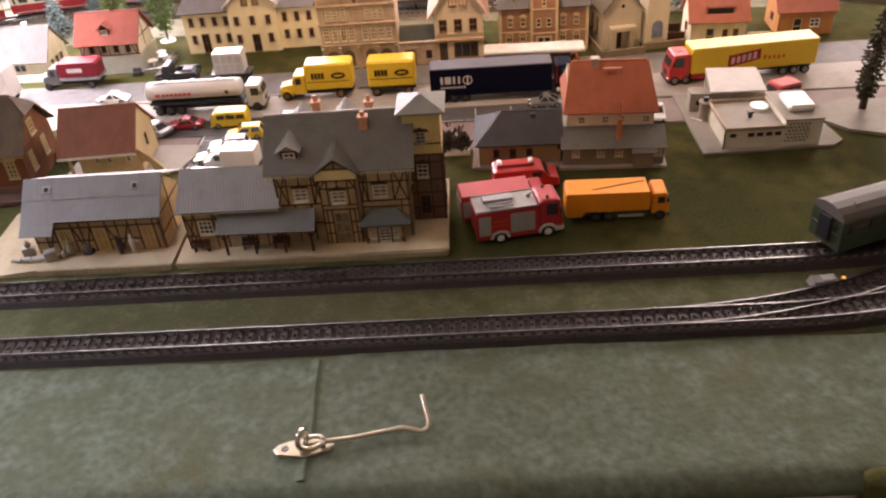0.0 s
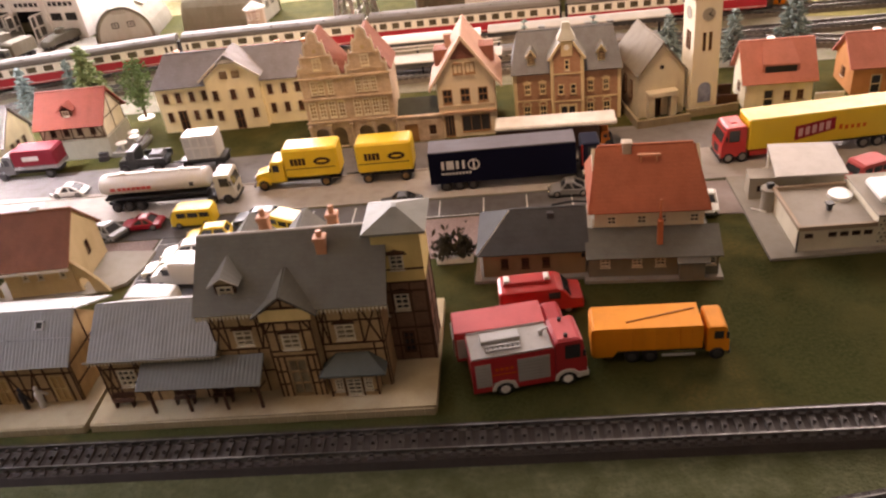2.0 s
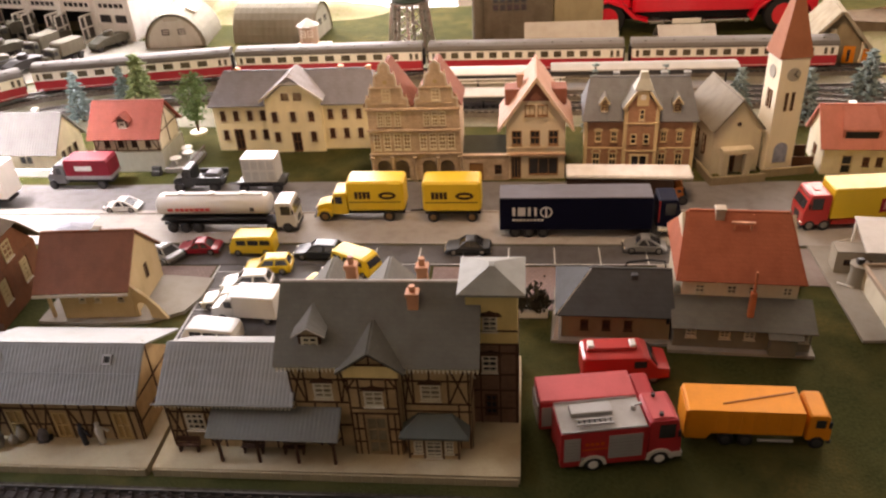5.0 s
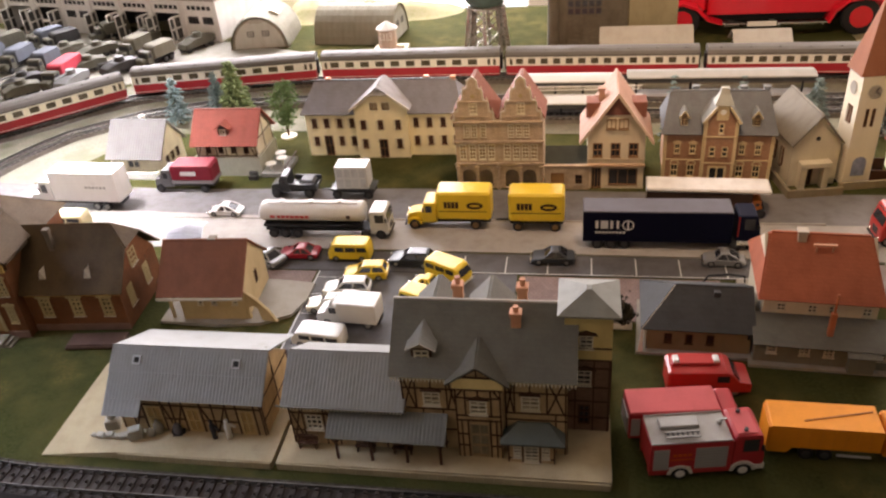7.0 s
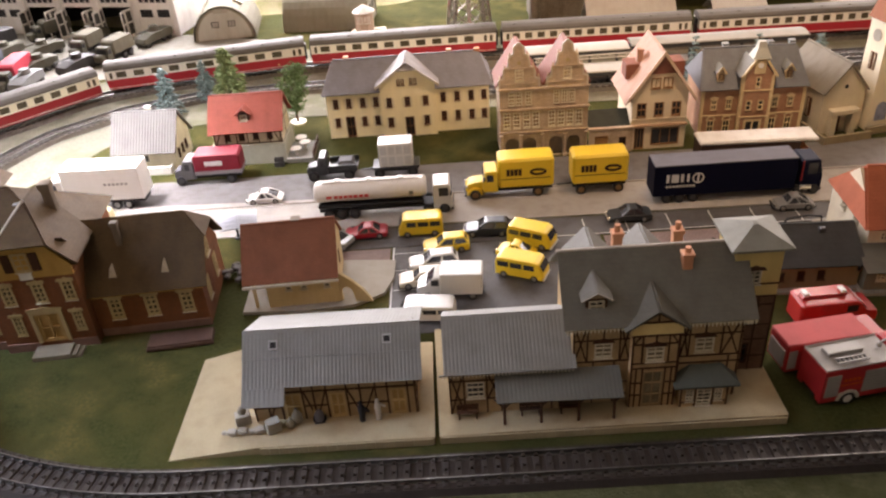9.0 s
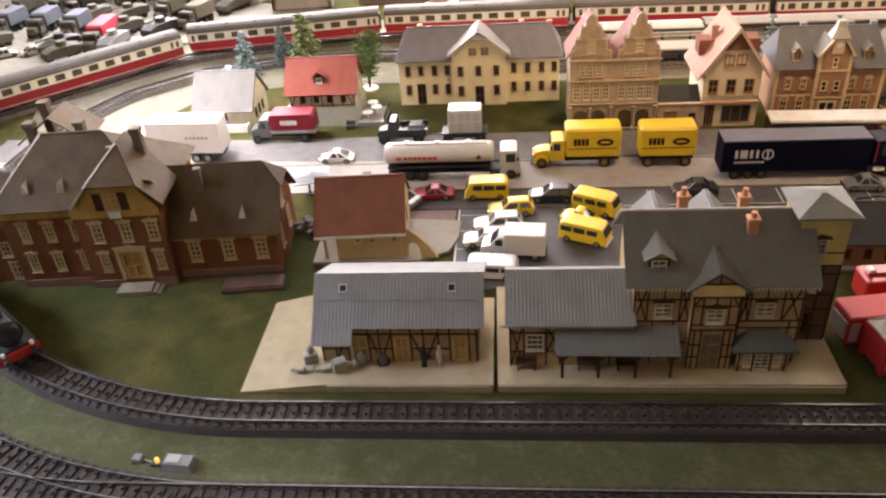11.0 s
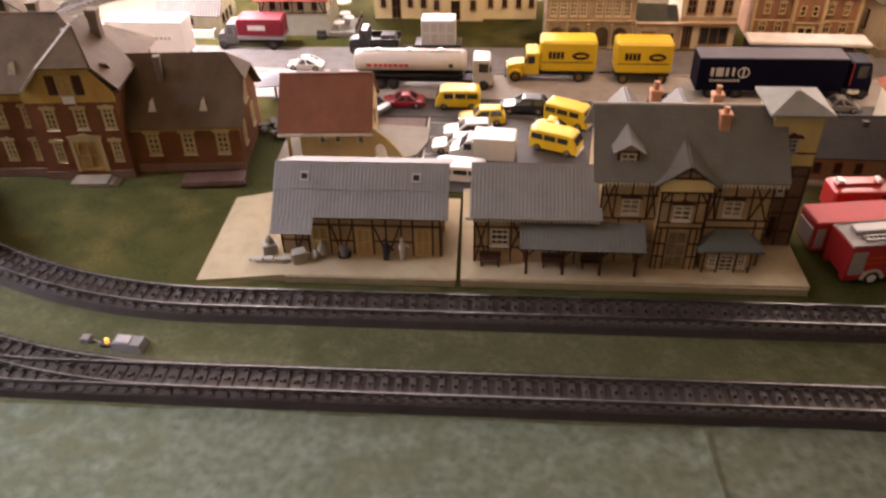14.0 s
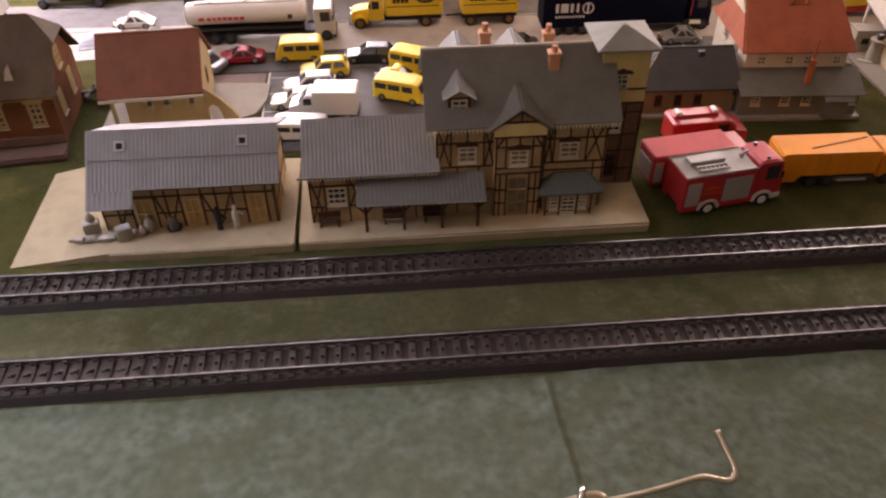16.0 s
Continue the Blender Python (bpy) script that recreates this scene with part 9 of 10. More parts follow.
hut(-54.6, 91.5, 6, 9.6, 10.5, 5.3, "grey-green round-roofed hut with two windows")
hut(-38.0, 91.5, 84, 8.6, 13.5, 5.4, "long grey-green round-roofed hut")
t = thing("signal_cabin", -31.8, 84.2, 0, "small pale octagonal signal cabin on a base", "signal cabin")
part("base", B().rbox(-2.4, 2.8, -1.6, 1.6, 0, 0.5, 0.05), CREAMW, t)
oct_ = lambda r, z, cx=-0.2: [(cx + r * math.cos(math.pi / 4 * i + 0.39), r * math.sin(math.pi / 4 * i + 0.39), z) for i in range(8)]
part("cabin", B().loft([oct_(1.45, 0.5), oct_(1.45, 3.4)]), mat("pale_pink_cabin", (0.55, 0.44, 0.36), 0.7), t)
part("cap", B().loft([oct_(1.75, 3.4), oct_(1.75, 3.55), oct_(0.05, 4.6)]), mat("pale_grey_cap", (0.6, 0.58, 0.54), 0.7), t)
for a in (-112, -67):
    c, s = math.cos(radians(a)), math.sin(radians(a))
    window(t, T(-0.2, 0, 0, a + 90) @ T(-0.4, -1.42, 2.0), 0.8, 1.0, 2, 2, WHITE)
part("steps", B().rbox(1.4, 2.6, -1.5, -0.7, 0.5, 1.2, 0.04), CREAMW, t)

t = thing("water_tower", -16.2, 82.2, 0, "green water tower on a shiny lattice frame", "water tower")
LAT = mat("lattice_grey", (0.36, 0.34, 0.31), 0.3, 0.35, 200, metal=0.7)
legs = []
for i in range(8):
    a = math.pi / 4 * i
    p, q = (3.3 * math.cos(a), 3.3 * math.sin(a), 0), (2.5 * math.cos(a), 2.5 * math.sin(a), 7.2)
    legs.append((Vector(p), Vector(q)))
    part("leg", B().bar(p, q, 0.42), LAT, t)
for i in range(8):
    for k in range(4):
        a, c = legs[i], legs[(i + 1) % 8]
        f0, f1 = k / 4, (k + 1) / 4
        part("brace", B().bar(tuple(a[0].lerp(a[1], f0)), tuple(c[0].lerp(c[1], f1)), 0.13), LAT, t)
        part("brace", B().bar(tuple(c[0].lerp(c[1], f0)), tuple(a[0].lerp(a[1], f1)), 0.13), LAT, t)
part("bowl", B().loft([[(r * math.cos(a), r * math.sin(a), z) for a in [2 * math.pi * i / 20 for i in range(20)]] for r, z in ((1.2, 6.6), (2.6, 7.4), (3.6, 8.8), (4.0, 10.6), (4.0, 13.5), (0.3, 15.5))]), mat("tank_green", (0.10, 0.15, 0.13), 0.5), t)
part("gallery", B().loft([[(r * math.cos(a), r * math.sin(a), z) for a in [2 * math.pi * i / 20 for i in range(20)]] for r, z in ((2.6, 7.0), (3.1, 7.0), (3.1, 7.25), (2.6, 7.25))]), LAT, t)

t = thing("ruined_factory", -1.2, 87, 0, "dark brick factory ruin with empty window grids", "ruin")
RUIN = mat("sooty_brick", (0.16, 0.135, 0.1), 0.85, 0.3, 30, 0.5, pattern="brick", psize=(0.5, 0.2))
hw = [(2.4 + 1.0 * i, 3.2 + 1.0 * i, 5.0 + 1.1 * k, 5.9 + 1.1 * k) for i in range(5) for k in range(4) if not (i == 1 and k == 2)]
f = gable_walls(t, 11.0, 8.0, 10.5, 0, RUIN, {"front": hw}, y0=-4)
put_windows(t, f["front"], hw, 1, 1, DARK, 0.1, False)
part("tall_chimney", B().cyl(-5.2, -4.6, 0, 0.9, 15, n=14, r2=0.7), RUIN, t)
part("annex", B().rbox(5.6, 12.5, -3.8, 3.8, 0, 11.5, 0.1), mat("dull_olive_wall", (0.27, 0.23, 0.14), 0.85, 0.15), t)
GREYSHED = mat("grey_shed_roof", (0.37, 0.34, 0.29), 0.75, 0.12, 25, 0.2)
for x0, x1, y, H in ((0.2, 12.9, 76.8, 2.9), (18.2, 25.9, 77.2, 1.9)):
    t = thing("goods_platform_shed", (x0 + x1) / 2, y, 0, "open goods shelter with a large grey roof", "shed")
    h = (x1 - x0) / 2
    slope(t, "roof_slope", (-h, -2.0, 1.5), (h, -2.0, 1.5), (h, 1.2, H + 1.6), (-h, 1.2, H + 1.6), 0.18, GREYSHED)
    slope(t, "roof_slope", (h, 4.0, 1.5), (-h, 4.0, 1.5), (-h, 1.2, H + 1.6), (h, 1.2, H + 1.6), 0.18, GREYSHED)
    part("wall", B().rbox(-h + 0.4, h - 0.4, -1.2, 3.2, 0, 1.6, 0.05), DARK, t)

# white garage with open doors
g = thing("vehicle_garage", -62.4, 90.5, -14, "long white vehicle garage with open folding doors", "garage")
GW = mat("garage_white", (0.84, 0.83, 0.80), 0.6, 0.1)
bays = 7
bw_ = 6.9
gl = bays * bw_
holes, trans, blind = [], [], []
for i in range(bays):
    x0 = gl - bw_ * (i + 1)
    if i in (0, 4):
        blind += [(x0 + 0.9, x0 + 3.0, 2.9, 4.1), (x0 + 3.9, x0 + 6.0, 2.9, 4.1)]
    else:
        holes.append((x0 + 0.8, x0 + 6.1, 0.0, 4.5))
    trans.append((x0 + 0.8, x0 + 6.1, 5.0, 6.1))
f = gable_walls(g, gl, 16, 6.9, 0, GW, {"front": holes + trans + blind}, x0=-gl, y0=0)
put_windows(g, f["front"], trans, 5, 1, GW, 0.2, False)
put_windows(g, f["front"], blind, 3, 3, DARK, 0.16, False)
part("flat_roof", B().rbox(-gl - 0.6, 0.6, -0.6, 16.6, 6.9, 7.4, 0.1), GREYSHED, g)
part("dark_interior", B().box(-gl + 1, -1, 6.0, 6.2, 0.1, 6.8), BLACK, g)
for x0, x1, z0, z1 in holes:
    for e, s in ((x0 - gl, -1), (x1 - gl, 1)):
        for k in (0, 1):
            d = part("folding_door", B().panel(1.45, 4.4, 0.14, [(0.22, 1.23, 0.5, 2.2), (0.22, 1.23, 2.5, 4.1)]), GW, g, m=T(e - s * 0.42 * k, -0.05 - 1.45 * k * 0.98, 0, -90 + s * (-14 if k == 0 else 12)))
            part("door_panel", B().box(0.2, 1.25, 0.05, 0.09, 0.48, 4.12), mat("dark_door", (0.07, 0.07, 0.066), 0.5), d)
for i in range(bays + 1):
    part("pillar", B().rbox(-bw_ * i - 0.45, -bw_ * i + 0.45, -0.35, -0.01, 0, 6.9, 0.06), GW, g)


def army(x, y, rz, material, label, tarp=True, L=7.0):
    t = thing("army_vehicle", x, y, rz, label, "military vehicle", "army vehicles in the yard")
    h = L / 2
    if tarp:
        part("tarpaulin", shell(B(), [(-h, 1.2), (-h, 2.8), (-h + 0.3, 3.2), (h * 0.2, 3.2), (h * 0.3, 2.9), (h * 0.3, 1.2)], 2.5, 0.3, 0.93), material, t)
    else:
        part("hull", shell(B(), [(-h, 0.6), (-h, 1.7), (-h * 0.5, 2.0), (h * 0.4, 1.9), (h * 0.9, 1.4), (h, 0.9), (h, 0.6)], 2.4, 0.3, 0.9), material, t)
        part("turret", B().cyl(-0.3, 0, 1.9, 0.9, 0.7, n=12, r2=0.7), material, t)
        part("gun", B().cyl(0.4, 0, 2.3, 0.12, 3.0, "x", 8), material, t)
    if tarp:
        cab(t, h * 0.35, h * 0.7, 2.2, 2.6, OLIVE, 0.6, 0.2, 0.15)
        part("bonnet", B().rbox(h * 0.68, h, -0.8, 0.8, 0.6, 1.7, 0.2), OLIVE, t)
    chassis(t, -h + 0.2, h - 0.2, 2.4, 0.7, (-h * 0.65, -h * 0.3, h * 0.75), 0.5, DARK)


BLUEGREY = mat("blue_grey_tarp", (0.12, 0.135, 0.165), 0.7, 0.12)
PALEG = mat("pale_grey_tarp", (0.24, 0.25, 0.26), 0.7, 0.12)
PINKT_ = mat("pinkish_red_tarp", (0.55, 0.06, 0.09), 0.6, 0.08)
CANVAS = mat("faded_canvas", (0.17, 0.16, 0.125), 0.85, 0.2, 60)
for x, y, rz, mt_, tp, L_, lab in (
        (-93.8, 79.8, 267, BLUEGREY, True, 7.5, "army lorry under a blue-grey tarpaulin"), (-87.6, 77.8, 265, BLUEGREY, True, 6.5, "army lorry under a blue-grey tarpaulin"),
        (-81.3, 72.6, 270, PINKT_, True, 9.5, "lorry under a bright pinkish red tarpaulin"), (-78.6, 70.9, 262, PALEG, False, 6.0, "low flat vehicle under a pale grey cover"),
        (-100.0, 80.5, 262, BLUEGREY, True, 7.5, "army lorry under a dark tarpaulin"), (-95.0, 90.0, 240, BLUEGREY, True, 7.0, "olive army lorry before the garage"),
        (-82.0, 84.4, 235, OLIVE, False, 7.0, "olive armoured vehicle with a turret"), (-88.0, 84.6, 245, OLIVE, False, 6.5, "olive armoured vehicle in the yard"),
        (-76.6, 90.0, 236, OLIVE, False, 6.5, "olive tracked gun vehicle"), (-69.4, 80.4, 248, CANVAS, True, 7.0, "olive army lorry with a square canvas top"),
        (-75.0, 84.2, 254, CANVAS, True, 6.5, "olive army lorry with a canvas top"), (-84.5, 93.5, 225, OLIVE, True, 7.0, "olive army lorry inside a garage bay"),
        (-101.5, 88.0, 240, OLIVE, True, 7.0, "olive army lorry in the yard"), (-98.5, 72.5, 240, OLIVE, False, 6.5, "olive armoured car in the yard"),
        (-86.6, 70.4, 240, DARK, False, 6.0, "dark grey armoured car in the yard"), (-84.6, 67.0, 225, OLIVE, False, 5.5, "small olive gun carriage"),
        (-79.7, 77.4, 236, OLIVE, False, 6.0, "small olive scout car in the yard"), (-73.6, 76.4, 240, DARK, False, 6.0, "dark grey gun carriage near the track"),
        (-65.5, 87.6, 242, OLIVE, False, 6.5, "olive armoured vehicle leaving the garage"), (-91.2, 88.4, 238, DARK, True, 7.0, "dark grey army lorry with a canvas top")):
    army(x, y, rz, mt_, lab, tp, L_)
car("white beetle-shaped car in the yard", -94.2, 68.6, 35, WHT, 4.0, 1.75, 1.5, "beetle", z=0)
car("white beetle-shaped car in the yard", -90.3, 69.4, 35, WHT, 4.0, 1.75, 1.5, "beetle", z=0)
car("white estate car in the yard", -96.5, 63.4, 40, WHT, 4.4, 1.85, 1.6, "wagon", z=0)
sheet("yard_ground", [(-120, 55), (-96, 55), (-80, 66), (-64, 74), (-46, 77), (-46, 84), (-60, 90), (-120, 104)], 0.05, mat("dusty_grey_yard", (0.29, 0.28, 0.245), 0.85, 0.2, 12, 0.4), "dusty grey gravel yard", "yard")
sheet("track_ground", [(-76, 40), (-72, 30), (-62, 44), (-58, 52), (-46, 54), (-20, 53), (60, 50), (60, 77), (-40, 79), (-62, 74), (-84, 62)], 0.03, ground_mat("sandy_ground", [(0.23, 0.218, 0.175), (0.15, 0.158, 0.092), (0.275, 0.26, 0.205), (0.18, 0.172, 0.135)], (11, 40, 300), 0.7), "grey gravel ground round the rear tracks", "gravel")

# the sunlight on this grass is put into its pale colours
sheet("rear_grass", [(41.5, 66.2), (48, 64.2), (75, 62.6), (76, 78), (44, 79.5), (42, 72)], 0.07, ground_mat("sunlit_grass_scatter", [(0.24, 0.225, 0.085), (0.31, 0.275, 0.13), (0.18, 0.185, 0.062), (0.27, 0.25, 0.11)], (9, 40, 300), 0.6), "yellow-green scatter grass round the farmhouse, sunlight painted into its paleness", "grass")

# ---- hills at the rear edge ----
HILL = ground_mat("hill_scatter", [(0.27, 0.24, 0.14), (0.34, 0.30, 0.2), (0.2, 0.2, 0.09), (0.3, 0.27, 0.17)], (8, 40, 300))


def hill(cx, cy, rx, ry, H, label, seed, n=30):
    b = B()
    rings = []
    for i in range(n + 1):
        f = i / n
        ring = []
        for j in range(40):
            a = 2 * math.pi * j / 40
            k = 1 + 0.16 * noise.noise((math.cos(a) * 1.5 + seed, math.sin(a) * 1.5, f * 2))
            x, y = cx + rx * (1 - f) * k * math.cos(a), cy + ry * (1 - f) * k * math.sin(a)
            z = H * (math.sin(math.pi / 2 * f) ** 1.2) + 0.5 * noise.noise((x * 0.2, y * 0.2, seed)) * math.sin(math.pi * f)
            ring.append((x, y, z))
        rings.append(ring)
    b.loft(rings, cap=False)
    solo("hill", b, HILL, label, "hill", "structure", smooth=True)


hill(-68, 109, 22, 12, 8.2, "brown scatter-covered hill behind the garage", 1.0)
hill(-47, 106, 16, 8, 2.9, "brown scatter-covered hill behind the huts", 2.0)
hill(-34, 105, 12, 6, 1.8, "low brown hill at the rear edge", 3.0)
hill(58, 84, 22, 12, 3.5, "low green-brown hill at the side", 4.0)

# ---- big red veteran fire car standing among the model houses ----
t = thing("veteran_fire_car", 24.4, 91.0, 0, "large bright red veteran fire car model with black tyres", "toy car")
BR = paint("glossy_red", (0.62, 0.015, 0.03), 0.2)
part("body", shell(B(), [(-8.5, 3.2), (-8.5, 7.2), (-3.0, 7.6), (-2.6, 8.0), (10, 8.0), (17.0, 8.6), (17.4, 8.0), (17.4, 3.2)], 9.0, 0.5, 0.97), BR, t)
part("bonnet", shell(B(), [(-15.0, 3.4), (-15.2, 6.6), (-14.6, 7.2), (-8.4, 7.4), (-8.4, 3.4)], 6.4, 1.2, 0.88), BR, t)
part("radiator", B().rbox(-15.8, -15.2, -2.6, 2.6, 3.2, 7.2, 0.3), CHROME, t)
part("frame", B().rbox(-15.5, 17, -3.4, 3.4, 2.0, 3.2, 0.1), BLACK, t)
for s in (-1, 1):
    part("running_board", B().rbox(-6.5, 8.0, s * 5.0 - 0.9, s * 5.0 + 0.9, 1.9, 2.3, 0.08), CHROME, t)
    part("board_edge", B().rbox(-3.0, 1.0, s * 5.95 - 0.06, s * 5.95 + 0.06, 1.9, 2.6, 0.02), WHITE, t)
    part("front_wing", B().at(-12.2, s * 4.6, 0).loft([[(x_, y_, z_) for x_, z_ in [(-3.9, 2.0), (-3.6, 3.4), (-2.2, 4.9), (0, 5.4), (2.2, 4.7), (4.0, 3.0), (6.2, 2.2), (6.2, 1.95), (3.6, 2.7), (2.0, 4.3), (0, 5.05), (-2.0, 4.6), (-3.3, 3.3), (-3.6, 2.0)]] for y_ in (-1.2, 1.2)]), BR, t)
    part("rear_wing", B().at(12.5, s * 4.6, 0).loft([[(x_, y_, z_) for x_, z_ in [(-4.6, 2.0), (-3.8, 3.9), (-2.0, 5.2), (0, 5.5), (2.2, 5.2), (3.8, 3.9), (4.4, 2.4), (4.1, 2.4), (3.4, 3.7), (1.9, 4.9), (0, 5.2), (-1.9, 4.9), (-3.5, 3.7), (-4.2, 2.0)]] for y_ in (-1.2, 1.2)]), BR, t)
    for wx in (-12.2, 12.5):
        wheel(t, wx, s * 4.6, 2.6, 1.3, BR)
    part("lamp", B().cyl(-15.6, s * 3.6, 5.6, 0.9, 0.9, "x", 14), CHROME, t)
    for k, (ex, ez) in enumerate(((3.2, 6.0), (4.6, 6.0))):
        part("emblem_ring", B().at(ex, s * 4.47, ez).loft([[(r * math.cos(a), y_, r * math.sin(a)) for a in [2 * math.pi * i / 16 for i in range(16)]] for r, y_ in ((0.6, 0), (0.6, s * 0.08), (0.35, s * 0.08), (0.35, 0))]), WHITE, t)
part("windscreen_frame", B().rbox(-3.2, -2.9, -3.6, 3.6, 8.0, 11.5, 0.1), CHROME, t)
part("hose_reel", B().cyl(4, -2.0, 9.6, 1.5, 4.0, "y", 18), mat("brass", (0.6, 0.4, 0.12), 0.3, metal=1.0), t)
t = thing("veteran_trailer_pump", 57.6, 88.8, 0, "red wheeled pump trailer with black tyres", "toy trailer")
part("body", B().rbox(-6, 8, -3, 3, 3.2, 7.5, 0.5), BR, t)
for s in (-1, 1):
    wheel(t, 0.5, s * 3.4, 2.7, 1.0, BR)

# ---- houses at the right rear ----
t = thing("chalet", 39.6, 73.5, -8, "wooden chalet with a ragged grey roof and orange door", "house")
f = gable_walls(t, 6.4, 6.0, 3.2, 3.6, mat("chalet_wall", (0.33, 0.27, 0.17), 0.8, 0.2), {"front": [(4.2, 5.6, 0.05, 2.6)]}, y0=-3, axis="y")
put_windows(t, f["front"], [(4.2, 5.6, 0.05, 2.6)], 1, 1, ORANGE, 0.5, False, "door")
THATCH = mat("thatch_grey", (0.36, 0.32, 0.24), 0.85, 0.3, 40)
gable_roof(t, 6.4, 6.0, 3.2, 3.7, THATCH, 1.4, 1.2, 0.4, y0=-3, axis="y")
part("flared_eave", B().loft([[(4.3, -4.2, 1.9), (4.3, 3.6, 1.9), (4.5, 3.6, 2.3), (4.5, -4.2, 2.3)], [(4.9, -4.1, 0.9), (4.9, 3.6, 0.9), (5.2, 3.6, 1.15), (5.2, -4.1, 1.15)], [(5.5, -3.9, 0.02), (5.5, 3.4, 0.02), (6.0, 3.4, 0.1), (6.0, -3.9, 0.1)]]), THATCH, t)
part("porch_post", B().rbox(2.9, 3.2, -3.5, -3.2, 0, 3.2, 0.04), CREAMW, t)
part("orange_shutter", B().rbox(3.3, 4.2, -3.2, -3.05, 0.1, 2.3, 0.05), ORANGE, t)
part("gable_lamp", B().rbox(-0.9, -0.2, -3.2, -3.0, 3.6, 4.8, 0.05), CREAMW, t)
sheet("dirt_track", [(44.5, 80.0), (50, 78.2), (57, 77.6), (66, 77.0), (68, 84), (58.8, 84.6), (48.7, 85.6), (44, 85)], 3.0, mat("brown_earth", (0.14, 0.105, 0.07), 0.9, 0.25, 12, 0.4), "bare brown earth bank behind the sheds", "earth bank")
t = thing("twin_gable_farmhouse", 55.5, 68.4, 0, "white twin-gabled farmhouse over a red boarded lower storey", "house")
REDSHED = mat("red_shed_boards", (0.46, 0.10, 0.06), 0.7, 0.2, 60)
PALEROUGH = mat("bleached_white_boards", (0.80, 0.75, 0.66), 0.75, 0.1, 40)
part("lower_storey", B().rbox(-3.3, 3.4, 0.05, 4.4, 0, 1.95, 0.04), REDSHED, t)
for gx in (-2.0, 1.4):
    part("gable_front", B().prism_y([(gx - 1.72, 1.9), (gx + 1.66, 1.9), (gx + 1.66, 3.75), (gx, 4.5), (gx - 1.72, 3.75)], -0.1, 4.4), PALEROUGH, t)
    slope(t, "roof_slope", (gx - 1.8, 4.6, 3.74), (gx - 1.8, -0.25, 3.74), (gx, -0.25, 4.52), (gx, 4.6, 4.52), 0.12, PALEROUGH)
    slope(t, "roof_slope", (gx + 1.72, -0.25, 3.74), (gx + 1.72, 4.6, 3.74), (gx, 4.6, 4.52), (gx, -0.25, 4.52), 0.12, PALEROUGH)
part("red_wing", B().prism_z([(-2.5, -0.1), (-0.6, -3.0), (1.6, -3.0), (2.6, -0.1)], 0, 1.9), REDSHED, t)
part("wing_roof", B().loft([[(-2.7, 0.0, 1.9), (-0.7, -3.1, 1.9), (1.7, -3.1, 1.9), (2.7, 0.0, 1.9)], [(-2.7, 0.0, 2.05), (-0.7, -3.1, 2.02), (1.7, -3.1, 2.02), (2.7, 0.0, 2.05)]]), REDSHED, t)
part("red_side_roof", B().loft([[(3.5, 0.2, 2.6), (4.6, -1.2, 0.8), (4.6, 4.0, 0.8), (3.5, 4.0, 2.6)], [(3.5, 0.2, 2.8), (4.75, -1.2, 0.95), (4.75, 4.0, 0.95), (3.5, 4.0, 2.8)]]), REDSHED, t)
t = thing("white_annex", 55.7, 63.2, -2, "small white hut with a grey lean-to roof by the red wing", "hut")
f = gable_walls(t, 2.4, 2.1, 1.95, 0, WHITE, {"front": [(1.2, 1.6, 0.95, 1.5)]}, y0=0.0)
put_windows(t, f["front"], [(1.2, 1.6, 0.95, 1.5)], 1, 2, DARK, 0.08)
slope(t, "roof_slope", (-1.4, -0.25, 1.98), (1.4, -0.25, 1.98), (1.4, 2.15, 2.42), (-1.4, 2.15, 2.42), 0.12, CORR)
t = thing("board_stack", 51.6, 68.6, -4, "stack of pale weathered boards beside the farmhouse", "board stack")
for k in range(5):
    part("stacked_board", B().rbox(-0.85, 0.75, -0.3 + 0.05 * (k % 2), 0.8, 0.02 + k * 0.42, 0.36 + k * 0.42, 0.05), CARD, t)

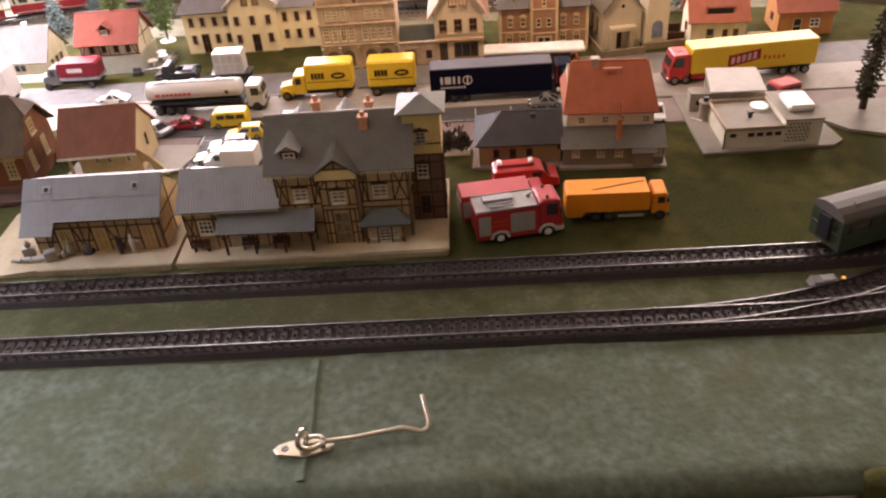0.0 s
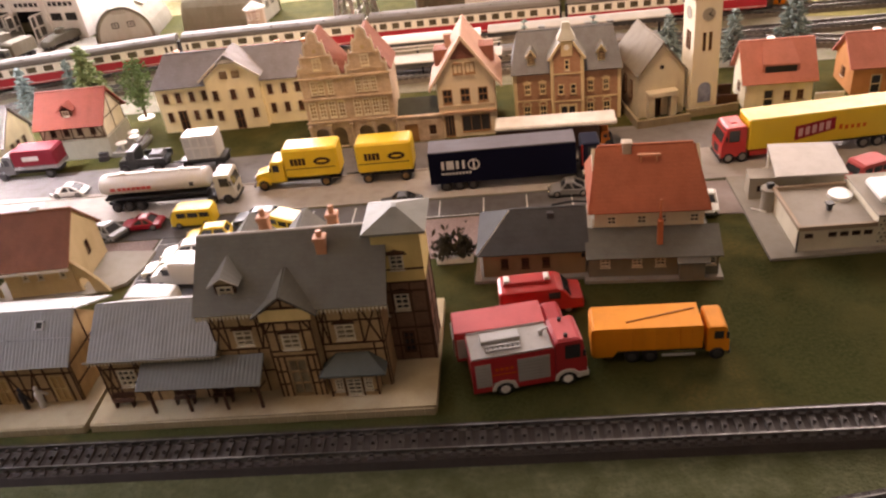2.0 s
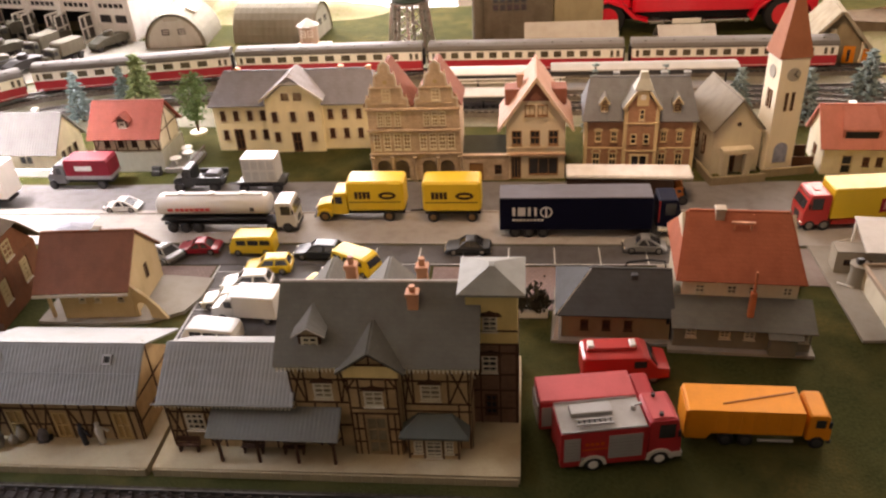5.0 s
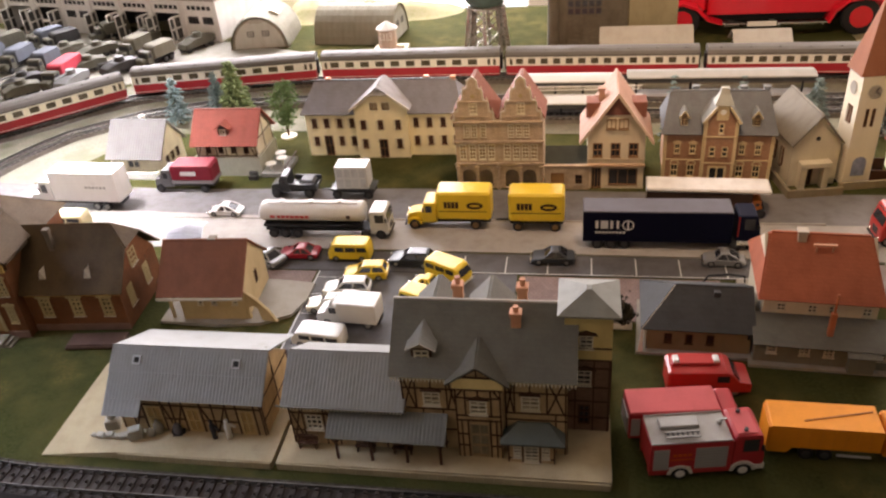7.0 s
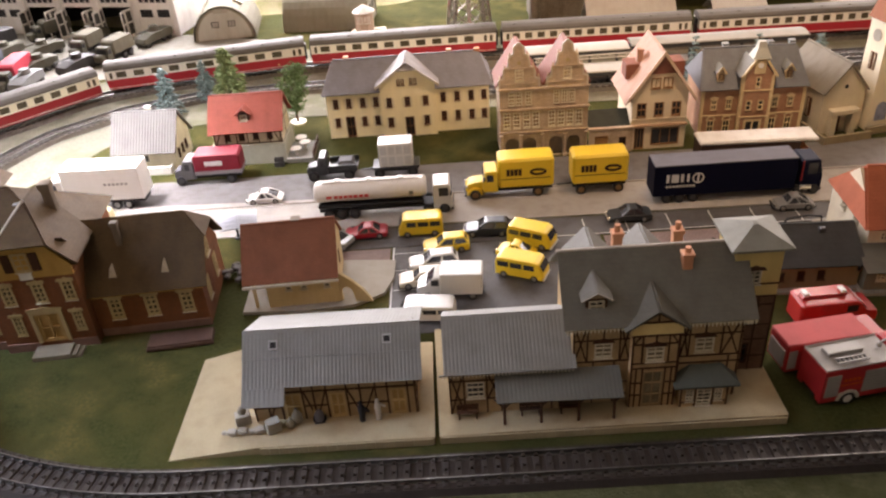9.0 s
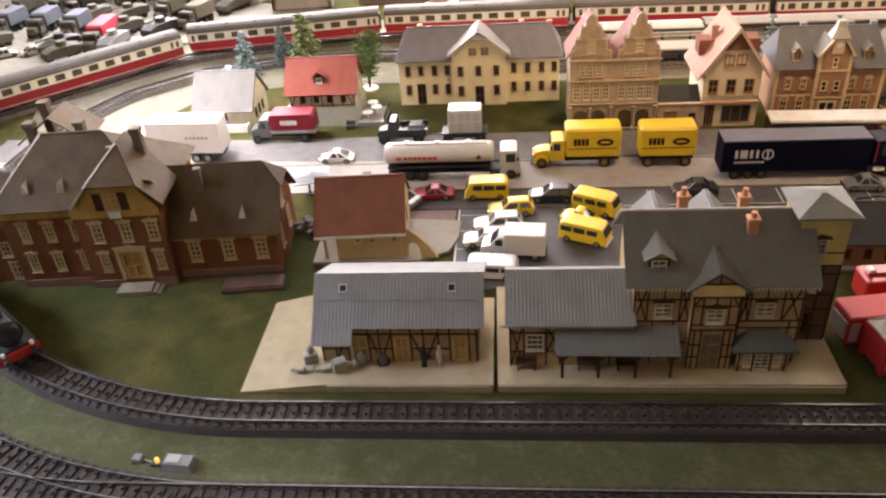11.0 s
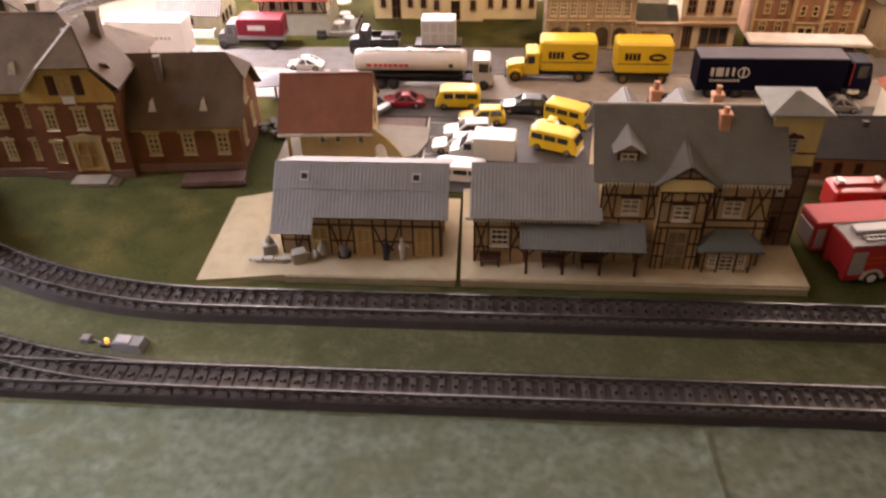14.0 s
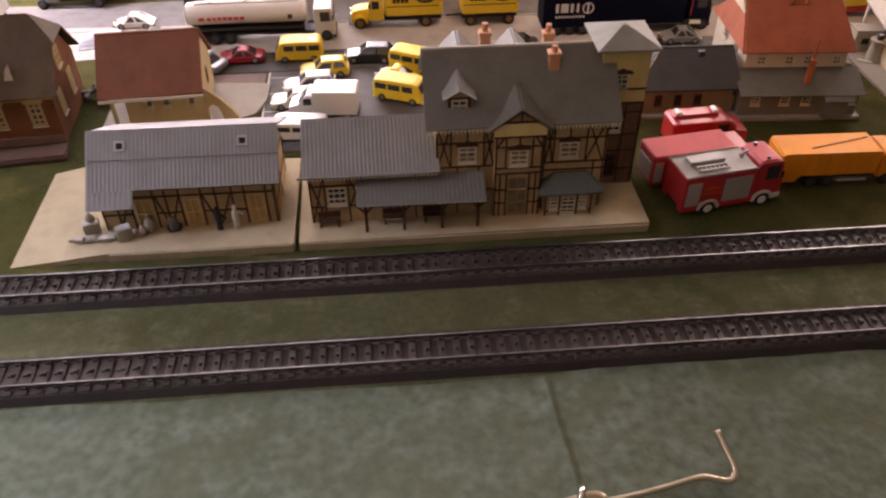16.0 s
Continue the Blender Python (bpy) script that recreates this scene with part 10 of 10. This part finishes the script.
# ---- the brass hook and eye screwed to the front mat ----
BRASS = mat("brassy_zinc", (0.52, 0.46, 0.34), 0.32, 0.15, 120, 0.1, metal=0.95)
t = thing("hook_and_eye", -8.6, -19.4, 4, "brassy hook lying in its eye plate on the felt", "hook latch", z=0.2)
pl = [(-1.85, 0.0), (-1.55, 0.35), (-0.9, 0.55), (0, 0.74), (0.9, 0.55), (1.55, 0.35), (1.85, 0.0), (1.55, -0.42), (0.9, -0.55), (0, -0.74), (-0.9, -0.55), (-1.55, -0.42)]
part("plate", B().loft([[(x, y, 0.0) for x, y in pl], [(x, y, 0.1) for x, y in pl], [(x * 0.96, y * 0.92, 0.15) for x, y in pl]]), BRASS, t)
for s in (-1.1, 1.1):
    sc = part("screw", B().cyl(s, 0, 0.14, 0.24, 0.07, n=14, r2=0.2), STEEL, t)
    part("slot", B().at(s, 0, 0.212, 35).box(-0.2, 0.2, -0.035, 0.035, 0, 0.008), BLACK, sc)


def rod(pts, r, n=10):
    """A bent round rod through the points."""
    b, rings = B(), []
    pts = [Vector(p) for p in pts]
    for i, p in enumerate(pts):
        d = (pts[min(i + 1, len(pts) - 1)] - pts[max(i - 1, 0)]).normalized()
        s = d.cross(Vector((0.12, 0.1, 1))).normalized()
        u = s.cross(d)
        rings.append([tuple(p + (s * math.cos(2 * math.pi * k / n) + u * math.sin(2 * math.pi * k / n)) * r) for k in range(n)])
    return b.loft(rings)


eye = [(0.02 + 0.2 * math.sin(a), 0.42 * math.sin(a), 0.85 - 0.62 * math.cos(a)) for a in [math.radians(10 + 340 * i / 30) for i in range(31)]]
part("eye_ring", rod(eye, 0.17), CHROME, t, smooth=True)
loop_ = [(0.55 + 0.66 * math.cos(a), 0.0 + 0.46 * math.sin(a), 0.44 + 0.1 * math.cos(a)) for a in [math.radians(8 + 11.5 * i) for i in range(31)]]
part("hook_loop", rod(loop_, 0.15), BRASS, t, smooth=True)
arm = [(1.05, 0.0, 0.45), (2.2, 0.12, 0.36), (3.6, 0.3, 0.3), (4.9, 0.5, 0.28), (5.9, 0.62, 0.3), (6.5, 0.45, 0.26), (7.0, 0.3, 0.22), (7.35, 0.42, 0.24), (7.5, 0.8, 0.4), (7.35, 1.6, 0.75), (7.2, 2.4, 1.1)]
part("hook_arm", rod(smooth_line(arm, 5), 0.15), BRASS, t, smooth=True)
